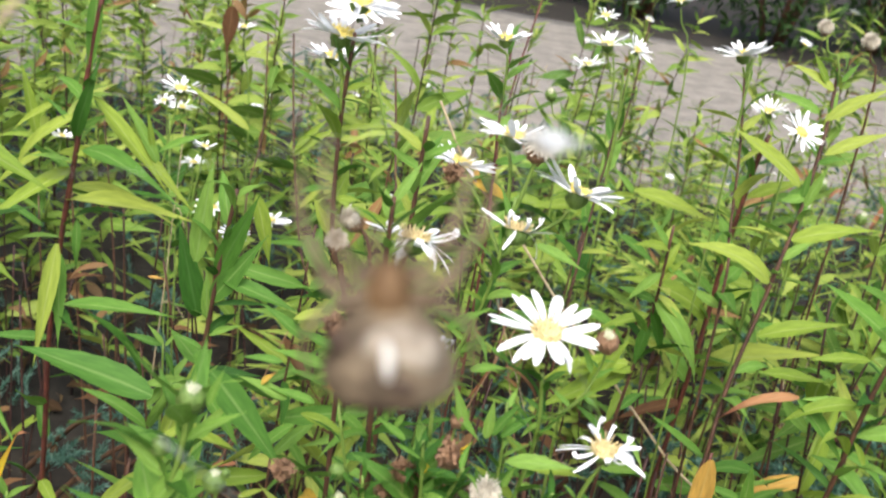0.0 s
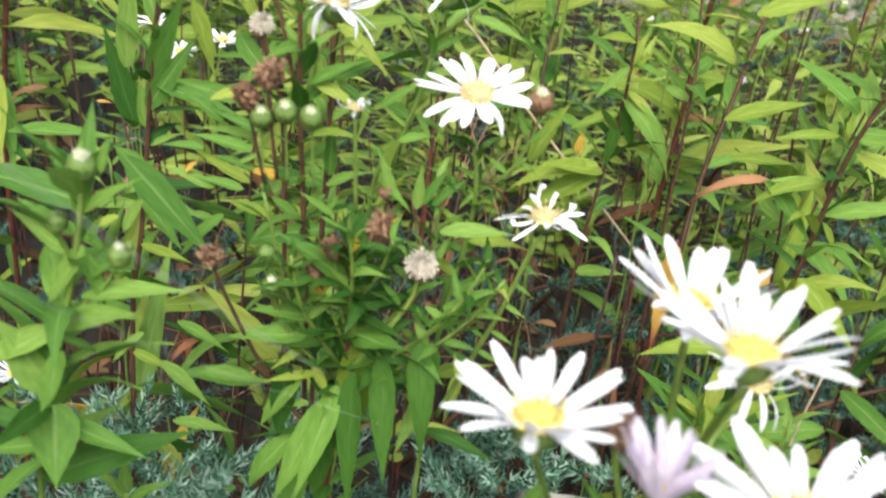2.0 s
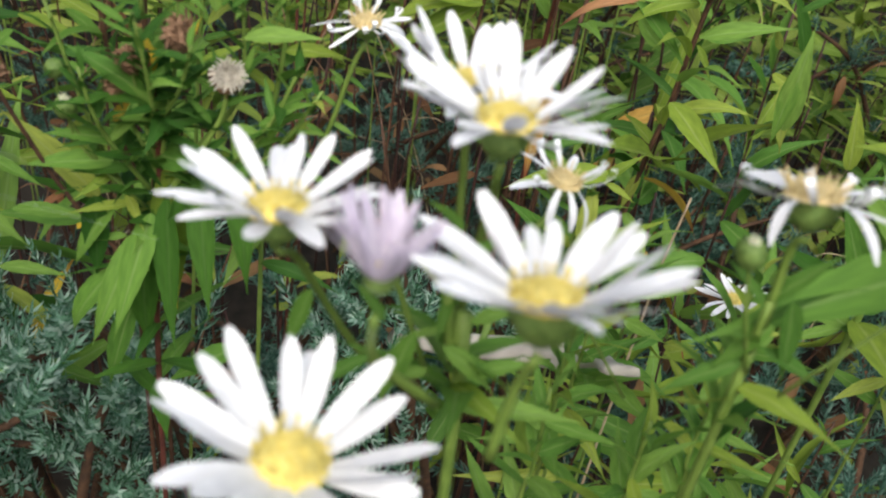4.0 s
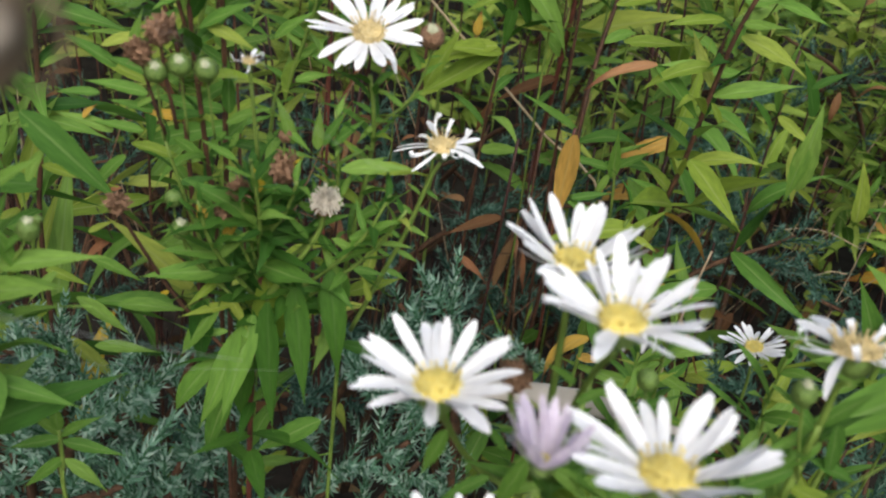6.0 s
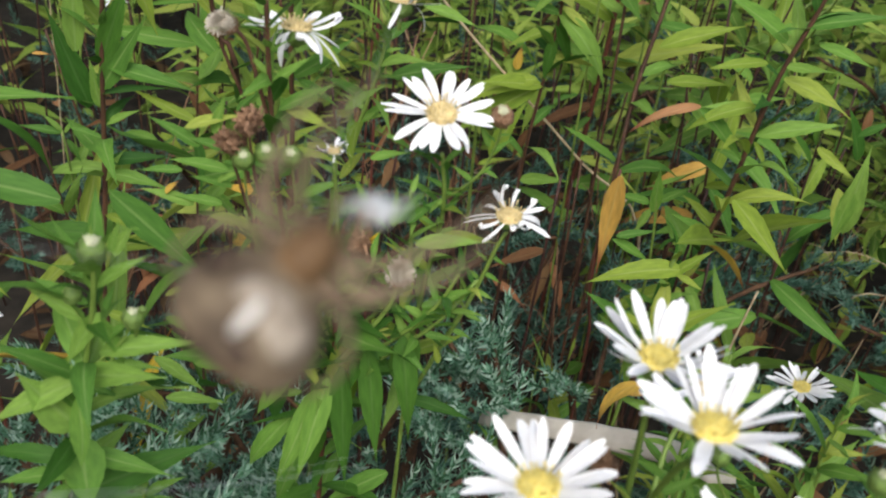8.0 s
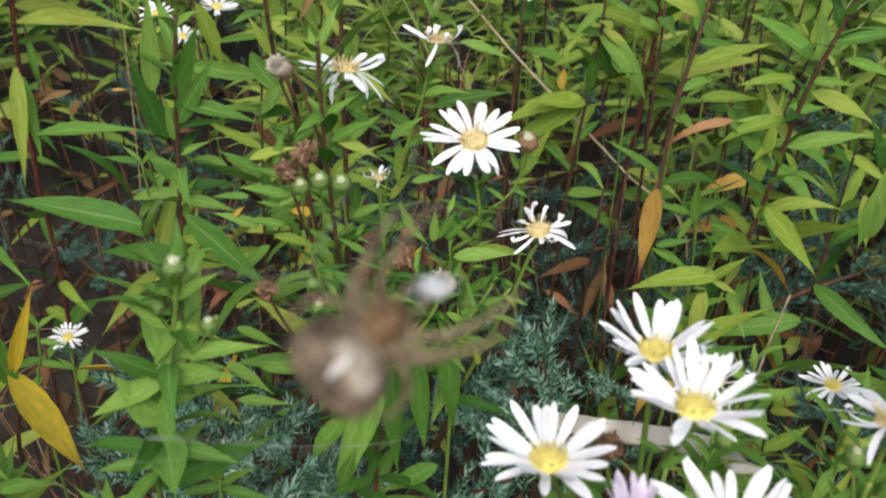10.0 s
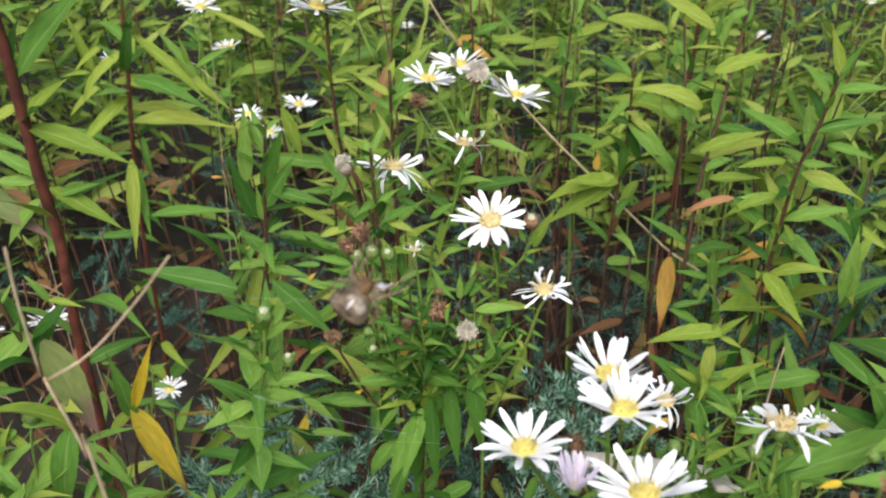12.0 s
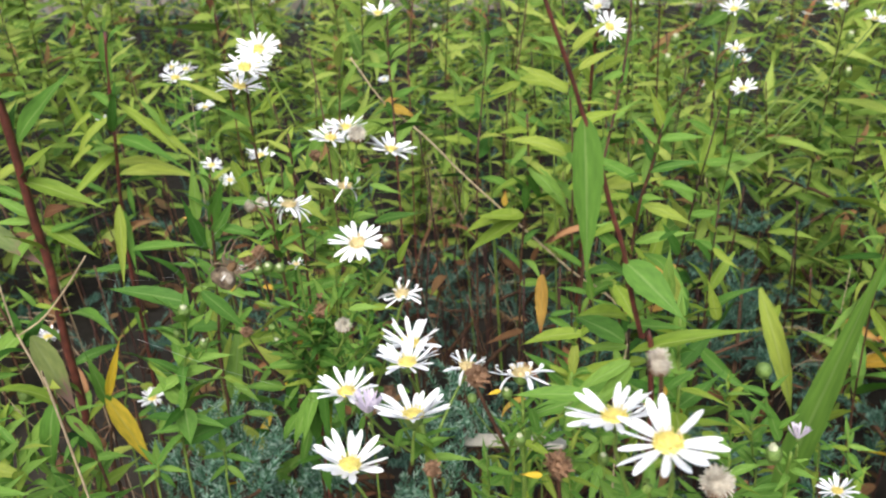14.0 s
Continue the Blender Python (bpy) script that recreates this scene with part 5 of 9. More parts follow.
leaf(plant, (0.1085, 0.308, 0.5644), (0.115, 0.308, 0.5639), 0.0010, GREEN, 0, 27)
leaf(plant, (0.109, 0.308, 0.5625), (0.1049, 0.308, 0.5564), 0.0011, GREEN, 1, -40)
leaf(plant, (0.1073, 0.308, 0.5717), (0.1109, 0.308, 0.5737), 0.0006, GREEN, 0, 31)
leaf(plant, (0.1087, 0.308, 0.5577), (0.1136, 0.308, 0.5628), 0.0011, GREEN, 0, 35)
leaf(plant, (0.1076, 0.308, 0.5527), (0.1018, 0.308, 0.5562), 0.0010, GREEN, 2, -31)
leaf(plant, (0.1085, 0.308, 0.5508), (0.1138, 0.308, 0.5531), 0.0009, GREEN, 0, 28)
leaf(plant, (0.1075, 0.308, 0.5446), (0.1008, 0.308, 0.5482), 0.0011, GREEN, 2, -29)
leaf(plant, (0.1074, 0.308, 0.5425), (0.1142, 0.308, 0.5419), 0.0010, GREEN, 1, 25)
leaf(plant, (0.1066, 0.308, 0.5361), (0.1001, 0.308, 0.5357), 0.0010, GREEN, 1, -25)
leaf(plant, (0.1062, 0.308, 0.5317), (0.1138, 0.308, 0.5301), 0.0012, GREEN, 0, 25)
leaf(plant, (0.1237, 0.308, 0.5436), (0.1291, 0.308, 0.5398), 0.0010, GREEN, 0, 31)
leaf(plant, (0.1232, 0.308, 0.5415), (0.1187, 0.308, 0.5454), 0.0009, GREEN, 2, -34)
leaf(plant, (0.1221, 0.308, 0.5372), (0.1283, 0.308, 0.5333), 0.0011, GREEN, 1, 30)
leaf(plant, (0.1215, 0.308, 0.535), (0.1153, 0.308, 0.5388), 0.0011, GREEN, 1, -30)
leaf(plant, (0.1204, 0.308, 0.5305), (0.1275, 0.308, 0.5265), 0.0012, GREEN, 0, 28)
leaf(plant, (0.1192, 0.308, 0.526), (0.1121, 0.308, 0.53), 0.0012, GREEN, 2, -28)
leaf(plant, (0.118, 0.308, 0.5213), (0.1253, 0.308, 0.5172), 0.0013, GREEN, 1, 27)
leaf(plant, (0.1166, 0.308, 0.5189), (0.1112, 0.308, 0.522), 0.0009, GREEN, 0, -27)
leaf(plant, (0.1153, 0.308, 0.5142), (0.1227, 0.308, 0.5099), 0.0013, GREEN, 2, 27)
leaf(plant, (0.1141, 0.308, 0.5093), (0.1068, 0.308, 0.5136), 0.0013, GREEN, 1, -27)
leaf(plant, (0.1192, 0.308, 0.5797), (0.1152, 0.308, 0.588), 0.0014, GREEN, 0, -57)
leaf(plant, (0.1197, 0.308, 0.578), (0.1254, 0.308, 0.5828), 0.0011, GREEN, 0, 33)
leaf(plant, (0.1186, 0.308, 0.5725), (0.1235, 0.308, 0.5692), 0.0009, GREEN, 2, 34)
leaf(plant, (0.1173, 0.308, 0.5706), (0.1213, 0.308, 0.5745), 0.0008, GREEN, 1, 34)
leaf(plant, (0.116, 0.308, 0.5686), (0.1094, 0.308, 0.5736), 0.0012, GREEN, 0, -35)
leaf(plant, (0.1204, 0.308, 0.5815), (0.1175, 0.308, 0.5839), 0.0006, GREEN, 1, -37)
leaf(plant, (0.1209, 0.308, 0.5833), (0.1248, 0.308, 0.5839), 0.0006, GREEN, 1, 29)
leaf(plant, (0.1228, 0.33, 0.5626), (0.1314, 0.33, 0.582), 0.0032, LIME, 1, 54)
leaf(plant, (0.1199, 0.33, 0.5594), (0.1278, 0.33, 0.562), 0.0013, LIME, 1, 29)
leaf(plant, (0.0806, 0.34, 0.5685), (0.0923, 0.34, 0.5778), 0.0022, GREEN, 1, 43)
leaf(plant, (0.0926, 0.308, 0.5812), (0.1002, 0.308, 0.5769), 0.0013, GREEN, 1, 32)
leaf(plant, (0.0886, 0.308, 0.5739), (0.0995, 0.308, 0.5764), 0.0017, GREEN, 2, 29)

plant = thing("aster_plant", (0.04131, 0.375, 0), "aster with a loose cluster of white flowers at the top", "aster", "asters")
stem(plant, [(0.0413, 0.375, -0.02), (0.0634, 0.375, 0.2419), (0.0753, 0.375, 0.5038), (0.0823, 0.375, 0.5347), (0.0895, 0.375, 0.5605), (0.0922, 0.375, 0.5787), (0.0939, 0.375, 0.6003)], 0.0012, 0.0008, STEM_GREEN)
leafy(plant, [(0.0753, 0.375, 0.5038), (0.0823, 0.375, 0.5347), (0.0895, 0.375, 0.5605), (0.0922, 0.375, 0.5787), (0.0939, 0.375, 0.6003)], 24, 0.014, 0.03, 10)
stem(plant, [(0.0925, 0.375, 0.5802), (0.0805, 0.405, 0.5898), (0.0712, 0.4157, 0.5912)], 0.0011, 0.0008, STEM_GREEN, "side_stem")
flower(plant, (0.074, 0.415, 0.596), (0.2, 0.12, 0.97), 0.0255, petals=20, seed=16)
stem(plant, [(0.0926, 0.384, 0.5886), (0.0908, 0.384, 0.6057), (0.0893, 0.3845, 0.6116)], 0.0011, 0.0008, STEM_GREEN, "side_stem")
flower(plant, (0.09, 0.384, 0.617), (0.05, 0.14, 0.99), 0.0250, petals=17, seed=17)
stem(plant, [(0.0916, 0.388, 0.573), (0.1031, 0.388, 0.5851), (0.1098, 0.388, 0.591), (0.112, 0.3879, 0.5951)], 0.0011, 0.0008, STEM_GREEN, "side_stem")
flower(plant, (0.114, 0.388, 0.601), (0.22, 0.24, 0.94), 0.0285, petals=24, seed=18, lift=18)
stem(plant, [(0.0947, 0.344, 0.5931), (0.0946, 0.3436, 0.5955)], 0.0011, 0.0008, STEM_GREEN, "side_stem")
flower(plant, (0.095, 0.344, 0.601), (0.04, 0.3, 0.95), 0.0250, petals=9, ragged=0.45, seed=19, lift=8, old=True)
stem(plant, [(0.0937, 0.375, 0.5932), (0.0966, 0.375, 0.6073), (0.0977, 0.3754, 0.6161)], 0.0011, 0.0008, STEM_GREEN, "side_stem")
seed_head(plant, (0.0982, 0.375, 0.6182), (0.2, -0.18, 0.96), 0.0099, pale=True)
stem(plant, [(0.0904, 0.375, 0.5697), (0.0758, 0.375, 0.596), (0.0731, 0.3755, 0.6036)], 0.0009, 0.0007, STEM_GREEN, "side_stem")
seed_head(plant, (0.0733, 0.375, 0.605), (0.09, -0.32, 0.94), 0.0066, pale=False)
leaf(plant, (0.0926, 0.375, 0.5727), (0.0867, 0.375, 0.5786), 0.0012, GREEN, 1, -38)
leaf(plant, (0.0919, 0.375, 0.5697), (0.0983, 0.375, 0.5713), 0.0010, GREEN, 1, 31)
leaf(plant, (0.0907, 0.375, 0.5636), (0.0835, 0.375, 0.565), 0.0011, GREEN, 1, -30)
leaf(plant, (0.09, 0.375, 0.5605), (0.0967, 0.375, 0.5606), 0.0010, GREEN, 1, 29)
leaf(plant, (0.0869, 0.375, 0.5478), (0.0777, 0.375, 0.554), 0.0017, GREEN, 0, -33)
leaf(plant, (0.0854, 0.375, 0.5446), (0.095, 0.375, 0.5463), 0.0015, GREEN, 2, 29)
leaf(plant, (0.0823, 0.375, 0.5347), (0.0729, 0.375, 0.5411), 0.0017, GREEN, 1, -32)
leaf(plant, (0.0822, 0.375, 0.5314), (0.0919, 0.375, 0.5316), 0.0015, GREEN, 1, 28)
leaf(plant, (0.0789, 0.375, 0.5212), (0.0694, 0.375, 0.5261), 0.0016, GREEN, 0, -29)
leaf(plant, (0.0772, 0.375, 0.5143), (0.0887, 0.375, 0.518), 0.0018, GREEN, 0, 29)
leaf(plant, (0.0936, 0.375, 0.5889), (0.0885, 0.375, 0.5918), 0.0009, GREEN, 2, -34)
leaf(plant, (0.0937, 0.375, 0.5932), (0.0993, 0.375, 0.5933), 0.0008, GREEN, 2, 31)
leaf(plant, (0.1039, 0.375, 0.5919), (0.1077, 0.375, 0.5876), 0.0009, GREEN, 0, 41)
leaf(plant, (0.1013, 0.375, 0.5904), (0.0976, 0.375, 0.5947), 0.0009, GREEN, 2, -41)
leaf(plant, (0.1025, 0.375, 0.5861), (0.1205, 0.375, 0.5801), 0.0028, GREEN, 1, 32)
leaf(plant, (0.0947, 0.42, 0.5353), (0.1256, 0.42, 0.5424), 0.0048, GREEN, 1, 31)

plant = thing("aster_plant", (0.05813, 0.398, 0), "tall aster with two large white flowers overlapping at the tip", "aster", "asters")
stem(plant, [(0.0581, 0.398, -0.02), (0.0483, 0.398, 0.2511), (0.043, 0.398, 0.5223), (0.035, 0.398, 0.5622), (0.0324, 0.398, 0.6048), (0.0335, 0.398, 0.638)], 0.0017, 0.001, STEM_BROWN)
leafy(plant, [(0.043, 0.398, 0.5223), (0.035, 0.398, 0.5622), (0.0324, 0.398, 0.6048), (0.0335, 0.398, 0.638)], 24, 0.02, 0.04, 11)
flower(plant, (0.034, 0.398, 0.648), (0.23, -0.22, 0.95), 0.0260, petals=20, seed=20, ragged=0.2)
stem(plant, [(0.0324, 0.398, 0.6105), (0.03, 0.398, 0.63), (0.0285, 0.3978, 0.6305)], 0.0011, 0.0008, STEM_GREEN, "side_stem")
flower(plant, (0.0292, 0.398, 0.6364), (0.11, 0.03, 0.99), 0.0270, petals=20, seed=21)
leaf(plant, (0.0328, 0.398, 0.6217), (0.0255, 0.398, 0.6273), 0.0014, LIME, 0, -36)
leaf(plant, (0.033, 0.398, 0.6189), (0.0435, 0.398, 0.6231), 0.0017, LIME, 2, 37)
leaf(plant, (0.0329, 0.398, 0.6076), (0.0236, 0.398, 0.6105), 0.0015, LIME, 0, -32)
leaf(plant, (0.0329, 0.398, 0.6019), (0.043, 0.398, 0.6033), 0.0015, LIME, 2, 33)
leaf(plant, (0.0333, 0.398, 0.587), (0.0238, 0.398, 0.5885), 0.0014, LIME, 0, -31)
leaf(plant, (0.0341, 0.398, 0.581), (0.0451, 0.398, 0.5811), 0.0017, LIME, 2, 31)

plant = thing("dry_stalk", (0.3325, 0.62, 0), "dead straw stalk leaning across the asters", "stalk", "dry stalks")
stem(plant, [(0.3325, 0.62, -0.02), (0.2966, 0.62, 0.1478), (0.2773, 0.62, 0.3156), (0.2279, 0.62, 0.3694), (0.1818, 0.62, 0.4172), (0.1385, 0.62, 0.4623), (0.1056, 0.62, 0.5005), (0.0741, 0.62, 0.5305), (0.0503, 0.62, 0.5692)], 0.0015, 0.0011, STRAW)
leaf(plant, (0.0741, 0.62, 0.5284), (0.09, 0.62, 0.5367), 0.0045, ORANGE, 2, 38)
leaf(plant, (0.076, 0.62, 0.5263), (0.1009, 0.62, 0.5156), 0.0068, ORANGE, 3, 35)

plant = thing("aster_plant", (0.2327, 0.68, 0), "tall aster with a dark red stem and arching lime leaves", "aster", "asters")
stem(plant, [(0.2327, 0.68, -0.02), (0.2349, 0.68, 0.1181), (0.2361, 0.68, 0.2562), (0.2392, 0.68, 0.335), (0.2427, 0.68, 0.4215), (0.2426, 0.68, 0.4893), (0.2449, 0.68, 0.5465), (0.2482, 0.68, 0.5713)], 0.0028, 0.002, STEM_RED)
leafy(plant, [(0.2361, 0.68, 0.2562), (0.2392, 0.68, 0.335), (0.2427, 0.68, 0.4215), (0.2426, 0.68, 0.4893), (0.2449, 0.68, 0.5465), (0.2482, 0.68, 0.5713)], 26, 0.03, 0.07, 12)
leaf(plant, (0.2414, 0.68, 0.444), (0.1731, 0.68, 0.4599), 0.0105, LIME, 5, -33)
leaf(plant, (0.246, 0.68, 0.4103), (0.3075, 0.63, 0.456), 0.0134, LIME, 1, 36)
leaf(plant, (0.2442, 0.68, 0.473), (0.2785, 0.68, 0.4698), 0.0052, LIME, 1, 33)
leaf(plant, (0.2421, 0.68, 0.3796), (0.2, 0.68, 0.3559), 0.0063, BROWN, 2, -32)
leaf(plant, (0.2, 0.68, 0.3559), (0.1908, 0.68, 0.3283), 0.0040, BROWN, 1, -56)
leaf(plant, (0.2435, 0.68, 0.5207), (0.2308, 0.68, 0.5466), 0.0043, LIME, 0, -63)
leaf(plant, (0.2441, 0.68, 0.503), (0.2563, 0.68, 0.5272), 0.0041, GREEN, 0, 50)
leaf(plant, (0.2455, 0.68, 0.5294), (0.2827, 0.68, 0.5484), 0.0063, LIME, 1, 36)
leaf(plant, (0.2424, 0.68, 0.4611), (0.2201, 0.68, 0.48), 0.0044, GREEN, 0, -42)
leaf(plant, (0.2413, 0.68, 0.4366), (0.2625, 0.68, 0.4417), 0.0033, GREEN, 1, 31)
leaf(plant, (0.2407, 0.68, 0.3956), (0.2161, 0.68, 0.4213), 0.0053, GREEN, 1, -43)
leaf(plant, (0.2419, 0.68, 0.4061), (0.2727, 0.68, 0.3907), 0.0052, LIME, 3, 34)
leaf(plant, (0.2426, 0.68, 0.4893), (0.2178, 0.68, 0.5075), 0.0046, GREEN, 1, -41)

plant = thing("aster_plant", (0.2406, 0.47, 0), "aster with spreading long leaves, one of them turning red", "aster", "asters")
stem(plant, [(0.2406, 0.47, -0.02), (0.2492, 0.47, 0.1698), (0.2538, 0.47, 0.3596), (0.2568, 0.47, 0.4203), (0.2606, 0.47, 0.4546), (0.2626, 0.47, 0.4867), (0.2655, 0.47, 0.5205), (0.2717, 0.47, 0.5487), (0.2769, 0.47, 0.5785)], 0.002, 0.0014, STEM_BROWN)
leafy(plant, [(0.2538, 0.47, 0.3596), (0.2568, 0.47, 0.4203), (0.2606, 0.47, 0.4546), (0.2626, 0.47, 0.4867), (0.2655, 0.47, 0.5205), (0.2717, 0.47, 0.5487), (0.2769, 0.47, 0.5785)], 26, 0.025, 0.05, 13)
leaf(plant, (0.268, 0.47, 0.5198), (0.3051, 0.47, 0.5018), 0.0062, LIME, 2, 34)
leaf(plant, (0.2644, 0.47, 0.4898), (0.3038, 0.47, 0.4988), 0.0061, GREEN, 1, 28)
leaf(plant, (0.2349, 0.47, 0.5035), (0.2031, 0.47, 0.4849), 0.0024, PALE_RED, 5, -31)
leaf(plant, (0.2341, 0.47, 0.5024), (0.2634, 0.47, 0.4741), 0.0061, GREEN, 1, 41)
leaf(plant, (0.2601, 0.47, 0.5038), (0.234, 0.47, 0.5031), 0.0039, GREEN, 1, -29)
leaf(plant, (0.26, 0.47, 0.505), (0.2288, 0.47, 0.4877), 0.0044, LIME, 5, -30)
leaf(plant, (0.2693, 0.47, 0.5446), (0.3057, 0.47, 0.5523), 0.0056, GREEN, 1, 30)
leaf(plant, (0.2635, 0.47, 0.5376), (0.2275, 0.47, 0.5587), 0.0063, GREEN, 1, -37)
leaf(plant, (0.2583, 0.47, 0.5269), (0.2318, 0.47, 0.5216), 0.0041, LIME, 2, -30)
leaf(plant, (0.2733, 0.47, 0.5655), (0.2557, 0.47, 0.5849), 0.0039, GREEN, 0, -49)
leaf(plant, (0.2745, 0.47, 0.5672), (0.306, 0.47, 0.5695), 0.0047, GREEN, 1, 31)
leaf(plant, (0.2751, 0.47, 0.5721), (0.2855, 0.47, 0.5942), 0.0037, GREEN, 1, 46)
leaf(plant, (0.2775, 0.47, 0.5753), (0.267, 0.47, 0.6035), 0.0045, LIME, 0, -75)
leaf(plant, (0.2642, 0.47, 0.4867), (0.2745, 0.47, 0.4711), 0.0028, LIME, 1, 51)
leaf(plant, (0.2781, 0.47, 0.5367), (0.3054, 0.47, 0.5281), 0.0043, GREEN, 1, 33)
leaf(plant, (0.2504, 0.44, 0.4748), (0.2645, 0.4, 0.4667), 0.0065, LIME, 1, 27)
leaf(plant, (0.262, 0.47, 0.427), (0.2201, 0.42, 0.463), 0.0112, LIME, 1, -19)
leaf(plant, (0.2694, 0.47, 0.4272), (0.2859, 0.42, 0.4812), 0.0113, LIME, 1, 38)
leaf(plant, (0.2568, 0.47, 0.4334), (0.2353, 0.47, 0.4436), 0.0036, GREEN, 0, -30)
leaf(plant, (0.2568, 0.47, 0.4203), (0.2527, 0.47, 0.3976), 0.0035, LIME, 1, -58)
leaf(plant, (0.2384, 0.5, 0.4218), (0.2355, 0.5, 0.4511), 0.0044, GREEN, 0, -96)
leaf(plant, (0.2394, 0.5, 0.4285), (0.2564, 0.5, 0.4399), 0.0031, GREEN, 0, 30)
leaf(plant, (0.2353, 0.5, 0.4275), (0.2124, 0.5, 0.4323), 0.0035, GREEN, 1, -28)
leaf(plant, (0.2364, 0.5, 0.424), (0.2311, 0.5, 0.4056), 0.0029, GREEN, 1, -53)
stem(plant, [(0.258, 0.5, -0.02), (0.2498, 0.5, 0.1689), (0.2454, 0.5, 0.3577), (0.243, 0.5, 0.3966), (0.2374, 0.5, 0.4373)], 0.0013, 0.001, STEM_GREEN, "side_stem")

plant = thing("aster_plant", (0.2206, 0.455, 0), "aster with a fading orange leaf standing upright", "aster", "asters")
stem(plant, [(0.2206, 0.455, -0.02), (0.2119, 0.455, 0.1684), (0.2072, 0.455, 0.3568), (0.2024, 0.455, 0.3948), (0.2006, 0.457, 0.4209), (0.2012, 0.455, 0.477)], 0.0014, 0.001, STEM_RED)
leaf(plant, (0.2012, 0.452, 0.4755), (0.2001, 0.449, 0.4205), 0.0060, ORANGE, 4, -10)
leaf(plant, (0.2072, 0.455, 0.4392), (0.2266, 0.455, 0.4439), 0.0030, GREEN, 0, 27)
leaf(plant, (0.2057, 0.455, 0.437), (0.2278, 0.455, 0.4234), 0.0039, GREEN, 1, 31)

plant = thing("aster_plant", (0.2113, 0.42, 0), "leafy aster shoot with yellow-green leaves", "aster", "asters")
stem(plant, [(0.2113, 0.42, -0.02), (0.2167, 0.42, 0.185), (0.2195, 0.42, 0.3901), (0.2209, 0.42, 0.4254), (0.2236, 0.42, 0.4583)], 0.0016, 0.0011, STEM_GREEN)
leafy(plant, [(0.2195, 0.42, 0.3901), (0.2209, 0.42, 0.4254), (0.2236, 0.42, 0.4583)], 16, 0.02, 0.045, 14)
leaf(plant, (0.2293, 0.42, 0.4493), (0.1856, 0.42, 0.4385), 0.0068, LIME, 3, -26)
leaf(plant, (0.225, 0.42, 0.4463), (0.2407, 0.42, 0.462), 0.0033, LIME, 1, 31)
leaf(plant, (0.2265, 0.42, 0.4463), (0.2413, 0.42, 0.4378), 0.0026, LIME, 1, 30)
leaf(plant, (0.224, 0.42, 0.4255), (0.2209, 0.42, 0.4462), 0.0031, GREEN, 0, -84)
leaf(plant, (0.2215, 0.42, 0.4036), (0.1857, 0.42, 0.436), 0.0072, GREEN, 1, -34)
leaf(plant, (0.2183, 0.42, 0.4026), (0.2581, 0.42, 0.4316), 0.0074, LIME, 2, 27)
leaf(plant, (0.217, 0.42, 0.399), (0.2185, 0.42, 0.3734), 0.0039, GREEN, 1, 94)
leaf(plant, (0.2217, 0.42, 0.4168), (0.2457, 0.42, 0.4176), 0.0036, GREEN, 1, 24)
leaf(plant, (0.2206, 0.42, 0.4124), (0.2001, 0.42, 0.4247), 0.0036, LIME, 1, -29)
leaf(plant, (0.2238, 0.42, 0.4422), (0.2226, 0.42, 0.4081), 0.0051, LIME, 3, -164)
leaf(plant, (0.218, 0.42, 0.3715), (0.2319, 0.42, 0.3673), 0.0036, ORANGE, 2, 24)

plant = thing("aster_plant", (0.1793, 0.6, 0), "leafy yellow-green aster with broad leaves", "aster", "asters")
stem(plant, [(0.1793, 0.6, -0.02), (0.1823, 0.6, 0.1705), (0.1838, 0.6, 0.361), (0.1879, 0.6, 0.4364), (0.191, 0.6, 0.482), (0.1898, 0.6, 0.5286)], 0.0018, 0.0012, STEM_BROWN)
leafy(plant, [(0.1838, 0.6, 0.361), (0.1879, 0.6, 0.4364), (0.191, 0.6, 0.482), (0.1898, 0.6, 0.5286)], 14, 0.03, 0.055, 15)
leaf(plant, (0.1844, 0.6, 0.4401), (0.1344, 0.6, 0.4164), 0.0083, LIME, 3, -32)
leaf(plant, (0.1848, 0.6, 0.434), (0.1364, 0.6, 0.3975), 0.0091, LIME, 1, -34)
leaf(plant, (0.1897, 0.6, 0.4829), (0.225, 0.6, 0.4359), 0.0088, GREEN, 3, 48)
leaf(plant, (0.1888, 0.6, 0.4732), (0.1618, 0.6, 0.4585), 0.0046, LIME, 1, -34)
leaf(plant, (0.1907, 0.6, 0.4864), (0.2143, 0.6, 0.468), 0.0045, LIME, 1, 39)
leaf(plant, (0.1898, 0.6, 0.4994), (0.1736, 0.6, 0.4775), 0.0041, GREEN, 1, -44)
leaf(plant, (0.1901, 0.6, 0.4951), (0.2023, 0.6, 0.5121), 0.0031, LIME, 0, 45)
leaf(plant, (0.1899, 0.6, 0.5162), (0.1745, 0.6, 0.5326), 0.0034, GREEN, 0, -45)
leaf(plant, (0.1899, 0.6, 0.4687), (0.1879, 0.6, 0.4364), 0.0049, DARK, 1, -79)
leaf(plant, (0.1893, 0.6, 0.4776), (0.2033, 0.6, 0.4459), 0.0052, DARK, 1, 60)
leaf(plant, (0.189, 0.6, 0.4504), (0.1938, 0.6, 0.4687), 0.0028, GREEN, 0, 62)
leaf(plant, (0.1712, 0.6, 0.4456), (0.1724, 0.6, 0.4618), 0.0041, ORANGE, 1, 79)
leaf(plant, (0.1907, 0.6, 0.4551), (0.2189, 0.6, 0.4507), 0.0043, LIME, 1, 31)
leaf(plant, (0.1915, 0.6, 0.5036), (0.2113, 0.6, 0.4952), 0.0032, GREEN, 1, 35)
leaf(plant, (0.1831, 0.72, 0.5061), (0.1422, 0.72, 0.4805), 0.0072, LIME, 1, -38)
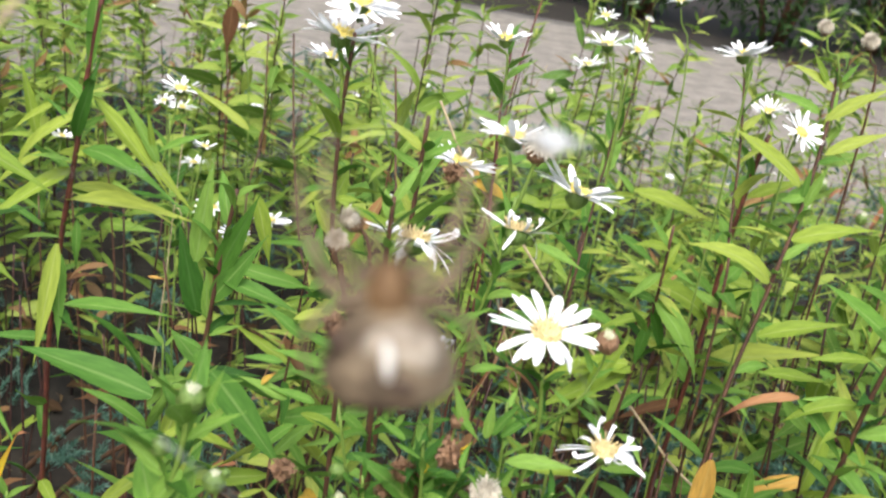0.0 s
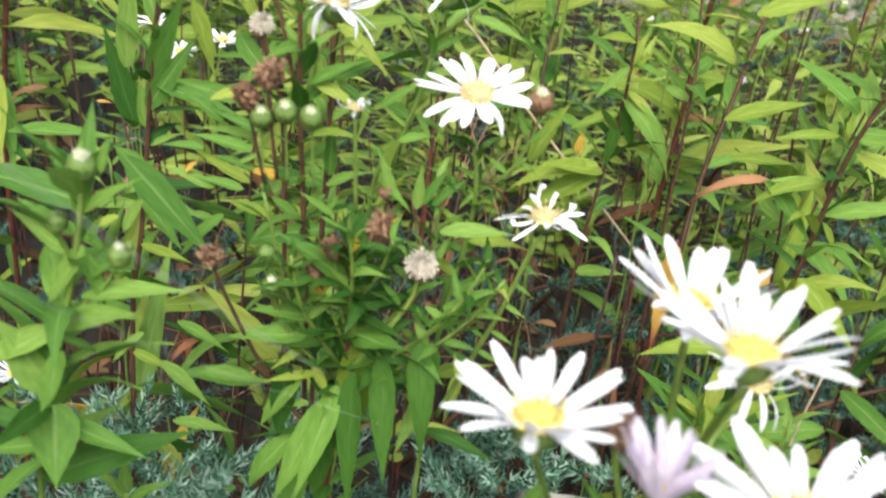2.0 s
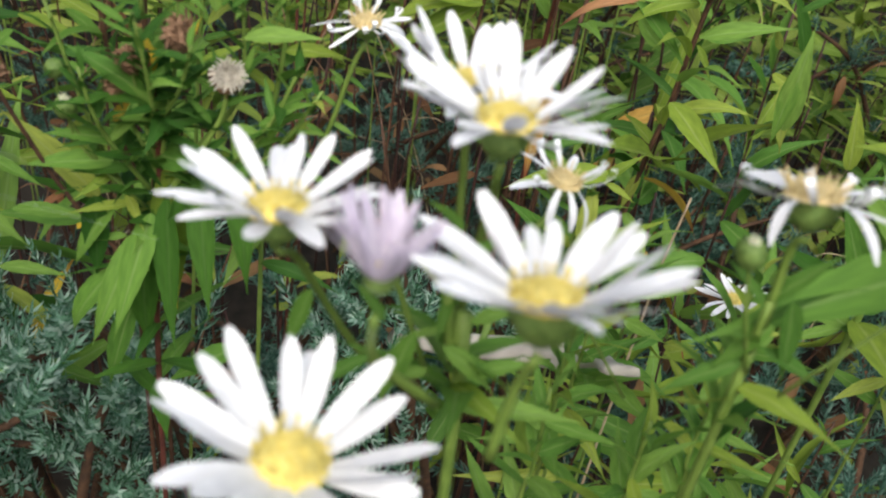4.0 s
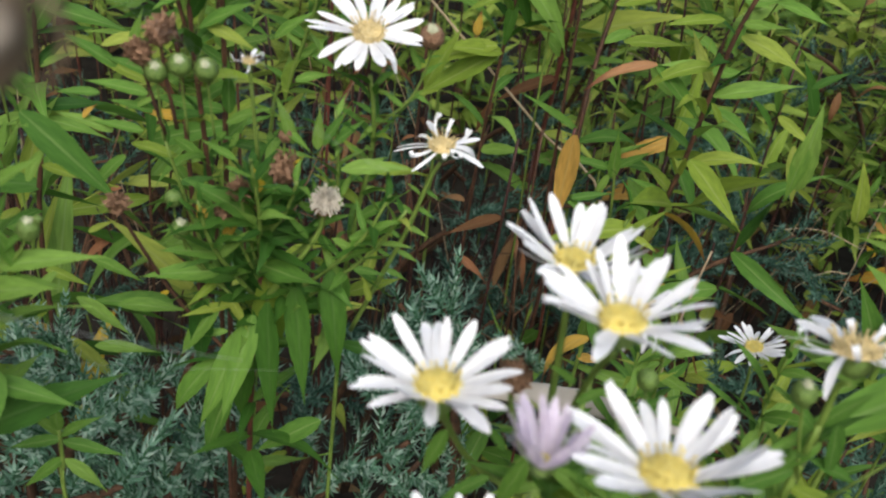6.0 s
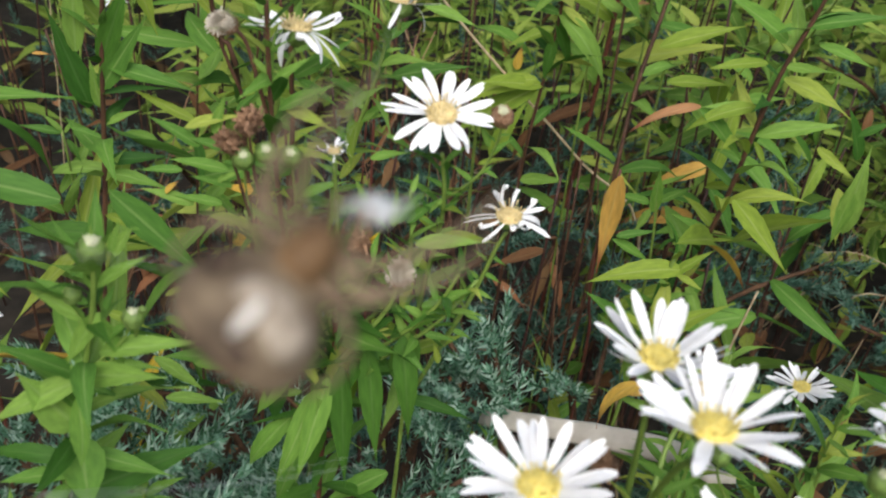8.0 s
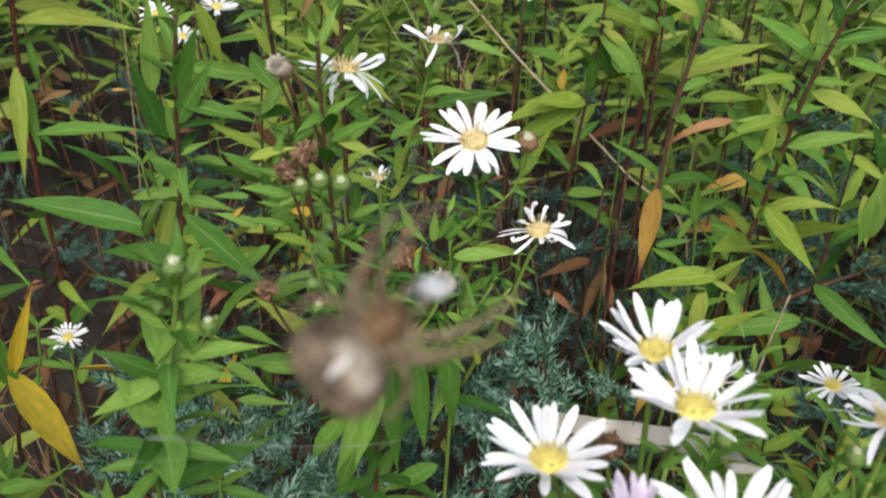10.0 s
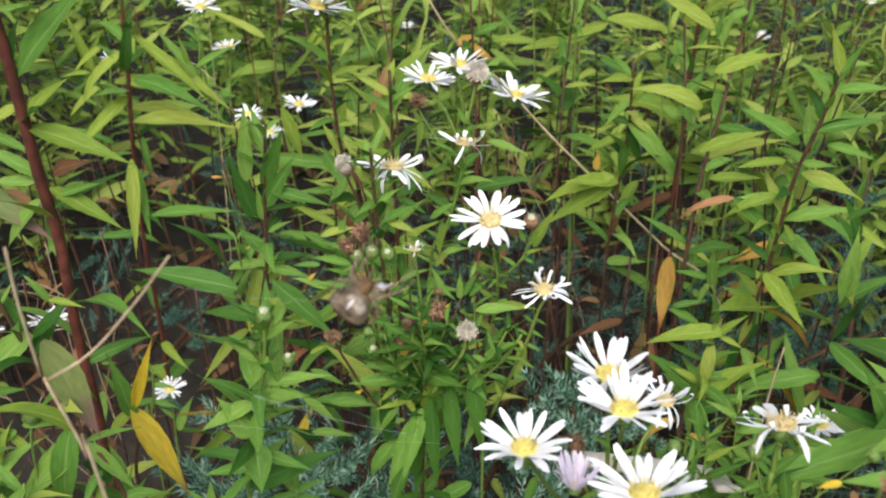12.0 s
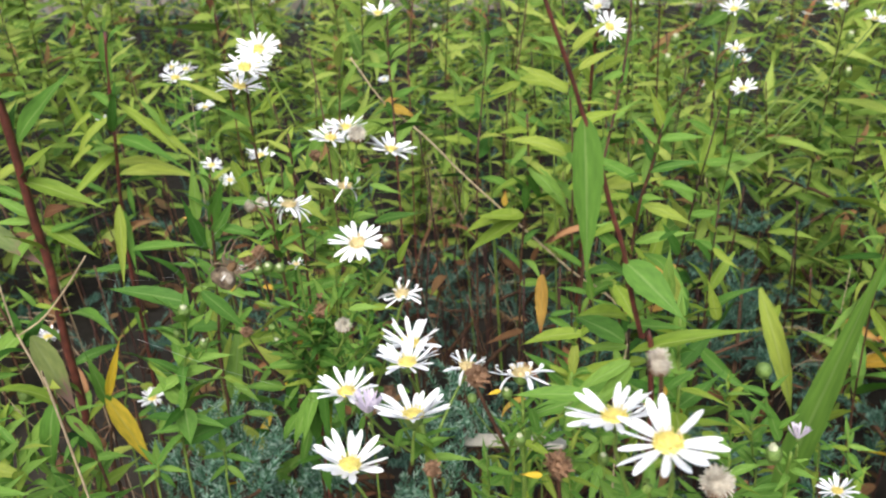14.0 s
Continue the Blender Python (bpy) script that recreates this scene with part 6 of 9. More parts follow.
leaf(plant, (0.1821, 0.72, 0.5089), (0.2409, 0.72, 0.4975), 0.0090, LIME, 1, 35)
leaf(plant, (0.1822, 0.72, 0.5075), (0.1639, 0.72, 0.5237), 0.0037, GREEN, 1, -44)
leaf(plant, (0.1793, 0.72, 0.4766), (0.2122, 0.72, 0.4569), 0.0057, GREEN, 1, 38)
leaf(plant, (0.0964, 0.75, 0.4788), (0.1388, 0.75, 0.4762), 0.0064, LIME, 1, 34)
leaf(plant, (0.139, 0.7, 0.4561), (0.1027, 0.7, 0.4609), 0.0055, LIME, 1, -33)
leaf(plant, (0.1599, 0.7, 0.4993), (0.1117, 0.7, 0.49), 0.0074, LIME, 2, -34)

plant = thing("aster_plant", (0.15, 0.24, 0), "aster with a dense cluster of large white and lilac flowers", "aster", "asters")
stem(plant, [(0.1822, 0.21, -0.02), (0.1601, 0.21, 0.2587), (0.1482, 0.21, 0.5373), (0.1458, 0.21, 0.5483), (0.1434, 0.21, 0.564)], 0.002, 0.0012, STEM_GREEN)
leafy(plant, [(0.1482, 0.21, 0.5373), (0.1458, 0.21, 0.5483), (0.1434, 0.21, 0.564)], 16, 0.015, 0.03, 16)
stem(plant, [(0.1428, 0.216, 0.533), (0.1309, 0.216, 0.5437), (0.1215, 0.206, 0.5696), (0.1196, 0.1951, 0.5802)], 0.0011, 0.0008, STEM_GREEN, "side_stem")
flower(plant, (0.119, 0.196, 0.586), (-0.1, 0.16, 0.98), 0.0268, petals=22, seed=22, lift=24)
stem(plant, [(0.1463, 0.217, 0.5434), (0.1463, 0.207, 0.5772), (0.1452, 0.1964, 0.5953)], 0.0011, 0.0008, STEM_GREEN, "side_stem")
flower(plant, (0.145, 0.197, 0.601), (-0.04, 0.14, 0.99), 0.0260, petals=20, seed=23, lift=25)
stem(plant, [(0.1464, 0.221, 0.5447), (0.144, 0.221, 0.5786), (0.1432, 0.2201, 0.5862)], 0.0011, 0.0008, STEM_GREEN, "side_stem")
flower(plant, (0.143, 0.221, 0.592), (-0.03, 0.15, 0.99), 0.0268, petals=21, seed=24, lift=28)
stem(plant, [(0.1471, 0.175, 0.5676), (0.1482, 0.175, 0.5797), (0.1492, 0.1732, 0.5869)], 0.0011, 0.0008, STEM_GREEN, "side_stem")
flower(plant, (0.149, 0.175, 0.593), (-0.04, 0.29, 0.96), 0.0290, petals=24, seed=25, lift=27)
stem(plant, [(0.1409, 0.185, 0.5655), (0.1325, 0.181, 0.5765), (0.1315, 0.1748, 0.5890)], 0.0011, 0.0008, STEM_GREEN, "side_stem")
flower(plant, (0.1316, 0.1755, 0.5945), (0.0, 0.16, 0.98), 0.0190, petals=21, lift=60, colour=LILAC, seed=26)
stem(plant, [(0.1482, 0.21, 0.5373), (0.158, 0.236, 0.549), (0.1642, 0.2406, 0.5595)], 0.0011, 0.0008, STEM_GREEN, "side_stem")
flower(plant, (0.1646, 0.2406, 0.5645), (0.12, 0.02, 0.99), 0.0215, petals=11, ragged=0.8, seed=27, old=True, lift=0)
stem(plant, [(0.1422, 0.21, 0.5453), (0.1351, 0.21, 0.5662), (0.1344, 0.21, 0.5736)], 0.0009, 0.0006, STEM_GREEN, "side_stem")
seed_head(plant, (0.1344, 0.21, 0.575), (-0.02, -0.01, 1), 0.0061, pale=False)
stem(plant, [(0.1349, 0.167, 0.5412), (0.1273, 0.167, 0.56), (0.1234, 0.1667, 0.5674)], 0.0011, 0.0008, STEM_GREEN, "side_stem")
flower(plant, (0.124, 0.167, 0.574), (0.09, 0.05, 0.99), 0.0300, petals=17, seed=28, lift=24)
leaf(plant, (0.1233, 0.205, 0.5656), (0.1197, 0.205, 0.5524), 0.0021, GREEN, 0, -57)
leaf(plant, (0.1343, 0.205, 0.561), (0.1287, 0.205, 0.5684), 0.0014, GREEN, 0, -34)
leaf(plant, (0.1435, 0.205, 0.5563), (0.1532, 0.205, 0.5461), 0.0021, GREEN, 2, 30)
leaf(plant, (0.1419, 0.205, 0.5509), (0.1327, 0.205, 0.5477), 0.0015, GREEN, 1, -22)
leaf(plant, (0.1446, 0.205, 0.5742), (0.1513, 0.205, 0.5794), 0.0013, GREEN, 0, 27)
leaf(plant, (0.1435, 0.205, 0.579), (0.1373, 0.205, 0.5836), 0.0012, GREEN, 1, -28)
leaf(plant, (0.1326, 0.205, 0.553), (0.1234, 0.205, 0.5444), 0.0019, GREEN, 2, -28)
leaf(plant, (0.1492, 0.205, 0.5512), (0.16, 0.205, 0.5545), 0.0017, GREEN, 2, 22)
leaf(plant, (0.1469, 0.205, 0.5616), (0.1573, 0.205, 0.5673), 0.0018, GREEN, 1, 24)
leaf(plant, (0.1389, 0.205, 0.5586), (0.1347, 0.205, 0.5423), 0.0025, GREEN, 1, -56)

plant = thing("aster_plant", (0.194, 0.206, 0), "aster with a ragged long-petalled white flower", "aster", "asters")
stem(plant, [(0.194, 0.206, -0.02), (0.1921, 0.206, 0.258), (0.191, 0.206, 0.536), (0.1909, 0.206, 0.5524), (0.1905, 0.206, 0.5703)], 0.0016, 0.001, STEM_GREEN)
leafy(plant, [(0.191, 0.206, 0.536), (0.1909, 0.206, 0.5524), (0.1905, 0.206, 0.5703)], 10, 0.015, 0.03, 17)
stem(plant, [(0.1911, 0.206, 0.5653), (0.1901, 0.206, 0.5801), (0.1904, 0.204, 0.5833)], 0.0011, 0.0008, STEM_GREEN, "side_stem")
flower(plant, (0.19, 0.206, 0.589), (-0.07, 0.33, 0.94), 0.0275, petals=12, ragged=0.8, seed=29, old=True, lift=0)
stem(plant, [(0.1947, 0.2, 0.5566), (0.2088, 0.2, 0.5773), (0.2142, 0.2001, 0.5845)], 0.0005, 0.0004, STEM_GREEN, "side_stem")
bud(plant, (0.2141, 0.2, 0.5851), (-0.19, -0.08, 0.98), 0.0030)
stem(plant, [(0.1912, 0.205, 0.5561), (0.187, 0.205, 0.5687), (0.1842, 0.2051, 0.5788)], 0.0005, 0.0004, STEM_GREEN, "side_stem")
bud(plant, (0.1841, 0.205, 0.5796), (-0.13, -0.09, 0.99), 0.0035, white=0.6)
stem(plant, [(0.1841, 0.23, 0.5225), (0.1702, 0.23, 0.5448), (0.1675, 0.2301, 0.5542)], 0.0005, 0.0004, STEM_GREEN, "side_stem")
bud(plant, (0.1675, 0.23, 0.555), (-0.08, -0.1, 0.99), 0.0035)
leaf(plant, (0.234, 0.226, 0.567), (0.1802, 0.206, 0.5602), 0.0066, GREEN, 0, -18)
leaf(plant, (0.1928, 0.206, 0.5654), (0.1852, 0.206, 0.5547), 0.0020, GREEN, 1, -31)
leaf(plant, (0.1926, 0.206, 0.5603), (0.2051, 0.206, 0.5531), 0.0022, GREEN, 1, 26)
leaf(plant, (0.1903, 0.206, 0.5576), (0.1786, 0.206, 0.549), 0.0022, GREEN, 1, -24)
leaf(plant, (0.1939, 0.206, 0.5705), (0.198, 0.206, 0.5528), 0.0027, GREEN, 0, 75)
leaf(plant, (0.1905, 0.206, 0.5703), (0.1986, 0.206, 0.5804), 0.0019, GREEN, 1, 30)
leaf(plant, (0.1838, 0.15, 0.6274), (0.1789, 0.15, 0.6253), 0.0013, YELLOW, 1, -23)

plant = thing("aster_plant", (0.2666, 0.36, 0), "small white aster flower low over the juniper", "aster", "asters")
stem(plant, [(0.2717, 0.36, 0.3949), (0.27, 0.36, 0.4203), (0.2673, 0.3594, 0.4358)], 0.0011, 0.0008, STEM_GREEN, "side_stem")
flower(plant, (0.2666, 0.36, 0.4412), (-0.14, 0.1, 0.98), 0.0249, petals=20, seed=30)
stem(plant, [(0.2769, 0.33, -0.02), (0.2673, 0.33, 0.1932), (0.2622, 0.33, 0.4064), (0.2597, 0.33, 0.4308)], 0.0014, 0.001, STEM_GREEN)

plant = thing("aster_plant", (0.2808, 0.3, 0), "broad-leaved green aster shoot", "aster", "asters")
stem(plant, [(0.2808, 0.3, -0.02), (0.2753, 0.3, 0.2289), (0.2724, 0.3, 0.4778), (0.2705, 0.3, 0.511), (0.2686, 0.3, 0.553)], 0.0018, 0.0014, STEM_GREEN)
leafy(plant, [(0.2724, 0.3, 0.4778), (0.2705, 0.3, 0.511), (0.2686, 0.3, 0.553)], 14, 0.03, 0.05, 18)
leaf(plant, (0.2733, 0.3, 0.5143), (0.2495, 0.3, 0.5356), 0.0048, GREEN, 1, -51)
leaf(plant, (0.2714, 0.3, 0.4948), (0.2516, 0.3, 0.529), 0.0059, GREEN, 0, -75)
leaf(plant, (0.2732, 0.3, 0.5416), (0.2467, 0.3, 0.5438), 0.0040, LIME, 1, -25)
leaf(plant, (0.269, 0.3, 0.5296), (0.268, 0.3, 0.5641), 0.0052, GREEN, 0, -21)
leaf(plant, (0.2688, 0.3, 0.4963), (0.248, 0.3, 0.4938), 0.0031, GREEN, 1, -22)
leaf(plant, (0.2687, 0.3, 0.4845), (0.2866, 0.3, 0.4785), 0.0028, GREEN, 1, 24)
leaf(plant, (0.2687, 0.3, 0.4845), (0.2532, 0.3, 0.4769), 0.0026, GREEN, 2, -23)
leaf(plant, (0.3101, 0.4, 0.4763), (0.3007, 0.4, 0.5084), 0.0050, LIME, 1, -81)
leaf(plant, (0.279, 0.4, 0.4902), (0.2766, 0.4, 0.5317), 0.0062, GREEN, 1, -107)
leaf(plant, (0.2761, 0.4, 0.5148), (0.2775, 0.4, 0.4828), 0.0048, GREEN, 1, -163)
leaf(plant, (0.2824, 0.42, 0.4977), (0.2921, 0.42, 0.468), 0.0047, LIME, 1, 91)
leaf(plant, (0.2856, 0.42, 0.5121), (0.2726, 0.42, 0.5375), 0.0043, DARK, 1, -62)
leaf(plant, (0.2698, 0.4, 0.5349), (0.283, 0.4, 0.5432), 0.0023, DARK, 1, 30)

plant = thing("aster_plant", (0.2848, 0.2, 0), "tall near aster with a red stem and one large hanging leaf", "aster", "asters")
stem(plant, [(0.2848, 0.2, -0.02), (0.253, 0.2, 0.2819), (0.2418, 0.2, 0.5839), (0.2361, 0.2, 0.6133), (0.2317, 0.2, 0.631), (0.2276, 0.2, 0.6517), (0.2223, 0.2, 0.669), (0.2171, 0.2, 0.6889), (0.2108, 0.2, 0.7073), (0.2065, 0.2, 0.7213), (0.1979, 0.2, 0.7461), (0.1943, 0.2, 0.7569)], 0.0019, 0.001, STEM_RED)
leaf(plant, (0.2115, 0.2, 0.7055), (0.2135, 0.188, 0.6472), 0.0078, GREEN, 0, -13)
leaf(plant, (0.2283, 0.2, 0.6475), (0.2492, 0.18, 0.6345), 0.0095, GREEN, 1, 28)
leaf(plant, (0.2324, 0.2, 0.6053), (0.2797, 0.2, 0.6173), 0.0041, LIME, 1, 15)
leaf(plant, (0.2318, 0.21, 0.6108), (0.2534, 0.2, 0.6174), 0.0037, GREEN, 1, 28)
leaf(plant, (0.2299, 0.2, 0.6108), (0.2114, 0.24, 0.5938), 0.0068, GREEN, 1, -18)
leaf(plant, (0.2323, 0.21, 0.6004), (0.215, 0.22, 0.5915), 0.0032, GREEN, 1, -28)
leaf(plant, (0.2338, 0.2, 0.5983), (0.2171, 0.2, 0.5714), 0.0043, GREEN, 1, -45)
leaf(plant, (0.2326, 0.2, 0.6011), (0.2099, 0.2, 0.5833), 0.0043, GREEN, 1, -30)

plant = thing("aster_plant", (0.2, 0.16, 0), "near aster with two fresh white flowers and shaggy brown seed heads", "aster", "asters")
stem(plant, [(0.2112, 0.105, -0.02), (0.2216, 0.105, 0.2929), (0.2271, 0.105, 0.6059), (0.2279, 0.105, 0.6207), (0.2289, 0.105, 0.6301)], 0.002, 0.0013, STEM_GREEN)
leafy(plant, [(0.2271, 0.105, 0.6059), (0.2279, 0.105, 0.6207), (0.2289, 0.105, 0.6301)], 14, 0.015, 0.03, 19)
stem(plant, [(0.2283, 0.078, 0.6431), (0.2301, 0.078, 0.6577), (0.2285, 0.0781, 0.6661)], 0.0011, 0.0008, STEM_GREEN, "side_stem")
flower(plant, (0.228, 0.078, 0.672), (-0.08, -0.01, 1), 0.0268, petals=14, seed=31, lift=6)
stem(plant, [(0.2241, 0.102, 0.6237), (0.2181, 0.102, 0.6462), (0.2177, 0.1011, 0.6536)], 0.0011, 0.0008, STEM_GREEN, "side_stem")
flower(plant, (0.217, 0.102, 0.659), (-0.12, 0.17, 0.98), 0.0250, petals=18, seed=32)
stem(plant, [(0.2293, 0.103, 0.6456), (0.2292, 0.103, 0.6685), (0.2281, 0.103, 0.6763)], 0.0011, 0.0008, STEM_BROWN, "side_stem")
seed_head(plant, (0.228, 0.103, 0.678), (-0.07, -0.02, 1), 0.0075, pale=True)
stem(plant, [(0.1871, 0.117, 0.6309), (0.1789, 0.117, 0.6533), (0.178, 0.1172, 0.6595)], 0.0010, 0.0007, STEM_BROWN, "side_stem")
seed_head(plant, (0.178, 0.117, 0.661), (0.03, -0.1, 0.99), 0.0070, pale=False, seed=7)
stem(plant, [(0.2044, 0.101, 0.6143), (0.2024, 0.101, 0.6286), (0.202, 0.101, 0.6402)], 0.0011, 0.0008, STEM_BROWN, "side_stem")
seed_head(plant, (0.202, 0.101, 0.642), (-0.02, -0.01, 1), 0.0081, pale=False, seed=8)
stem(plant, [(0.1674, 0.124, 0.5871), (0.1624, 0.124, 0.6031), (0.1619, 0.1241, 0.6148)], 0.0008, 0.0006, STEM_BROWN, "side_stem")
seed_head(plant, (0.162, 0.124, 0.616), (0.06, -0.09, 0.99), 0.0055, pale=False, seed=9)
stem(plant, [(0.2426, 0.08, 0.635), (0.2428, 0.08, 0.6479), (0.242, 0.0798, 0.6552)], 0.0011, 0.0008, STEM_BROWN, "side_stem")
seed_head(plant, (0.2418, 0.08, 0.6571), (-0.09, 0.09, 0.99), 0.0087, pale=True, seed=10)
leaf(plant, (0.1973, 0.1, 0.6381), (0.1908, 0.1, 0.6384), 0.0016, YELLOW, 0, -23)
leaf(plant, (0.2353, 0.13, 0.6436), (0.2346, 0.13, 0.6481), 0.0011, ORANGE, 0, -82)
leaf(plant, (0.2372, 0.14, 0.6374), (0.247, 0.14, 0.6469), 0.0020, GREEN, 1, 31)
leaf(plant, (0.2137, 0.16, 0.6175), (0.186, 0.16, 0.6168), 0.0042, GREEN, 1, -25)
leaf(plant, (0.2062, 0.16, 0.6014), (0.2252, 0.16, 0.6229), 0.0043, GREEN, 2, 33)
stem(plant, [(0.2172, 0.12, 0.6169), (0.2165, 0.1201, 0.6255)], 0.0005, 0.0004, STEM_GREEN, "side_stem")
bud(plant, (0.2165, 0.12, 0.6261), (-0.05, -0.1, 0.99), 0.0028, white=1.0)
stem(plant, [(0.191, 0.16, 0.5843), (0.1899, 0.1601, 0.5953)], 0.0005, 0.0004, STEM_GREEN, "side_stem")
bud(plant, (0.1899, 0.16, 0.596), (0, -0.12, 0.99), 0.0033, white=1.0)

plant = thing("aster_plant", (0.3188, 0.24, 0), "aster with a half-closed lilac-white flower and round buds", "aster", "asters")
stem(plant, [(0.3188, 0.24, -0.02), (0.3166, 0.24, 0.2263), (0.3154, 0.24, 0.4726), (0.3144, 0.24, 0.4993), (0.3145, 0.24, 0.5175)], 0.0015, 0.001, STEM_GREEN)
leafy(plant, [(0.3154, 0.24, 0.4726), (0.3144, 0.24, 0.4993), (0.3145, 0.24, 0.5175)], 12, 0.015, 0.03, 20)
stem(plant, [(0.317, 0.24, 0.514), (0.3161, 0.2385, 0.5232)], 0.0011, 0.0008, STEM_GREEN, "side_stem")
flower(plant, (0.3163, 0.24, 0.5263), (0.06, 0.44, 0.9), 0.0156, petals=18, lift=58, seed=33, colour=LILAC)
stem(plant, [(0.3157, 0.24, 0.4994), (0.3095, 0.24, 0.5065), (0.3069, 0.2401, 0.5148)], 0.0009, 0.0006, STEM_GREEN, "side_stem")
bud(plant, (0.3067, 0.24, 0.5162), (-0.15, -0.1, 0.98), 0.0063, white=1.3)
stem(plant, [(0.3115, 0.17, 0.5517), (0.3102, 0.1692, 0.5606)], 0.0011, 0.0008, STEM_GREEN, "side_stem")
flower(plant, (0.3099, 0.17, 0.5638), (-0.1, 0.24, 0.97), 0.0150, petals=18, seed=34)
stem(plant, [(0.3137, 0.25, 0.5005), (0.3017, 0.25, 0.5428), (0.2992, 0.2502, 0.5565)], 0.0008, 0.0006, STEM_GREEN, "side_stem")
bud(plant, (0.299, 0.25, 0.5577), (-0.16, -0.18, 0.97), 0.0056)
leaf(plant, (0.3129, 0.24, 0.5102), (0.2962, 0.24, 0.5205), 0.0029, GREEN, 1, -28)
leaf(plant, (0.3147, 0.24, 0.5067), (0.3299, 0.24, 0.4999), 0.0025, GREEN, 0, 26)
leaf(plant, (0.3084, 0.24, 0.5243), (0.2974, 0.24, 0.5512), 0.0044, GREEN, 0, -61)
leaf(plant, (0.3041, 0.24, 0.538), (0.29, 0.24, 0.5511), 0.0029, GREEN, 2, -35)
leaf(plant, (0.3063, 0.24, 0.5312), (0.316, 0.24, 0.5417), 0.0022, GREEN, 1, 29)
leaf(plant, (0.2999, 0.24, 0.5513), (0.2844, 0.24, 0.5575), 0.0025, GREEN, 1, -28)
leaf(plant, (0.3007, 0.24, 0.5546), (0.3079, 0.24, 0.5644), 0.0018, GREEN, 0, 33)
leaf(plant, (0.3136, 0.24, 0.4956), (0.297, 0.24, 0.4912), 0.0026, GREEN, 2, -22)
leaf(plant, (0.316, 0.24, 0.4881), (0.3302, 0.24, 0.481), 0.0024, GREEN, 1, 25)
leaf(plant, (0.322, 0.36, 0.528), (0.3521, 0.36, 0.4345), 0.0050, LIME, 3, 87)
leaf(plant, (0.3344, 0.36, 0.5165), (0.328, 0.36, 0.4923), 0.0037, LIME, 1, -52)

plant = thing("grass_blade", (0.3214, 0.27, 0), "broad strap-like green blade rising from the bed", "grass", "")
leaf(plant, (0.3214, 0.27, 0.457), (0.3404, 0.24, 0.6422), 0.0036, GREEN, 0, 118)
stem(plant, [(0.3202, 0.27, -0.02), (0.3209, 0.27, 0.2122), (0.3213, 0.27, 0.4444), (0.3214, 0.27, 0.457)], 0.002, 0.0014, STEM_GREEN)

plant = thing("aster_plant", (0.0978, 0.517, 0), "tall back-row aster with small white flowers against the path", "aster", "asters")
stem(plant, [(0.0978, 0.517, -0.02), (0.0923, 0.5414, 0.2374), (0.0894, 0.5658, 0.4948), (0.087, 0.5826, 0.5372), (0.0842, 0.5971, 0.574), (0.084, 0.6095, 0.6054)], 0.0014, 0.0009, STEM_RED)
leafy(plant, [(0.0894, 0.5658, 0.4948), (0.087, 0.5826, 0.5372), (0.0842, 0.5971, 0.574), (0.084, 0.6095, 0.6054)], 20, 0.025, 0.05, 21)
stem(plant, [(0.0846, 0.5912, 0.5816), (0.0831, 0.5912, 0.6024), (0.0806, 0.5915, 0.6078)], 0.0011, 0.0008, STEM_GREEN, "side_stem")
flower(plant, (0.0801, 0.5912, 0.6136), (-0.08, -0.05, 1), 0.0267, petals=14, ragged=0.3, seed=35, lift=20)
stem(plant, [(0.0434, 0.4582, 0.5849), (0.0351, 0.4582, 0.6088), (0.0288, 0.4582, 0.6254), (0.0255, 0.4606, 0.6303)], 0.0011, 0.0008, STEM_GREEN, "side_stem")
flower(plant, (0.0252, 0.4582, 0.636), (-0.05, -0.38, 0.92), 0.0280, petals=22, seed=37)
stem(plant, [(0.0147, 0.51, 0.5654), (0.0092, 0.51, 0.5935), (0.0074, 0.51, 0.5995)], 0.0011, 0.0008, STEM_GREEN, "side_stem")
flower(plant, (0.0067, 0.51, 0.6053), (-0.12, 0.01, 0.99), 0.0265, petals=26, lift=20, seed=38)

plant = thing("aster_plant", (0.1348, 0.5903, 0), "tall aster with paired white flowers at the back", "aster", "asters")
stem(plant, [(0.1348, 0.5903, -0.02), (0.1426, 0.6126, 0.2135), (0.1467, 0.6349, 0.4469), (0.1502, 0.6562, 0.5002), (0.1549, 0.675, 0.5472), (0.1575, 0.6909, 0.5872)], 0.0014, 0.001, STEM_BROWN)
leafy(plant, [(0.1467, 0.6349, 0.4469), (0.1502, 0.6562, 0.5002), (0.1549, 0.675, 0.5472), (0.1575, 0.6909, 0.5872)], 20, 0.025, 0.05, 22)
stem(plant, [(0.1730, 0.6464, -0.02), (0.1610, 0.6564, 0.3150), (0.153, 0.6564, 0.5728), (0.143, 0.6564, 0.5947), (0.1391, 0.6567, 0.6045)], 0.0011, 0.0008, STEM_GREEN, "side_stem")
flower(plant, (0.1378, 0.6564, 0.6104), (-0.22, -0.05, 0.97), 0.0273, petals=20, seed=39, lift=20)
stem(plant, [(0.1739, 0.6469, -0.02), (0.1619, 0.6569, 0.3170), (0.1539, 0.6569, 0.5763), (0.1542, 0.6569, 0.5967), (0.1533, 0.6583, 0.6066)], 0.0011, 0.0008, STEM_GREEN, "side_stem")
flower(plant, (0.1553, 0.6569, 0.6102), (0.47, -0.32, 0.83), 0.0195, petals=18, seed=40, lift=20)
stem(plant, [(0.1873, 0.8839, -0.02), (0.1753, 0.8939, 0.2696), (0.1673, 0.8939, 0.4901), (0.1536, 0.8939, 0.5414), (0.1491, 0.8941, 0.551)], 0.0011, 0.0008, STEM_GREEN, "side_stem")
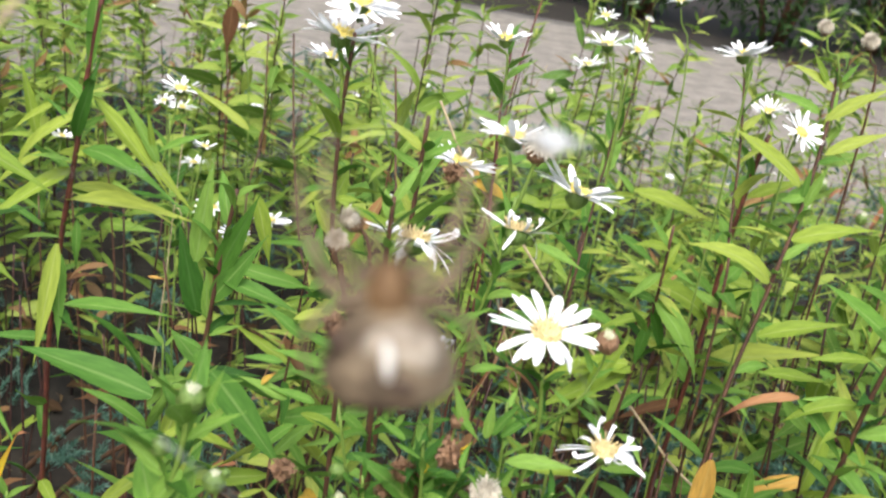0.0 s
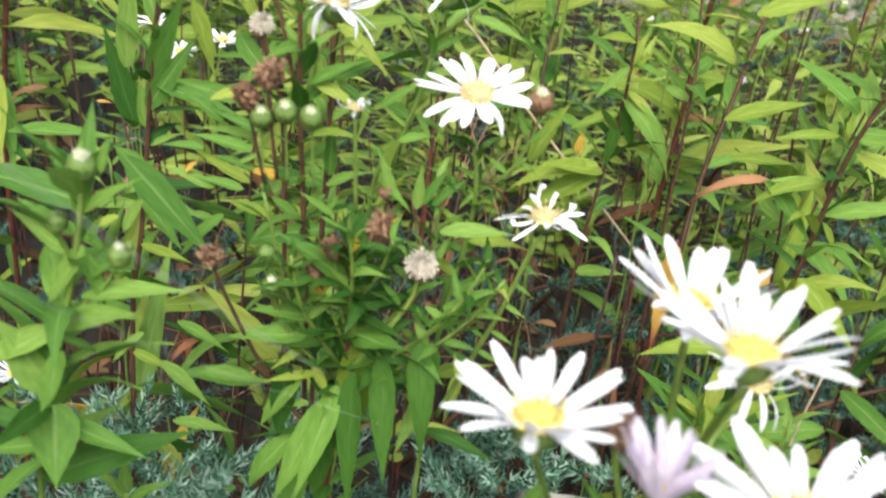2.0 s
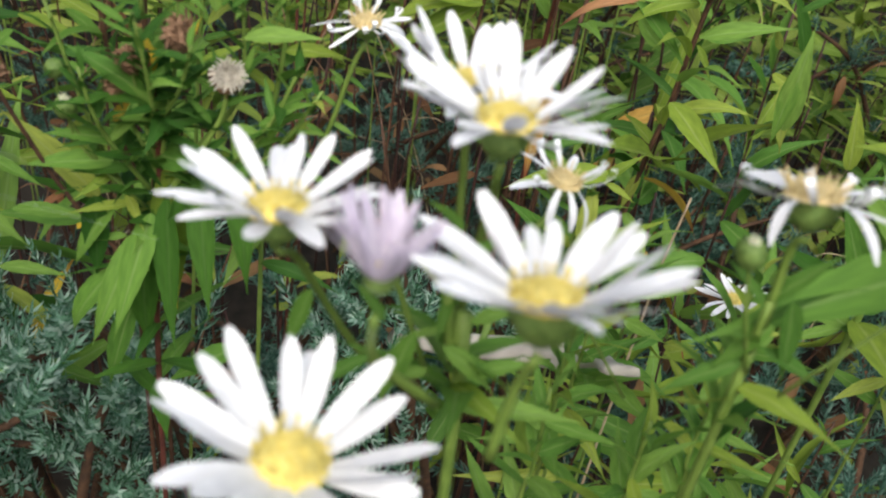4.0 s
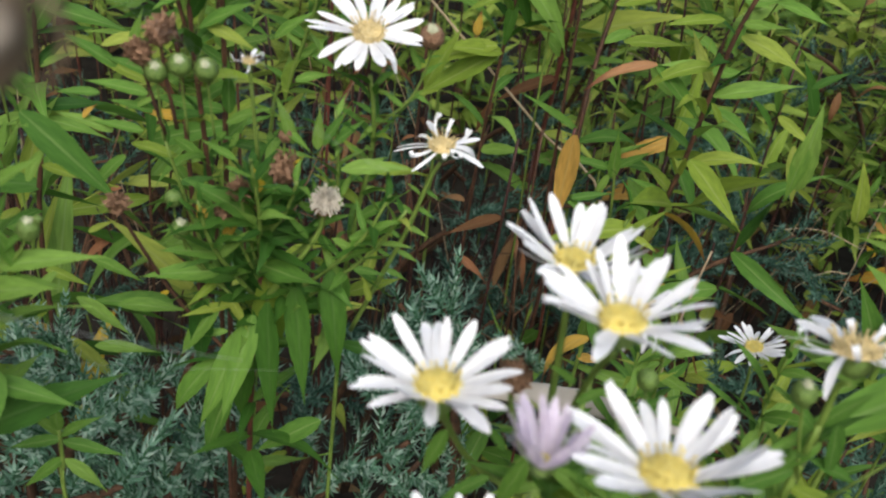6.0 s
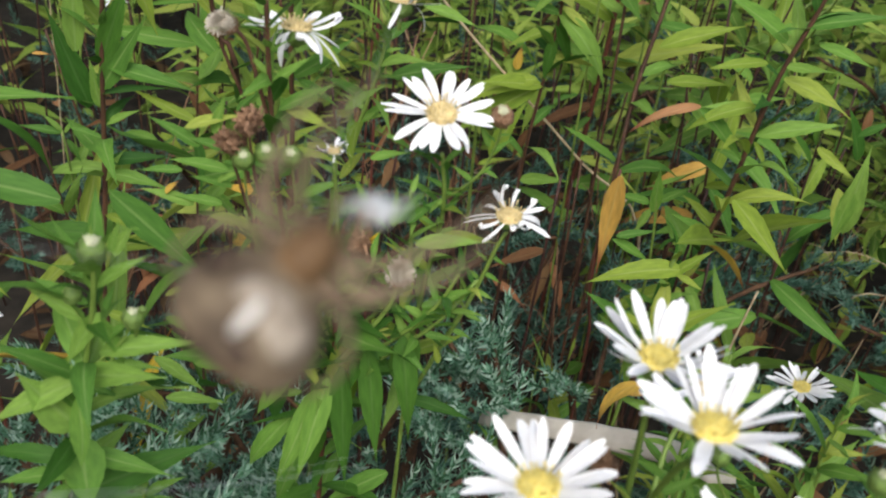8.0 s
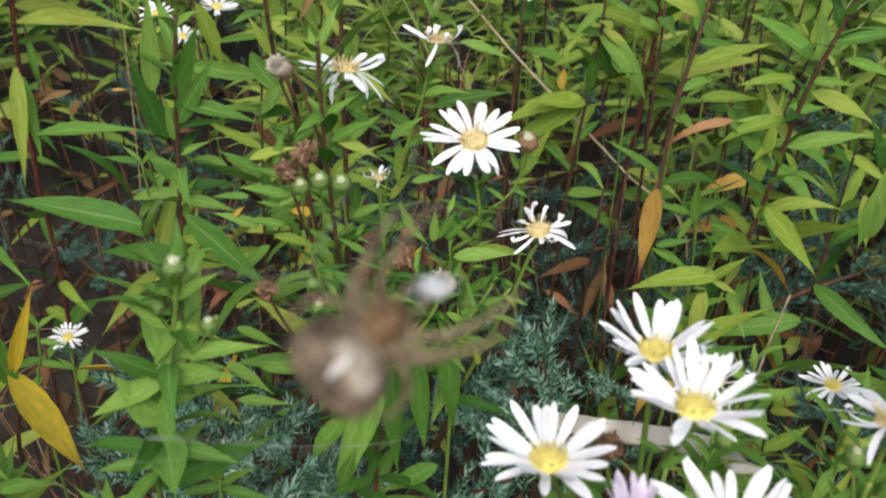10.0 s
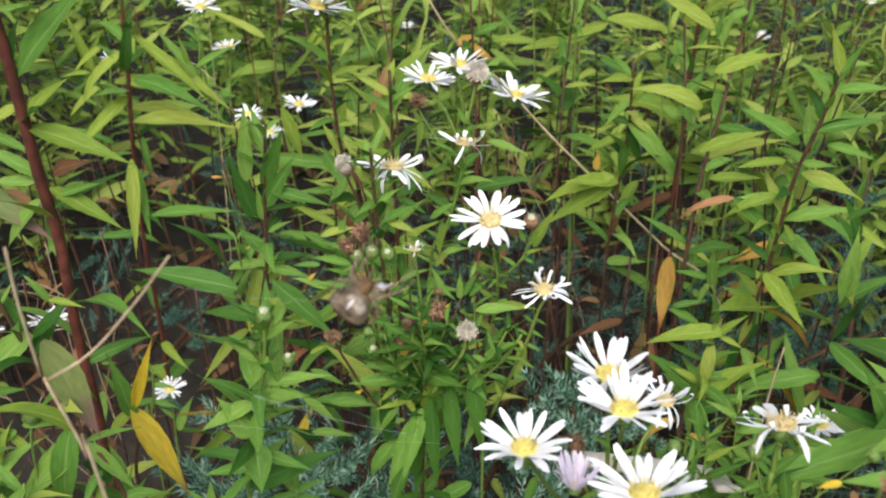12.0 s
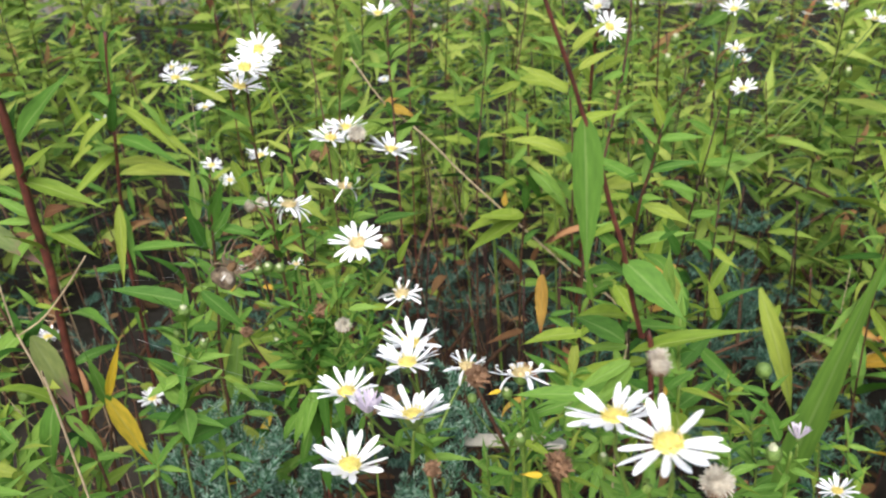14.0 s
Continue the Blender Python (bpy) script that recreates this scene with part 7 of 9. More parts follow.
flower(plant, (0.1478, 0.8939, 0.557), (-0.21, -0.03, 0.98), 0.0279, petals=16, seed=41)
stem(plant, [(-0.1318, 0.9668, -0.02), (-0.1438, 0.9768, 0.2426), (-0.1518, 0.9768, 0.4411), (-0.1617, 0.9768, 0.5046), (-0.1628, 0.977, 0.5161)], 0.0011, 0.0008, STEM_GREEN, "side_stem")
flower(plant, (-0.1631, 0.9768, 0.5212), (-0.07, -0.05, 1), 0.0230, petals=14, seed=42)
stem(plant, [(0.1460, 0.6729, -0.02), (0.1340, 0.6829, 0.2885), (0.126, 0.6829, 0.5246), (0.1163, 0.6829, 0.5598), (0.1132, 0.6836, 0.5698)], 0.0008, 0.0006, STEM_GREEN, "side_stem")
bud(plant, (0.113, 0.6829, 0.5707), (-0.16, -0.62, 0.77), 0.0056, white=1.2)

plant = thing("aster_plant", (0.2398, 0.55, 0), "tall aster with a flat white flower near the path", "aster", "asters")
stem(plant, [(0.2398, 0.55, -0.02), (0.231, 0.5737, 0.2307), (0.2263, 0.5974, 0.4813), (0.2244, 0.614, 0.5233), (0.2212, 0.6329, 0.5712), (0.2161, 0.648, 0.6096)], 0.0014, 0.001, STEM_BROWN)
leafy(plant, [(0.2263, 0.5974, 0.4813), (0.2244, 0.614, 0.5233), (0.2212, 0.6329, 0.5712), (0.2161, 0.648, 0.6096)], 22, 0.025, 0.05, 23)
stem(plant, [(0.2282, 0.5901, -0.02), (0.2162, 0.6001, 0.3313), (0.2082, 0.6001, 0.6024), (0.2056, 0.6001, 0.614), (0.2031, 0.6001, 0.6198)], 0.0011, 0.0008, STEM_GREEN, "side_stem")
flower(plant, (0.2018, 0.6001, 0.6257), (-0.22, -0, 0.98), 0.0279, petals=26, seed=43, lift=18)
stem(plant, [(0.2852, 0.6822, -0.02), (0.2732, 0.6922, 0.2954), (0.2652, 0.6922, 0.5371), (0.2537, 0.6922, 0.5686), (0.2482, 0.6931, 0.5778)], 0.0011, 0.0008, STEM_GREEN, "side_stem")
flower(plant, (0.2475, 0.6922, 0.5827), (-0.13, -0.18, 0.97), 0.0230, petals=20, seed=44, lift=22)
stem(plant, [(0.2710, 0.6291, -0.02), (0.2590, 0.6391, 0.3032), (0.251, 0.6391, 0.5512), (0.252, 0.6391, 0.5753), (0.2518, 0.6422, 0.5797)], 0.0011, 0.0008, STEM_GREEN, "side_stem")
flower(plant, (0.2537, 0.6391, 0.584), (0.33, -0.54, 0.77), 0.0256, petals=22, seed=45, lift=12)
stem(plant, [(0.2936, 0.6518, -0.02), (0.2816, 0.6618, 0.3267), (0.2736, 0.6618, 0.594), (0.2613, 0.6618, 0.6283), (0.2572, 0.6628, 0.6395)], 0.0011, 0.0008, STEM_GREEN, "side_stem")
seed_head(plant, (0.2565, 0.6618, 0.641), (-0.37, -0.49, 0.79), 0.0090, pale=True)
stem(plant, [(0.3142, 0.6513, -0.02), (0.3022, 0.6613, 0.3251), (0.2942, 0.6613, 0.5911), (0.2861, 0.6613, 0.6264), (0.284, 0.6624, 0.6357)], 0.0011, 0.0008, STEM_BROWN, "side_stem")
seed_head(plant, (0.2831, 0.6613, 0.6375), (-0.4, -0.47, 0.79), 0.0102, pale=True)
stem(plant, [(0.2435, 0.8579, -0.02), (0.2315, 0.8679, 0.3077), (0.2235, 0.8679, 0.5595), (0.2099, 0.8679, 0.6064), (0.2069, 0.8682, 0.6166)], 0.0011, 0.0008, STEM_GREEN, "side_stem")
flower(plant, (0.2054, 0.8679, 0.6222), (-0.25, -0.05, 0.97), 0.0262, petals=18, seed=46)
stem(plant, [(0.1850, 0.7967, -0.02), (0.1730, 0.8067, 0.2969), (0.165, 0.8067, 0.5398), (0.1501, 0.8067, 0.5963), (0.1459, 0.8079, 0.6043)], 0.0011, 0.0008, STEM_GREEN, "side_stem")
flower(plant, (0.1461, 0.8067, 0.6087), (0.05, -0.27, 0.96), 0.0203, petals=12, ragged=0.5, seed=47)

plant = thing("aster_plant", (0.214, 0.531, 0), "tall aster with long lime leaves beside the path", "aster", "asters")
stem(plant, [(0.214, 0.531, -0.02), (0.2275, 0.5502, 0.1815), (0.2347, 0.5695, 0.3829), (0.2415, 0.5921, 0.4395), (0.2513, 0.609, 0.4811), (0.2601, 0.6245, 0.5194), (0.2659, 0.636, 0.5481), (0.2705, 0.6512, 0.5858), (0.2713, 0.6647, 0.6198)], 0.0022, 0.0014, STEM_BROWN)
leafy(plant, [(0.2347, 0.5695, 0.3829), (0.2415, 0.5921, 0.4395), (0.2513, 0.609, 0.4811), (0.2601, 0.6245, 0.5194), (0.2659, 0.636, 0.5481), (0.2705, 0.6512, 0.5858), (0.2713, 0.6647, 0.6198)], 18, 0.025, 0.05, 24)
leaf(plant, (0.2192, 0.5, 0.6181), (0.2427, 0.5, 0.637), 0.0045, LIME, 1, 40)
leaf(plant, (0.2172, 0.5, 0.5886), (0.1822, 0.5, 0.6087), 0.0061, LIME, 2, -46)
leaf(plant, (0.2198, 0.5, 0.5839), (0.2204, 0.5, 0.5982), 0.0022, GREEN, 0, -21)
leaf(plant, (0.2221, 0.5, 0.5804), (0.2269, 0.5, 0.6008), 0.0031, GREEN, 0, 57)
leaf(plant, (0.2235, 0.5, 0.6039), (0.2488, 0.5, 0.6187), 0.0044, LIME, 1, 38)
leaf(plant, (0.2207, 0.5, 0.5641), (0.2571, 0.5, 0.5754), 0.0057, LIME, 2, 34)
leaf(plant, (0.2159, 0.5, 0.6212), (0.1928, 0.5, 0.6267), 0.0036, GREEN, 1, -42)
leaf(plant, (0.221, 0.5, 0.6354), (0.2262, 0.5, 0.6447), 0.0016, GREEN, 0, 49)
leaf(plant, (0.2157, 0.5, 0.6333), (0.2061, 0.5, 0.6458), 0.0024, LIME, 0, -64)
leaf(plant, (0.2192, 0.5, 0.5157), (0.2567, 0.5, 0.5294), 0.0060, LIME, 1, 32)
leaf(plant, (0.2269, 0.5, 0.4979), (0.2584, 0.5, 0.4987), 0.0047, LIME, 1, 31)
leaf(plant, (0.2168, 0.5, 0.5425), (0.1731, 0.5, 0.5532), 0.0068, LIME, 5, -37)
leaf(plant, (0.2187, 0.5, 0.6314), (0.1974, 0.5, 0.6395), 0.0034, LIME, 1, -45)

plant = thing("aster_plant", (0.37, 0.72, 0), "aster with small white flowers and pale buds among tall leaves", "aster", "asters")
stem(plant, [(0.37, 0.72, -0.02), (0.372, 0.72, 0.2), (0.374, 0.74, 0.4), (0.378, 0.76, 0.505)], 0.0016, 0.001, STEM_BROWN)
leafy(plant, [(0.374, 0.74, 0.4), (0.376, 0.75, 0.45), (0.378, 0.76, 0.505)], 22, 0.025, 0.05, 71)
for k, (foot, at, size) in enumerate((
        ((0.371, 0.725, 0.36), (0.35, 0.584, 0.554), 0.021), ((0.377, 0.757, 0.49), (0.378, 0.761, 0.519), 0.019), ((0.377, 0.757, 0.48), (0.388, 0.768, 0.506), 0.015),
        ((0.375, 0.745, 0.43), (0.381, 0.8, 0.543), 0.027), ((0.374, 0.74, 0.41), (0.473, 0.8, 0.545), 0.022), ((0.373, 0.735, 0.39), (0.51, 0.8, 0.531), 0.024))):
    stem(plant, [foot, Vector(foot).lerp(Vector(at), 0.5) + Vector((0, 0, -0.012)), Vector(at) - Vector((0, 0, 0.004))], 0.0011, 0.0008, STEM_GREEN, "side_stem")
    flower(plant, at, ((k % 3 - 1) * 0.2, -0.12, 1), size, petals=16 + k, seed=80 + k, lift=18, ragged=0.15)
for foot, at in (((0.374, 0.74, 0.42), (0.329, 0.8, 0.515)), ((0.375, 0.745, 0.43), (0.365, 0.8, 0.496)), ((0.374, 0.74, 0.4), (0.494, 0.8, 0.479)), ((0.374, 0.74, 0.41), (0.49, 0.8, 0.515)), ((0.374, 0.74, 0.41), (0.323, 0.8, 0.495))):
    stem(plant, [foot, Vector(foot).lerp(Vector(at), 0.5) + Vector((0, 0, -0.01)), Vector(at) - Vector((0, 0, 0.002))], 0.0009, 0.0006, STEM_GREEN, "side_stem")
    bud(plant, at, (0.1, -0.2, 1), 0.0065, white=1.2)

plant = thing("aster_plant", (0.1468, 0.7919, 0), "aster with thin reddish stalks at the back", "aster", "asters")
stem(plant, [(0.1468, 0.7919, -0.02), (0.1589, 0.8119, 0.1897), (0.1654, 0.832, 0.3994), (0.1791, 0.8612, 0.472), (0.1871, 0.8829, 0.526), (0.1917, 0.9113, 0.5971)], 0.0014, 0.001, STEM_BROWN)
stem(plant, [(0.0741, 0.6247, -0.02), (0.083, 0.6495, 0.2385), (0.0878, 0.6743, 0.4969), (0.0864, 0.6877, 0.5308), (0.0902, 0.7056, 0.5757), (0.0975, 0.7239, 0.6212)], 0.0012, 0.0009, STEM_RED, "side_stem")
stem(plant, [(0.0092, 0.6722, -0.02), (-0.0128, 0.6904, 0.1781), (-0.0247, 0.7087, 0.3761), (-0.0404, 0.727, 0.4236), (-0.0579, 0.7527, 0.49), (-0.0721, 0.7803, 0.5608)], 0.0013, 0.001, STEM_BROWN, "side_stem")
stem(plant, [(-0.096, 0.7782, -0.02), (-0.1017, 0.797, 0.1809), (-0.1047, 0.8158, 0.3818), (-0.1079, 0.8312, 0.4209), (-0.105, 0.8489, 0.4653), (-0.115, 0.8776, 0.5385)], 0.0012, 0.0009, STEM_BROWN, "side_stem")
stem(plant, [(0.0703, 0.4983, -0.02), (0.0511, 0.5232, 0.2441), (0.0408, 0.548, 0.5083), (0.0367, 0.5618, 0.5434), (0.0271, 0.5805, 0.5913)], 0.0012, 0.0009, STEM_BROWN, "side_stem")

plant = thing("aster_plant", (-0.1559, 0.9494, 0), "withered dark brown aster stalk with hanging dead leaves", "aster", "asters")
stem(plant, [(-0.1559, 0.9494, -0.02), (-0.1694, 0.97, 0.2009), (-0.1767, 0.9907, 0.4218), (-0.1878, 1.014, 0.4826), (-0.1926, 1.035, 0.5341)], 0.0014, 0.001, STEM_RED)
leaf(plant, (-0.1675, 0.95, 0.5434), (-0.1702, 0.95, 0.4997), 0.0110, BROWN, 1, -105)
leaf(plant, (-0.1664, 0.95, 0.5486), (-0.152, 0.95, 0.5311), 0.0057, BROWN, 3, 64)
leaf(plant, (-0.1679, 0.95, 0.4975), (-0.1661, 0.95, 0.4609), 0.0072, BROWN, 1, 72)

plant = thing("aster_plant", (-0.126, 0.7705, 0), "leafy aster with small white flowers among long leaves", "aster", "asters")
stem(plant, [(-0.126, 0.7705, -0.02), (-0.1461, 0.788, 0.1701), (-0.157, 0.8055, 0.3601), (-0.1718, 0.8249, 0.4105), (-0.1829, 0.8465, 0.4658)], 0.0014, 0.001, STEM_GREEN)
leafy(plant, [(-0.157, 0.8055, 0.3601), (-0.1718, 0.8249, 0.4105), (-0.1829, 0.8465, 0.4658)], 22, 0.03, 0.06, 25)
stem(plant, [(-0.1657, 0.8398, -0.02), (-0.1777, 0.8498, 0.2528), (-0.1857, 0.8498, 0.4597), (-0.1875, 0.8509, 0.4708)], 0.0011, 0.0008, STEM_GREEN, "side_stem")
flower(plant, (-0.1885, 0.8498, 0.4746), (-0.23, -0.26, 0.94), 0.0186, petals=14, seed=48, ragged=0.3)
stem(plant, [(-0.1607, 0.8392, -0.02), (-0.1727, 0.8492, 0.2345), (-0.1807, 0.8492, 0.4264), (-0.1748, 0.8492, 0.4571), (-0.1739, 0.8492, 0.4668)], 0.0011, 0.0008, STEM_GREEN, "side_stem")
flower(plant, (-0.1738, 0.8492, 0.4717), (0.04, 0, 1), 0.0223, petals=18, seed=49)
stem(plant, [(-0.1779, 0.8806, 0.3428), (-0.1712, 0.8806, 0.3983), (-0.1709, 0.8807, 0.4106)], 0.0011, 0.0008, STEM_GREEN, "side_stem")
flower(plant, (-0.1708, 0.8806, 0.4152), (0.04, -0.02, 1), 0.0208, petals=18, seed=50)
leaf(plant, (-0.1419, 0.62, 0.5232), (-0.0844, 0.62, 0.4742), 0.0058, LIME, 1, 36)
leaf(plant, (-0.1089, 0.62, 0.5087), (-0.0746, 0.62, 0.5272), 0.0032, GREEN, 1, 42)
leaf(plant, (-0.1124, 0.62, 0.5097), (-0.117, 0.62, 0.5346), 0.0021, LIME, 1, -58)
leaf(plant, (-0.1086, 0.62, 0.5017), (-0.1341, 0.62, 0.5415), 0.0039, GREEN, 1, -42)
leaf(plant, (-0.1614, 0.62, 0.4773), (-0.096, 0.62, 0.4645), 0.0055, LIME, 3, 32)
leaf(plant, (-0.1687, 0.62, 0.4973), (-0.1188, 0.62, 0.4998), 0.0037, LIME, 2, 34)
leaf(plant, (-0.1739, 0.62, 0.4981), (-0.2089, 0.62, 0.4681), 0.0038, LIME, 2, -49)
leaf(plant, (-0.1787, 0.62, 0.4481), (-0.2125, 0.62, 0.4619), 0.0030, GREEN, 2, -30)
leaf(plant, (-0.1826, 0.62, 0.5052), (-0.1929, 0.62, 0.5507), 0.0039, LIME, 1, -51)
leaf(plant, (-0.1809, 0.62, 0.5159), (-0.1676, 0.62, 0.5387), 0.0022, LIME, 1, 72)
leaf(plant, (-0.1843, 0.62, 0.5049), (-0.2085, 0.62, 0.5003), 0.0020, LIME, 1, -35)
leaf(plant, (-0.0774, 0.62, 0.5419), (-0.0981, 0.62, 0.5547), 0.0020, LIME, 1, -37)
leaf(plant, (-0.0566, 0.62, 0.5323), (-0.0947, 0.62, 0.552), 0.0030, LIME, 1, -37)
leaf(plant, (-0.029, 0.62, 0.5239), (-0.0087, 0.62, 0.5497), 0.0027, LIME, 1, 56)
leaf(plant, (-0.0288, 0.62, 0.5222), (0.0016, 0.62, 0.5466), 0.0032, LIME, 2, 47)
leaf(plant, (-0.022, 0.62, 0.4901), (-0.0026, 0.62, 0.5133), 0.0025, LIME, 1, 52)

plant = thing("dry_stalk", (0.2464, 0.4, 0), "thin dry straw bent over in the gap between asters", "stalk", "dry stalks")
stem(plant, [(0.2464, 0.4, -0.02), (0.2504, 0.4, 0.1873), (0.2525, 0.4, 0.3947), (0.2531, 0.4, 0.4278), (0.2552, 0.4, 0.4565)], 0.001, 0.0007, STRAW)

leaf(plant, (0.1905, 0.335, 0.4655), (0.176, 0.328, 0.4485), 0.0062, ORANGE, 5, 25)

# a weathered strip of wood lying on the juniper
wood_strip((0.1484, 0.4, 0.3713), (0.2046, 0.335, 0.4307), (0.2073, 0.29, 0.4703))

plant = thing("aster_plant", (-0.02328, 0.25, 0), "fresh green aster shoot with a star of young leaves", "aster", "asters")
stem(plant, [(-0.0233, 0.25, -0.02), (-0.0096, 0.25, 0.2205), (-0.0022, 0.25, 0.461), (0.0004, 0.25, 0.48), (0.0018, 0.25, 0.4914)], 0.0012, 0.0008, STEM_GREEN)
leaf(plant, (0.0014, 0.25, 0.489), (-0.0066, 0.25, 0.5028), 0.0024, GREEN, 0, -28)
leaf(plant, (0.0018, 0.25, 0.489), (0.0146, 0.25, 0.5036), 0.0029, GREEN, 2, 33)
leaf(plant, (0.0017, 0.25, 0.4905), (0.0037, 0.25, 0.5084), 0.0027, GREEN, 0, 98)
leaf(plant, (0.0016, 0.25, 0.4875), (-0.014, 0.25, 0.4832), 0.0024, GREEN, 2, -20)
leaf(plant, (0.0018, 0.25, 0.4867), (0.0185, 0.25, 0.4837), 0.0025, GREEN, 1, 19)
leaf(plant, (0.0018, 0.25, 0.489), (0.0102, 0.25, 0.4965), 0.0017, GREEN, 2, 28)
leaf(plant, (0.0014, 0.25, 0.489), (-0.0041, 0.25, 0.4927), 0.0010, GREEN, 0, -20)
leaf(plant, (0.0011, 0.25, 0.483), (-0.0113, 0.25, 0.4715), 0.0025, GREEN, 0, -28)
leaf(plant, (0.0015, 0.25, 0.4831), (0.0089, 0.25, 0.4707), 0.0022, GREEN, 2, 27)

plant = thing("aster_plant", (0.01879, 0.27, 0), "fresh green aster shoot with broad young leaves over the juniper", "aster", "asters")
stem(plant, [(0.0188, 0.27, -0.02), (0.0244, 0.27, 0.2099), (0.0274, 0.27, 0.4398), (0.029, 0.27, 0.4666), (0.0297, 0.27, 0.4822)], 0.0012, 0.0008, STEM_GREEN)
leaf(plant, (0.0296, 0.27, 0.4806), (0.0205, 0.27, 0.4905), 0.0020, GREEN, 2, -26)
leaf(plant, (0.0299, 0.27, 0.4798), (0.0425, 0.27, 0.489), 0.0023, GREEN, 1, 26)
leaf(plant, (0.0297, 0.27, 0.4822), (0.0305, 0.27, 0.4984), 0.0024, GREEN, 2, 10)
leaf(plant, (0.0298, 0.27, 0.4785), (0.0143, 0.27, 0.4732), 0.0025, GREEN, 1, -22)
leaf(plant, (0.0301, 0.27, 0.4776), (0.0466, 0.27, 0.4722), 0.0026, GREEN, 0, 20)
leaf(plant, (0.0294, 0.27, 0.4698), (0.0165, 0.27, 0.456), 0.0028, GREEN, 0, -30)
leaf(plant, (0.0298, 0.27, 0.4698), (0.0399, 0.27, 0.4556), 0.0026, GREEN, 2, 28)

plant = thing("aster_plant", (-0.09364, 0.36, 0), "fresh green aster shoot low beside the yellow leaf", "aster", "asters")
stem(plant, [(-0.0936, 0.36, -0.02), (-0.0795, 0.36, 0.1924), (-0.0719, 0.36, 0.4048), (-0.0661, 0.36, 0.4424), (-0.063, 0.36, 0.4632)], 0.0012, 0.0008, STEM_GREEN)
leaf(plant, (-0.0633, 0.36, 0.4615), (-0.0686, 0.36, 0.4729), 0.0019, GREEN, 0, -35)
leaf(plant, (-0.0633, 0.36, 0.4605), (-0.053, 0.36, 0.4687), 0.0020, GREEN, 1, 34)
leaf(plant, (-0.0644, 0.36, 0.4564), (-0.0769, 0.36, 0.4523), 0.0020, GREEN, 0, -25)
leaf(plant, (-0.0645, 0.36, 0.453), (-0.0526, 0.36, 0.4502), 0.0018, GREEN, 2, 22)
leaf(plant, (-0.0661, 0.36, 0.4424), (-0.0821, 0.36, 0.4343), 0.0027, GREEN, 1, -27)
leaf(plant, (-0.0662, 0.36, 0.4406), (-0.0526, 0.36, 0.436), 0.0022, GREEN, 2, 22)
leaf(plant, (-0.0677, 0.36, 0.4315), (-0.0807, 0.36, 0.4159), 0.0030, GREEN, 0, -40)

plant = thing("aster_plant", (0.1868, 0.27, 0), "fresh green aster shoot with many small young leaves", "aster", "asters")
stem(plant, [(0.1868, 0.27, -0.02), (0.1855, 0.27, 0.2148), (0.1848, 0.27, 0.4496), (0.1832, 0.27, 0.4827), (0.184, 0.27, 0.5099)], 0.0011, 0.0006, STEM_GREEN)
leafy(plant, [(0.1848, 0.27, 0.4496), (0.1832, 0.27, 0.4827), (0.184, 0.27, 0.5099)], 22, 0.016, 0.03, 28, (GREEN, GREEN, GREEN, LIME))

plant = thing("aster_plant", (0.2047, 0.31, 0), "fresh green aster shoot with many small young leaves", "aster", "asters")
stem(plant, [(0.2047, 0.31, -0.02), (0.2019, 0.31, 0.2023), (0.2005, 0.31, 0.4246), (0.2008, 0.31, 0.4601), (0.1986, 0.31, 0.4892)], 0.0011, 0.0006, STEM_GREEN)
leafy(plant, [(0.2005, 0.31, 0.4246), (0.2008, 0.31, 0.4601), (0.1986, 0.31, 0.4892)], 22, 0.016, 0.03, 29, (GREEN, GREEN, GREEN, LIME))

plant = thing("aster_plant", (0.226, 0.33, 0), "fresh green aster shoot with many small young leaves", "aster", "asters")
stem(plant, [(0.226, 0.33, -0.02), (0.2216, 0.33, 0.2008), (0.2193, 0.33, 0.4216), (0.2177, 0.33, 0.4576), (0.2163, 0.33, 0.4872)], 0.0011, 0.0006, STEM_GREEN)
leafy(plant, [(0.2193, 0.33, 0.4216), (0.2177, 0.33, 0.4576), (0.2163, 0.33, 0.4872)], 22, 0.016, 0.03, 30, (GREEN, GREEN, GREEN, LIME))

plant = thing("aster_plant", (0.2414, 0.28, 0), "fresh green aster shoot with many small young leaves", "aster", "asters")
stem(plant, [(0.2414, 0.28, -0.02), (0.2351, 0.28, 0.2201), (0.2317, 0.28, 0.4602), (0.2287, 0.28, 0.4925), (0.2282, 0.28, 0.5192)], 0.0011, 0.0006, STEM_GREEN)
leafy(plant, [(0.2317, 0.28, 0.4602), (0.2287, 0.28, 0.4925), (0.2282, 0.28, 0.5192)], 22, 0.016, 0.03, 31, (GREEN, GREEN, GREEN, LIME))

plant = thing("aster_plant", (0.1721, 0.24, 0), "fresh green aster shoot with many small young leaves", "aster", "asters")
stem(plant, [(0.1721, 0.24, -0.02), (0.1723, 0.24, 0.2171), (0.1724, 0.24, 0.4542), (0.1736, 0.24, 0.4865), (0.1725, 0.24, 0.513)], 0.0011, 0.0006, STEM_GREEN)
leafy(plant, [(0.1724, 0.24, 0.4542), (0.1736, 0.24, 0.4865), (0.1725, 0.24, 0.513)], 22, 0.016, 0.03, 32, (GREEN, GREEN, GREEN, LIME))

plant = thing("aster_plant", (0.1958, 0.23, 0), "fresh green aster shoot with many small young leaves", "aster", "asters")
stem(plant, [(0.1958, 0.23, -0.02), (0.1937, 0.23, 0.2191), (0.1926, 0.23, 0.4582), (0.192, 0.23, 0.4899), (0.1915, 0.23, 0.516)], 0.0011, 0.0006, STEM_GREEN)
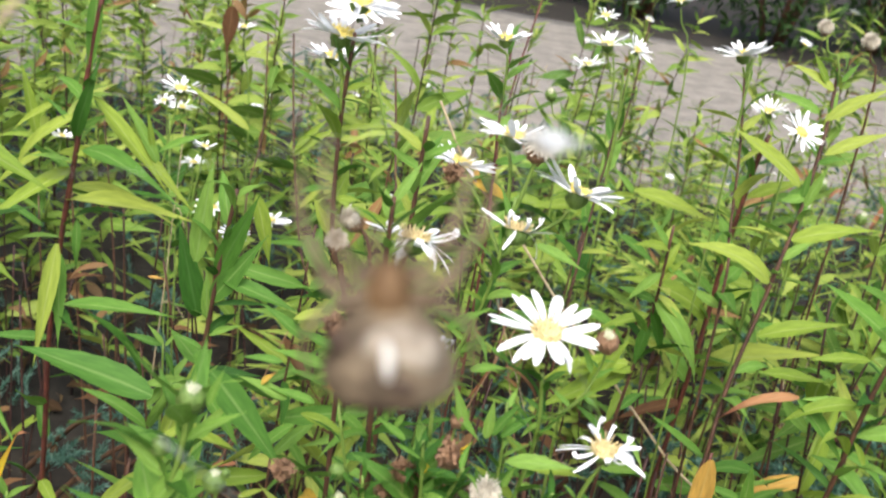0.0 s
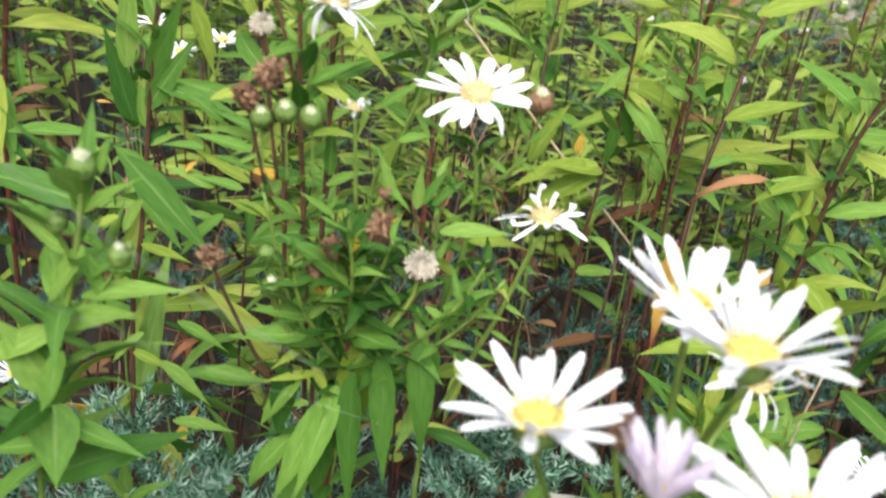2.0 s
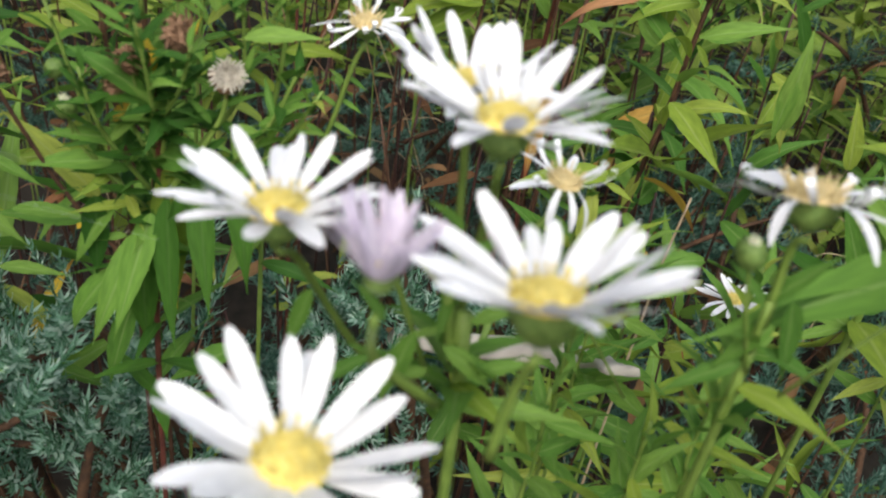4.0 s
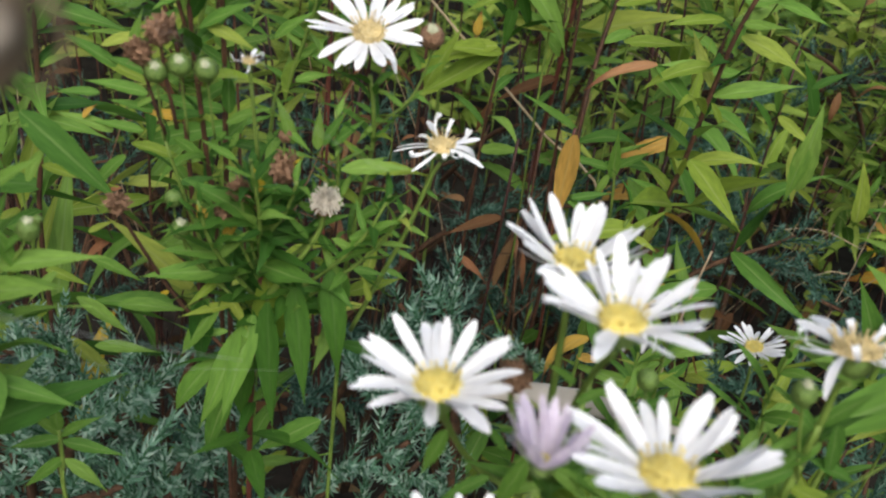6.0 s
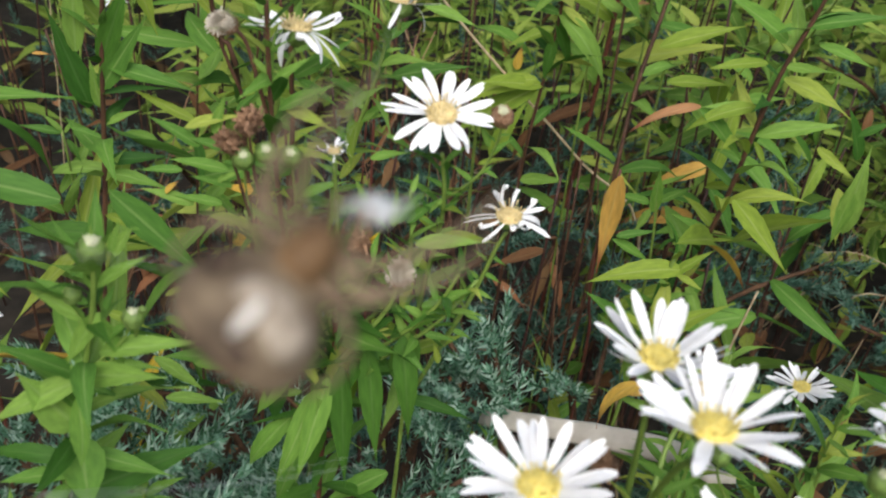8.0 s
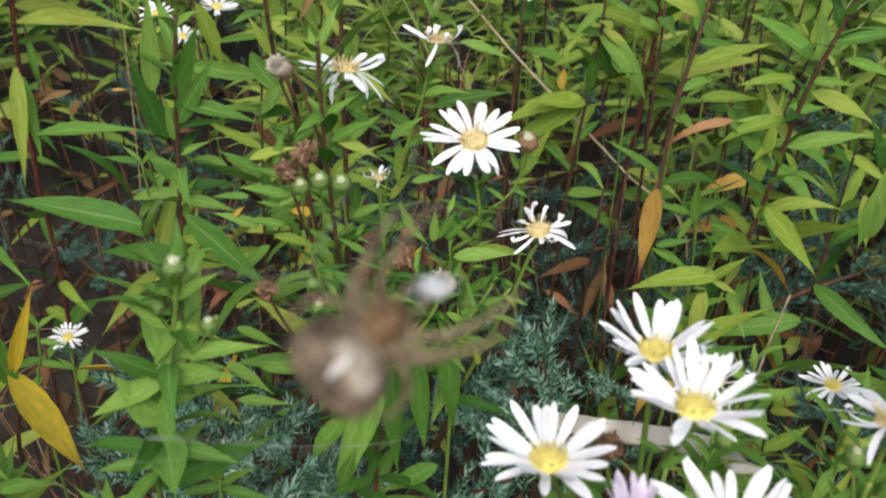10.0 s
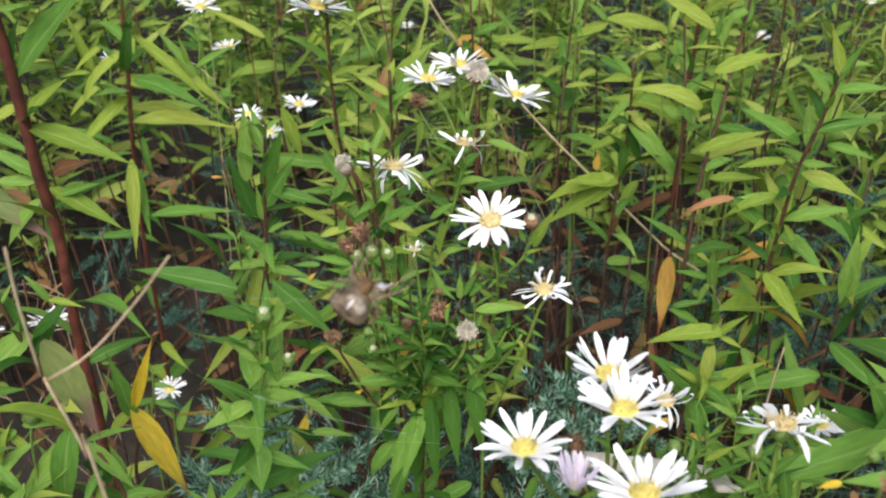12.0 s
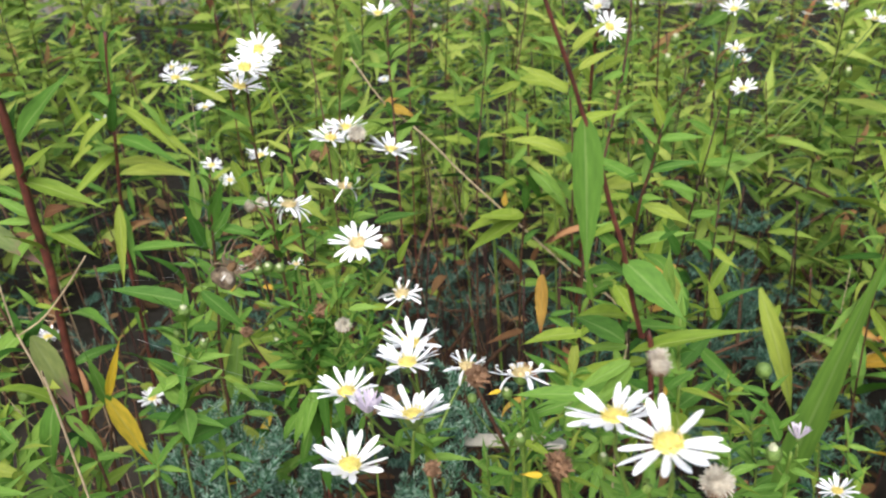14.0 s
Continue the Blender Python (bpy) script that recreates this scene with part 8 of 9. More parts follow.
leafy(plant, [(0.1926, 0.23, 0.4582), (0.192, 0.23, 0.4899), (0.1915, 0.23, 0.516)], 22, 0.016, 0.03, 33, (GREEN, GREEN, GREEN, LIME))

plant = thing("aster_plant", (0.2229, 0.25, 0), "fresh green aster shoot with many small young leaves", "aster", "asters")
stem(plant, [(0.2229, 0.25, -0.02), (0.2184, 0.25, 0.2146), (0.2159, 0.25, 0.4491), (0.2134, 0.25, 0.4817), (0.2133, 0.25, 0.5085)], 0.0011, 0.0006, STEM_GREEN)
leafy(plant, [(0.2159, 0.25, 0.4491), (0.2134, 0.25, 0.4817), (0.2133, 0.25, 0.5085)], 22, 0.016, 0.03, 34, (GREEN, GREEN, GREEN, LIME))

plant = thing("aster_plant", (0.3275, 0.32, 0), "fresh green aster shoot with many small young leaves", "aster", "asters")
stem(plant, [(0.3275, 0.32, -0.02), (0.3151, 0.32, 0.206), (0.3083, 0.32, 0.432), (0.3052, 0.32, 0.4667), (0.3003, 0.32, 0.4952)], 0.0011, 0.0006, STEM_GREEN)
leafy(plant, [(0.3083, 0.32, 0.432), (0.3052, 0.32, 0.4667), (0.3003, 0.32, 0.4952)], 22, 0.016, 0.03, 35, (GREEN, GREEN, GREEN, LIME))

plant = thing("aster_plant", (0.3356, 0.28, 0), "fresh green aster shoot with many small young leaves", "aster", "asters")
stem(plant, [(0.3356, 0.28, -0.02), (0.3215, 0.28, 0.2121), (0.3139, 0.28, 0.4442), (0.3093, 0.28, 0.4771), (0.3055, 0.28, 0.5043)], 0.0011, 0.0006, STEM_GREEN)
leafy(plant, [(0.3139, 0.28, 0.4442), (0.3093, 0.28, 0.4771), (0.3055, 0.28, 0.5043)], 22, 0.016, 0.03, 36, (GREEN, GREEN, GREEN, LIME))

plant = thing("aster_plant", (0.3093, 0.22, 0), "fresh green aster shoot with many small young leaves", "aster", "asters")
stem(plant, [(0.3093, 0.22, -0.02), (0.2953, 0.22, 0.2309), (0.2878, 0.22, 0.4819), (0.2831, 0.22, 0.5113), (0.281, 0.22, 0.5355)], 0.0011, 0.0006, STEM_GREEN)
leafy(plant, [(0.2878, 0.22, 0.4819), (0.2831, 0.22, 0.5113), (0.281, 0.22, 0.5355)], 22, 0.016, 0.03, 37, (GREEN, GREEN, GREEN, LIME))

plant = thing("aster_plant", (0.3914, 0.34, 0), "fresh green aster shoot with many small young leaves", "aster", "asters")
stem(plant, [(0.3914, 0.34, -0.02), (0.3758, 0.34, 0.1902), (0.3674, 0.34, 0.4003), (0.3624, 0.34, 0.4371), (0.3558, 0.34, 0.4673)], 0.0011, 0.0006, STEM_GREEN)
leafy(plant, [(0.3674, 0.34, 0.4003), (0.3624, 0.34, 0.4371), (0.3558, 0.34, 0.4673)], 22, 0.016, 0.03, 38, (GREEN, GREEN, GREEN, LIME))

plant = thing("aster_plant", (0.4017, 0.3, 0), "fresh green aster shoot with many small young leaves", "aster", "asters")
stem(plant, [(0.4017, 0.3, -0.02), (0.384, 0.3, 0.1972), (0.3744, 0.3, 0.4143), (0.3678, 0.3, 0.4493), (0.3624, 0.3, 0.478)], 0.0011, 0.0006, STEM_GREEN)
leafy(plant, [(0.3744, 0.3, 0.4143), (0.3678, 0.3, 0.4493), (0.3624, 0.3, 0.478)], 22, 0.016, 0.03, 39, (GREEN, GREEN, GREEN, LIME))

plant = thing("aster_plant", (-0.1444, 0.26, 0), "fresh green aster shoot with broad young leaves low in the bed", "aster", "asters")
stem(plant, [(-0.1444, 0.26, -0.02), (-0.1161, 0.26, 0.217), (-0.1009, 0.26, 0.4539), (-0.0912, 0.26, 0.4853), (-0.0844, 0.26, 0.5143)], 0.0012, 0.0007, STEM_GREEN)
leafy(plant, [(-0.1009, 0.26, 0.4539), (-0.0912, 0.26, 0.4853), (-0.0844, 0.26, 0.5143)], 16, 0.024, 0.045, 41, (GREEN, GREEN, GREEN, LIME))

plant = thing("aster_plant", (-0.1122, 0.23, 0), "fresh green aster shoot with broad young leaves low in the bed", "aster", "asters")
stem(plant, [(-0.1122, 0.23, -0.02), (-0.085, 0.23, 0.2232), (-0.0703, 0.23, 0.4664), (-0.0626, 0.23, 0.4963), (-0.0555, 0.23, 0.5239)], 0.0012, 0.0007, STEM_GREEN)
leafy(plant, [(-0.0703, 0.23, 0.4664), (-0.0626, 0.23, 0.4963), (-0.0555, 0.23, 0.5239)], 16, 0.024, 0.045, 42, (GREEN, GREEN, GREEN, LIME))

plant = thing("aster_plant", (-0.1192, 0.2, 0), "fresh green aster shoot with broad young leaves low in the bed", "aster", "asters")
stem(plant, [(-0.1192, 0.2, -0.02), (-0.0873, 0.2, 0.2359), (-0.0701, 0.2, 0.4917), (-0.0632, 0.2, 0.5194), (-0.055, 0.2, 0.545)], 0.0012, 0.0007, STEM_GREEN)
leafy(plant, [(-0.0701, 0.2, 0.4917), (-0.0632, 0.2, 0.5194), (-0.055, 0.2, 0.545)], 16, 0.024, 0.045, 43, (GREEN, GREEN, GREEN, LIME))

plant = thing("aster_plant", (-0.13, 0.29, 0), "fresh green aster shoot with broad young leaves low in the bed", "aster", "asters")
stem(plant, [(-0.13, 0.29, -0.02), (-0.1085, 0.29, 0.1891), (-0.0969, 0.29, 0.3981), (-0.0871, 0.29, 0.4339), (-0.0805, 0.29, 0.4669)], 0.0012, 0.0007, STEM_GREEN)
leafy(plant, [(-0.0969, 0.29, 0.3981), (-0.0871, 0.29, 0.4339), (-0.0805, 0.29, 0.4669)], 16, 0.024, 0.045, 44, (GREEN, GREEN, GREEN, LIME))

plant = thing("aster_plant", (-0.09595, 0.26, 0), "fresh green aster shoot with broad young leaves low in the bed", "aster", "asters")
stem(plant, [(-0.096, 0.26, -0.02), (-0.0752, 0.26, 0.1979), (-0.064, 0.26, 0.4159), (-0.0566, 0.26, 0.4498), (-0.0497, 0.26, 0.4811)], 0.0012, 0.0007, STEM_GREEN)
leafy(plant, [(-0.064, 0.26, 0.4159), (-0.0566, 0.26, 0.4498), (-0.0497, 0.26, 0.4811)], 16, 0.024, 0.045, 45, (GREEN, GREEN, GREEN, LIME))

plant = thing("aster_plant", (-0.09907, 0.3, 0), "fresh green aster shoot with broad young leaves low in the bed", "aster", "asters")
stem(plant, [(-0.0991, 0.3, -0.02), (-0.0813, 0.3, 0.1814), (-0.0718, 0.3, 0.3828), (-0.0655, 0.3, 0.4195), (-0.0573, 0.3, 0.4537)], 0.0012, 0.0007, STEM_GREEN)
leafy(plant, [(-0.0718, 0.3, 0.3828), (-0.0655, 0.3, 0.4195), (-0.0573, 0.3, 0.4537)], 16, 0.024, 0.045, 46, (GREEN, GREEN, GREEN, LIME))

# ---- the spider in its web ----
BODY = plain_material("spider_body", (0.05, 0.033, 0.02), (0.24, 0.185, 0.12), 420, 0.75, 0.5)
CARAPACE = plain_material("spider_carapace", (0.07, 0.036, 0.015), (0.19, 0.11, 0.045), 700, 0.7, 0.4)
LEG = plain_material("spider_leg", (0.08, 0.05, 0.03), (0.25, 0.19, 0.125), 700, 0.75, 0.4)
PALE_MARK = plain_material("spider_mark", (0.62, 0.60, 0.56), (0.8, 0.79, 0.76), 900, 0.6, 0.2)
GREY_MARK = plain_material("spider_grey", (0.17, 0.135, 0.1), (0.4, 0.35, 0.285), 900, 0.7, 0.3)
DARK_MARK = plain_material("spider_dark", (0.03, 0.018, 0.012), (0.09, 0.055, 0.035), 900, 0.7, 0.4)


def lump(bm, centre, size, shoulder=0.0, rings=10, sides=16, square=1.0):
    """A rounded body, broader towards one end of y."""
    c = Vector(centre)
    grid = []
    for i in range(rings + 1):
        a = math.pi * (0.02 + 0.96 * i / rings)
        y, r = -math.cos(a), math.sin(a) ** square
        r *= 1 + shoulder * y
        grid.append([bm.verts.new(c + Vector((size[0] * r * math.cos(2 * math.pi * k / sides), size[1] * y, size[2] * r * math.sin(2 * math.pi * k / sides) * (1.0 if k < sides / 2 else 0.85)))) for k in range(sides)])
    for p, q in zip(grid, grid[1:]):
        for k in range(sides):
            bm.faces.new((p[k], q[k], q[(k + 1) % sides], p[(k + 1) % sides]))
    bm.faces.new(grid[0])
    bm.faces.new(grid[-1][::-1])


spider = thing("spider", (0.09, 0.135, 0.68), "brown mottled orb-weaver spider with a pale streak, hanging in its web", "spider")
bm = bmesh.new()
lump(bm, (0, -0.0002, 0), (0.0039, 0.0031, 0.0029), -0.2, 12, 20, 0.62)
abdomen = part("abdomen", bm, spider, material=BODY)
for name, label, at, size, material in (
        ("pale_streak", "whitish streak on the back", (-0.0001, -0.0001, 0.0027), (0.00036, 0.0012, 0.0006), PALE_MARK),
        ("tail_end", "dark brown tail end", (0, -0.0026, 0.0008), (0.0028, 0.0007, 0.0017), DARK_MARK),
        ("side_mark", "beige patch beside the streak", (0.0006, 0.0003, 0.0021), (0.0025, 0.0017, 0.00074), GREY_MARK),
        ("side_mark", "dark brown patch low on the side", (0.0006, -0.0016, 0.0023), (0.0011, 0.0008, 0.0007), DARK_MARK),
        ("side_mark", "dark brown patch on the shoulder", (-0.0030, 0.0008, 0.0014), (0.0006, 0.0009, 0.0008), DARK_MARK)):
    bm = bmesh.new()
    lump(bm, at, size)
    part(name, bm, abdomen, None, label, material)
bm = bmesh.new()
lump(bm, (0, 0.0037, 0.0004), (0.0013, 0.0019, 0.0013), -0.15)
part("head", bm, spider, None, "orange-brown head and thorax", CARAPACE)
LEG_LINES = (
    ((0.0008, 0.0050, 0), (0.0024, 0.0056, 0.0012), (0.0034, 0.0084, 0.0014), (0.0037, 0.0108, 0.0002), (0.0035, 0.0128, -0.0010)),
    ((0.0009, 0.0044, 0), (0.0032, 0.0046, 0.0012), (0.0045, 0.0066, 0.0014), (0.0052, 0.0088, 0.0004), (0.0050, 0.0108, -0.0010)),
    ((0.0009, 0.0036, 0), (0.0026, 0.0036, 0.0012), (0.0040, 0.0046, 0.0010), (0.0042, 0.0060, 0.0000), (0.0034, 0.0068, -0.0008)),
    ((0.0008, 0.0030, 0), (0.0032, 0.0028, 0.0012), (0.0047, 0.0016, 0.0010), (0.0050, -0.0002, 0.0000), (0.0046, -0.0018, -0.0008)))
for s in (-1, 1):
    bm = bmesh.new()
    tube(bm, [(s * 0.0005, 0.0054, 0.0), (s * 0.0009, 0.0066, 0.0004), (s * 0.0006, 0.0074, -0.0004)], 0.0003, 0.0002)
    part("feeler", bm, spider, material=LEG)
    for k, line in enumerate(LEG_LINES):
        bm = bmesh.new()
        wide = 0.0006 if s > 0 and k < 2 else 0.0
        tube(bm, [(s * x + wide * (y - 0.004) / 0.004, y, z) for x, y, z in line], 0.00036, 0.00014)
        part("leg", bm, spider, None, "banded brown leg", LEG)

silk_tuft = thing("silk_tuft", (0.1, 0.14, 0.69), "small whitish bundle of wrapped silk in the spider web", "silk")
bm = bmesh.new()
lump(bm, (0, 0, 0), (0.0011, 0.0012, 0.0009), 0.2, 6, 10)
part("wrapped_silk", bm, silk_tuft, material=SILK)
bm = bmesh.new()
for k in range(9):
    a = k * 0.7
    tube(bm, [(0, 0, 0), (0.001 * math.cos(a), 0.001 * math.sin(a), 0.0004), (0.0023 * math.cos(a + 0.4), 0.0019 * math.sin(a + 0.4), 0.0002 * k - 0.0008)], 0.00022, 0.00008, 4, 3)
part("loose_threads", bm, silk_tuft, material=SILK)

web = thing("spider_web", (0.09, 0.14, 0.62), "fine silk threads of a spider web between the flowers", "web")
for k, (a, b) in enumerate([((0.0645, 0.1427, 0.6528), (0.0890, 0.1975, 0.5882)), ((0.0524, 0.1567, 0.6305), (0.0951, 0.2327, 0.5494)), ((0.0839, 0.1352, 0.6826), (0.0972, 0.2234, 0.6765)), ((0.0839, 0.1352, 0.6826), (0.0435, 0.1656, 0.6618)), ((0.0839, 0.1352, 0.6826), (0.1088, 0.2027, 0.6210))]):
    bm = bmesh.new()
    a, b = Vector(a) - web.location, Vector(b) - web.location
    tube(bm, [a, (a + b) / 2 - Vector((0, 0, 0.0012)), b], 0.00006 if k < 1 else 0.00002, 0.00004 if k < 1 else 0.00002, 5, 6)
    part("thread", bm, web, material=SILK)

# ---- the asters behind: a dense stand ----
def aster_plan(height, seed, leaves=27):
    """Stem line and leaves of one plant, all in its own space."""
    rng = random.Random(seed)
    lx, ly = rng.uniform(-0.10, 0.10) * height, rng.uniform(-0.10, 0.10) * height
    line = [(0, 0, -0.02), (lx * 0.25 + rng.uniform(-0.01, 0.01), ly * 0.25, height * 0.35), (lx * 0.6, ly * 0.6 + rng.uniform(-0.01, 0.01), height * 0.7), (lx, ly, height)]
    pts = smooth(line, 12)
    out = []
    # three habits: long arching leaves, bushy with many small ones, few broad ones
    habit = seed % 3
    count, low, high, thin_, wide_ = ((leaves, 0.05, 0.105, 0.06, 0.1), (leaves + 20, 0.02, 0.05, 0.09, 0.15), (leaves - 5, 0.045, 0.08, 0.11, 0.17))[habit]
    for i in range(count):
        v = 0.52 + 0.47 * (i - 3 + rng.uniform(-0.4, 0.4)) / (count - 3) if i > 3 else rng.uniform(0.25, 0.55)
        v = min(v, 0.995)
        q = pts[min(len(pts) - 1, max(0, int(v * (len(pts) - 1))))]
        a = i * 2.39996 + rng.uniform(-0.5, 0.5)
        length = rng.uniform(low, high) * (1.0 - 0.55 * max(0, v - 0.7) / 0.3)
        el = radians(rng.uniform(-38, 48) + (75 if habit == 1 else 60) * max(0, v - 0.7))
        if habit == 1 and i % 3:
            q = q + Vector((math.cos(a * 0.3), math.sin(a * 0.3), 0.6)) * rng.uniform(0.0, 0.03)
        tip = q + length * Vector((math.cos(a) * math.cos(el), math.sin(a) * math.cos(el), math.sin(el)))
        out.append((q, tip, length * rng.uniform(thin_, wide_), rng.uniform(-60, 60), v, rng.randrange(6), rng.random()))
    return line, out


def leaf_colour(v, r):
    if v < 0.55 and r < 0.4:
        return BROWN if r < 0.25 else YELLOW if r < 0.32 else PALE_RED
    if r > 0.965:
        return ORANGE
    return LIME if r > 0.68 else GREEN if r > 0.16 else DARK


def small_head(bm, m, size, petals, rng):
    """White rays of a far head in one mesh."""
    for k in range(petals):
        a = 360 * k / petals + rng.uniform(-6, 6)
        blade(bm, m @ pose(0, 0, 0, 0, 0, a) @ pose(0, size * 0.12, 0, rng.uniform(5, 30), 0, 0), size * 0.42, size * 0.10, 0.02, 0.15, 0, 0.25, 3)


def field_aster(height, seed, heads, detail, label):
    """A whole plant at the origin; detail: each leaf a part, else all its foliage in one."""
    rng = random.Random(seed * 13 + 1)
    plant = thing("aster_plant", (0, 0, 0), label, "aster", "asters")
    line, leaves = aster_plan(height, seed)
    stem(plant, line, 0.0017, 0.0009, STEM_DARK if seed % 3 else STEM_BROWN)
    if detail:
        for q, tip, width, roll, v, shape, r in leaves:
            leaf(plant, q, tip, width, leaf_colour(v, r), shape, roll)
    else:
        bm = green = bmesh.new()
        for q, tip, width, roll, v, shape, r in leaves:
            arch, fold, twist, wave = LEAF_SHAPES[shape]
            blade(bm, leaf_pose(q, tip, 1, roll) @ Matrix.Diagonal((1.4 * width, 1, 1, 1)), 1, 1, arch, fold, twist, 0.7, 6, 0, 0.2)
        for k in range(26):
            v = rng.uniform(0.22, 0.97)
            q = Vector(line[3]) * v
            tip = q + Vector((rng.uniform(-0.05, 0.05), rng.uniform(-0.05, 0.05), rng.uniform(-0.02, 0.04)))
            blade(bm, leaf_pose(q, tip, 1, rng.uniform(-40, 40)) @ Matrix.Diagonal((0.0085, 1, 1, 1)), 1, 1, 0.1, 0.3, 0, 0.7, 5, 0, 0.2)
    top = Vector(line[3])
    for k in range(heads):
        a = k * 2.4 + seed
        out = Vector((math.cos(a), math.sin(a), 0))
        end = top + out * rng.uniform(0.012, 0.04) + Vector((0, 0, rng.uniform(0.0, 0.05)))
        foot = top - Vector((0, 0, rng.uniform(0.03, 0.08)))
        stem(plant, [foot, (foot + end) / 2 + out * 0.008, end], 0.0011, 0.0007, STEM_GREEN, "side_stem")
        for j in range(3):
            q = foot.lerp(end, 0.3 + 0.25 * j)
            tip = q + Vector((rng.uniform(-0.016, 0.016), rng.uniform(-0.016, 0.016), rng.uniform(0.0, 0.012)))
            if detail:
                leaf(plant, q, tip, 0.0045, GREEN, j)
            else:
                blade(green, leaf_pose(q, tip, 1, 0) @ Matrix.Diagonal((0.0045, 1, 1, 1)), 1, 1, 0.05, 0.3, 0, 0.7, 4, 0, 0.24)
        way = out * 0.5 + Vector((0, 0, 1))
        kind = rng.random()
        if kind < 0.5:
            bm = bmesh.new()
            small_head(bm, facing(end, way), 0.026, 18, rng)
            head = part("flower_head", bm, plant, material=PETAL)
            part("disc", shared("disc", disc_fresh, DISC), head, facing(end, way) @ Matrix.Scale(0.0038, 4))
        elif kind < 0.8:
            bud(plant, end, way, 0.007, 1.0 if kind < 0.65 else 0.0)
        else:
            seed_head(plant, end, way, 0.009, kind < 0.9)
    if not detail:
        tagged(part("foliage", green, plant, material=MIXED), kind="stuff")
    return plant


def plant_field():
    rng = random.Random(77)
    near, far = [], []
    for i in range(10):
        near.append(field_aster(0.40 + 0.022 * i, 200 + i, 0, True, ("green leafy aster with a dark red stem", "aster with yellowing lower leaves and a red stem")[i % 2]))
    for i in range(10):
        far.append(field_aster(0.44 + 0.02 * i, 300 + i, (0, 1, 0, 0, 1)[i % 5], False, "leafy aster with a small flower near the footpath" if i % 5 in (1, 4) else "leafy green aster without flowers"))
    def clear(x, y):
        if -0.01 < x < 0.29 and y < 1.02 or -0.40 < x < -0.05 and y < 1.02 or 0.34 < x < 0.48 and 0.5 < y < 0.95:
            return False
        return y > 0.47 + 0.10 * abs(x - 0.1) and not (x < -0.16 and y < 0.66) or x > 0.42

    def place(x, y):
        tall = rng.uniform(0.82, 1.1) * (1.0 if y < 0.85 else 1.0 - (0.2 if x < -0.12 - 0.2 * y else 0.6) * min(0.9, y - 0.85))
        if y > 1.0 and rng.random() < (0.3 if x > 0.1 else 0.18):
            tall = rng.uniform(0.85, 1.05)
        return pose(x, y, 0, 0, 0, rng.uniform(0, 360)) @ Matrix.Diagonal((1, 1, tall, 1))

    def scatter(count, inside, gap_at, rows):
        spots, tries = [], 0
        while len(spots) < count and tries < 20000:
            tries += 1
            x, y = rows()
            gap = gap_at(y)
            if inside(x, y) and all((x - a) ** 2 + (y - b) ** 2 > gap * gap for a, b in spots):
                spots.append((x, y))
        return spots

    def fan(k):
        y = 0.46 + 2.0 * rng.random() ** k
        return 0.08 + rng.uniform(-1, 1) * (0.36 + 0.56 * y), y

    used = set()
    for x, y in scatter(205, lambda x, y: clear(x, y) and y < 1.5, lambda y: 0.058 if y < 0.9 else 0.062 if y < 1.2 else 0.08, lambda: fan(1.6)):
        kinds = near if y < 0.64 else [far[k] for k in (0, 2, 3, 5, 7, 8)] if y < 1.25 else far
        src = kinds[rng.randrange(len(kinds))]
        m = place(x, y)
        if src.name not in used:
            used.add(src.name)
            src.matrix_basis = m
        else:
            copy_thing(src, m)
    # fresh low shoots under the open flowers
    for x, y in ((0.23, 0.26), (0.22, 0.36), (0.27, 0.31), (0.29, 0.38), (0.32, 0.33), (0.25, 0.43), (0.33, 0.44), (0.2, 0.5)):
        copy_thing(near[rng.randrange(10)], pose(x, y, 0, 0, 0, rng.uniform(0, 360)) @ Matrix.Diagonal((0.8, 0.8, rng.uniform(0.62, 0.8), 1)))
    # the back rows and both sides of the bed, joined
    spots = scatter(210, lambda x, y: y > 1.5, lambda y: 0.072, lambda: fan(0.6))
    spots += scatter(150, lambda x, y: abs(x - 0.08) > 0.38 + 0.56 * y, lambda y: 0.09, lambda: (rng.uniform(-1.9, 2.1), rng.uniform(0.15, 2.45)))
    heap = {}
    for x, y in spots:
        src, m = far[rng.randrange(len(far))], place(x, y)
        for ob in [c for c in src.children] + [g for c in src.children for g in c.children]:
            local = ob.matrix_basis if ob.parent == src else ob.parent.matrix_basis @ ob.matrix_basis
            me = ob.data
            bm = heap.setdefault(me.materials[0].name, bmesh.new())
            first = len(bm.verts)
            bm.from_mesh(me)
            bm.verts.ensure_lookup_table()
            whole = m @ local
            for v in bm.verts[first:]:
                v.co = whole @ v.co
    stand = thing("aster_stand", (0, 0, 0), "dense stand of leafy asters along the footpath", "asters", kind="stuff")
    names = {"leaf_mixed": "foliage", "stem_green": "side_stems", "petal_white": "petals", "disc_yellow": "discs", "bract_green": "buds", "dry_fluff": "seed_heads", "withered_brown": "dry_cups"}
    for key, bm in heap.items():
        tagged(part(names.get(key, "stems"), bm, stand, material=bpy.data.materials[key]), kind="stuff")


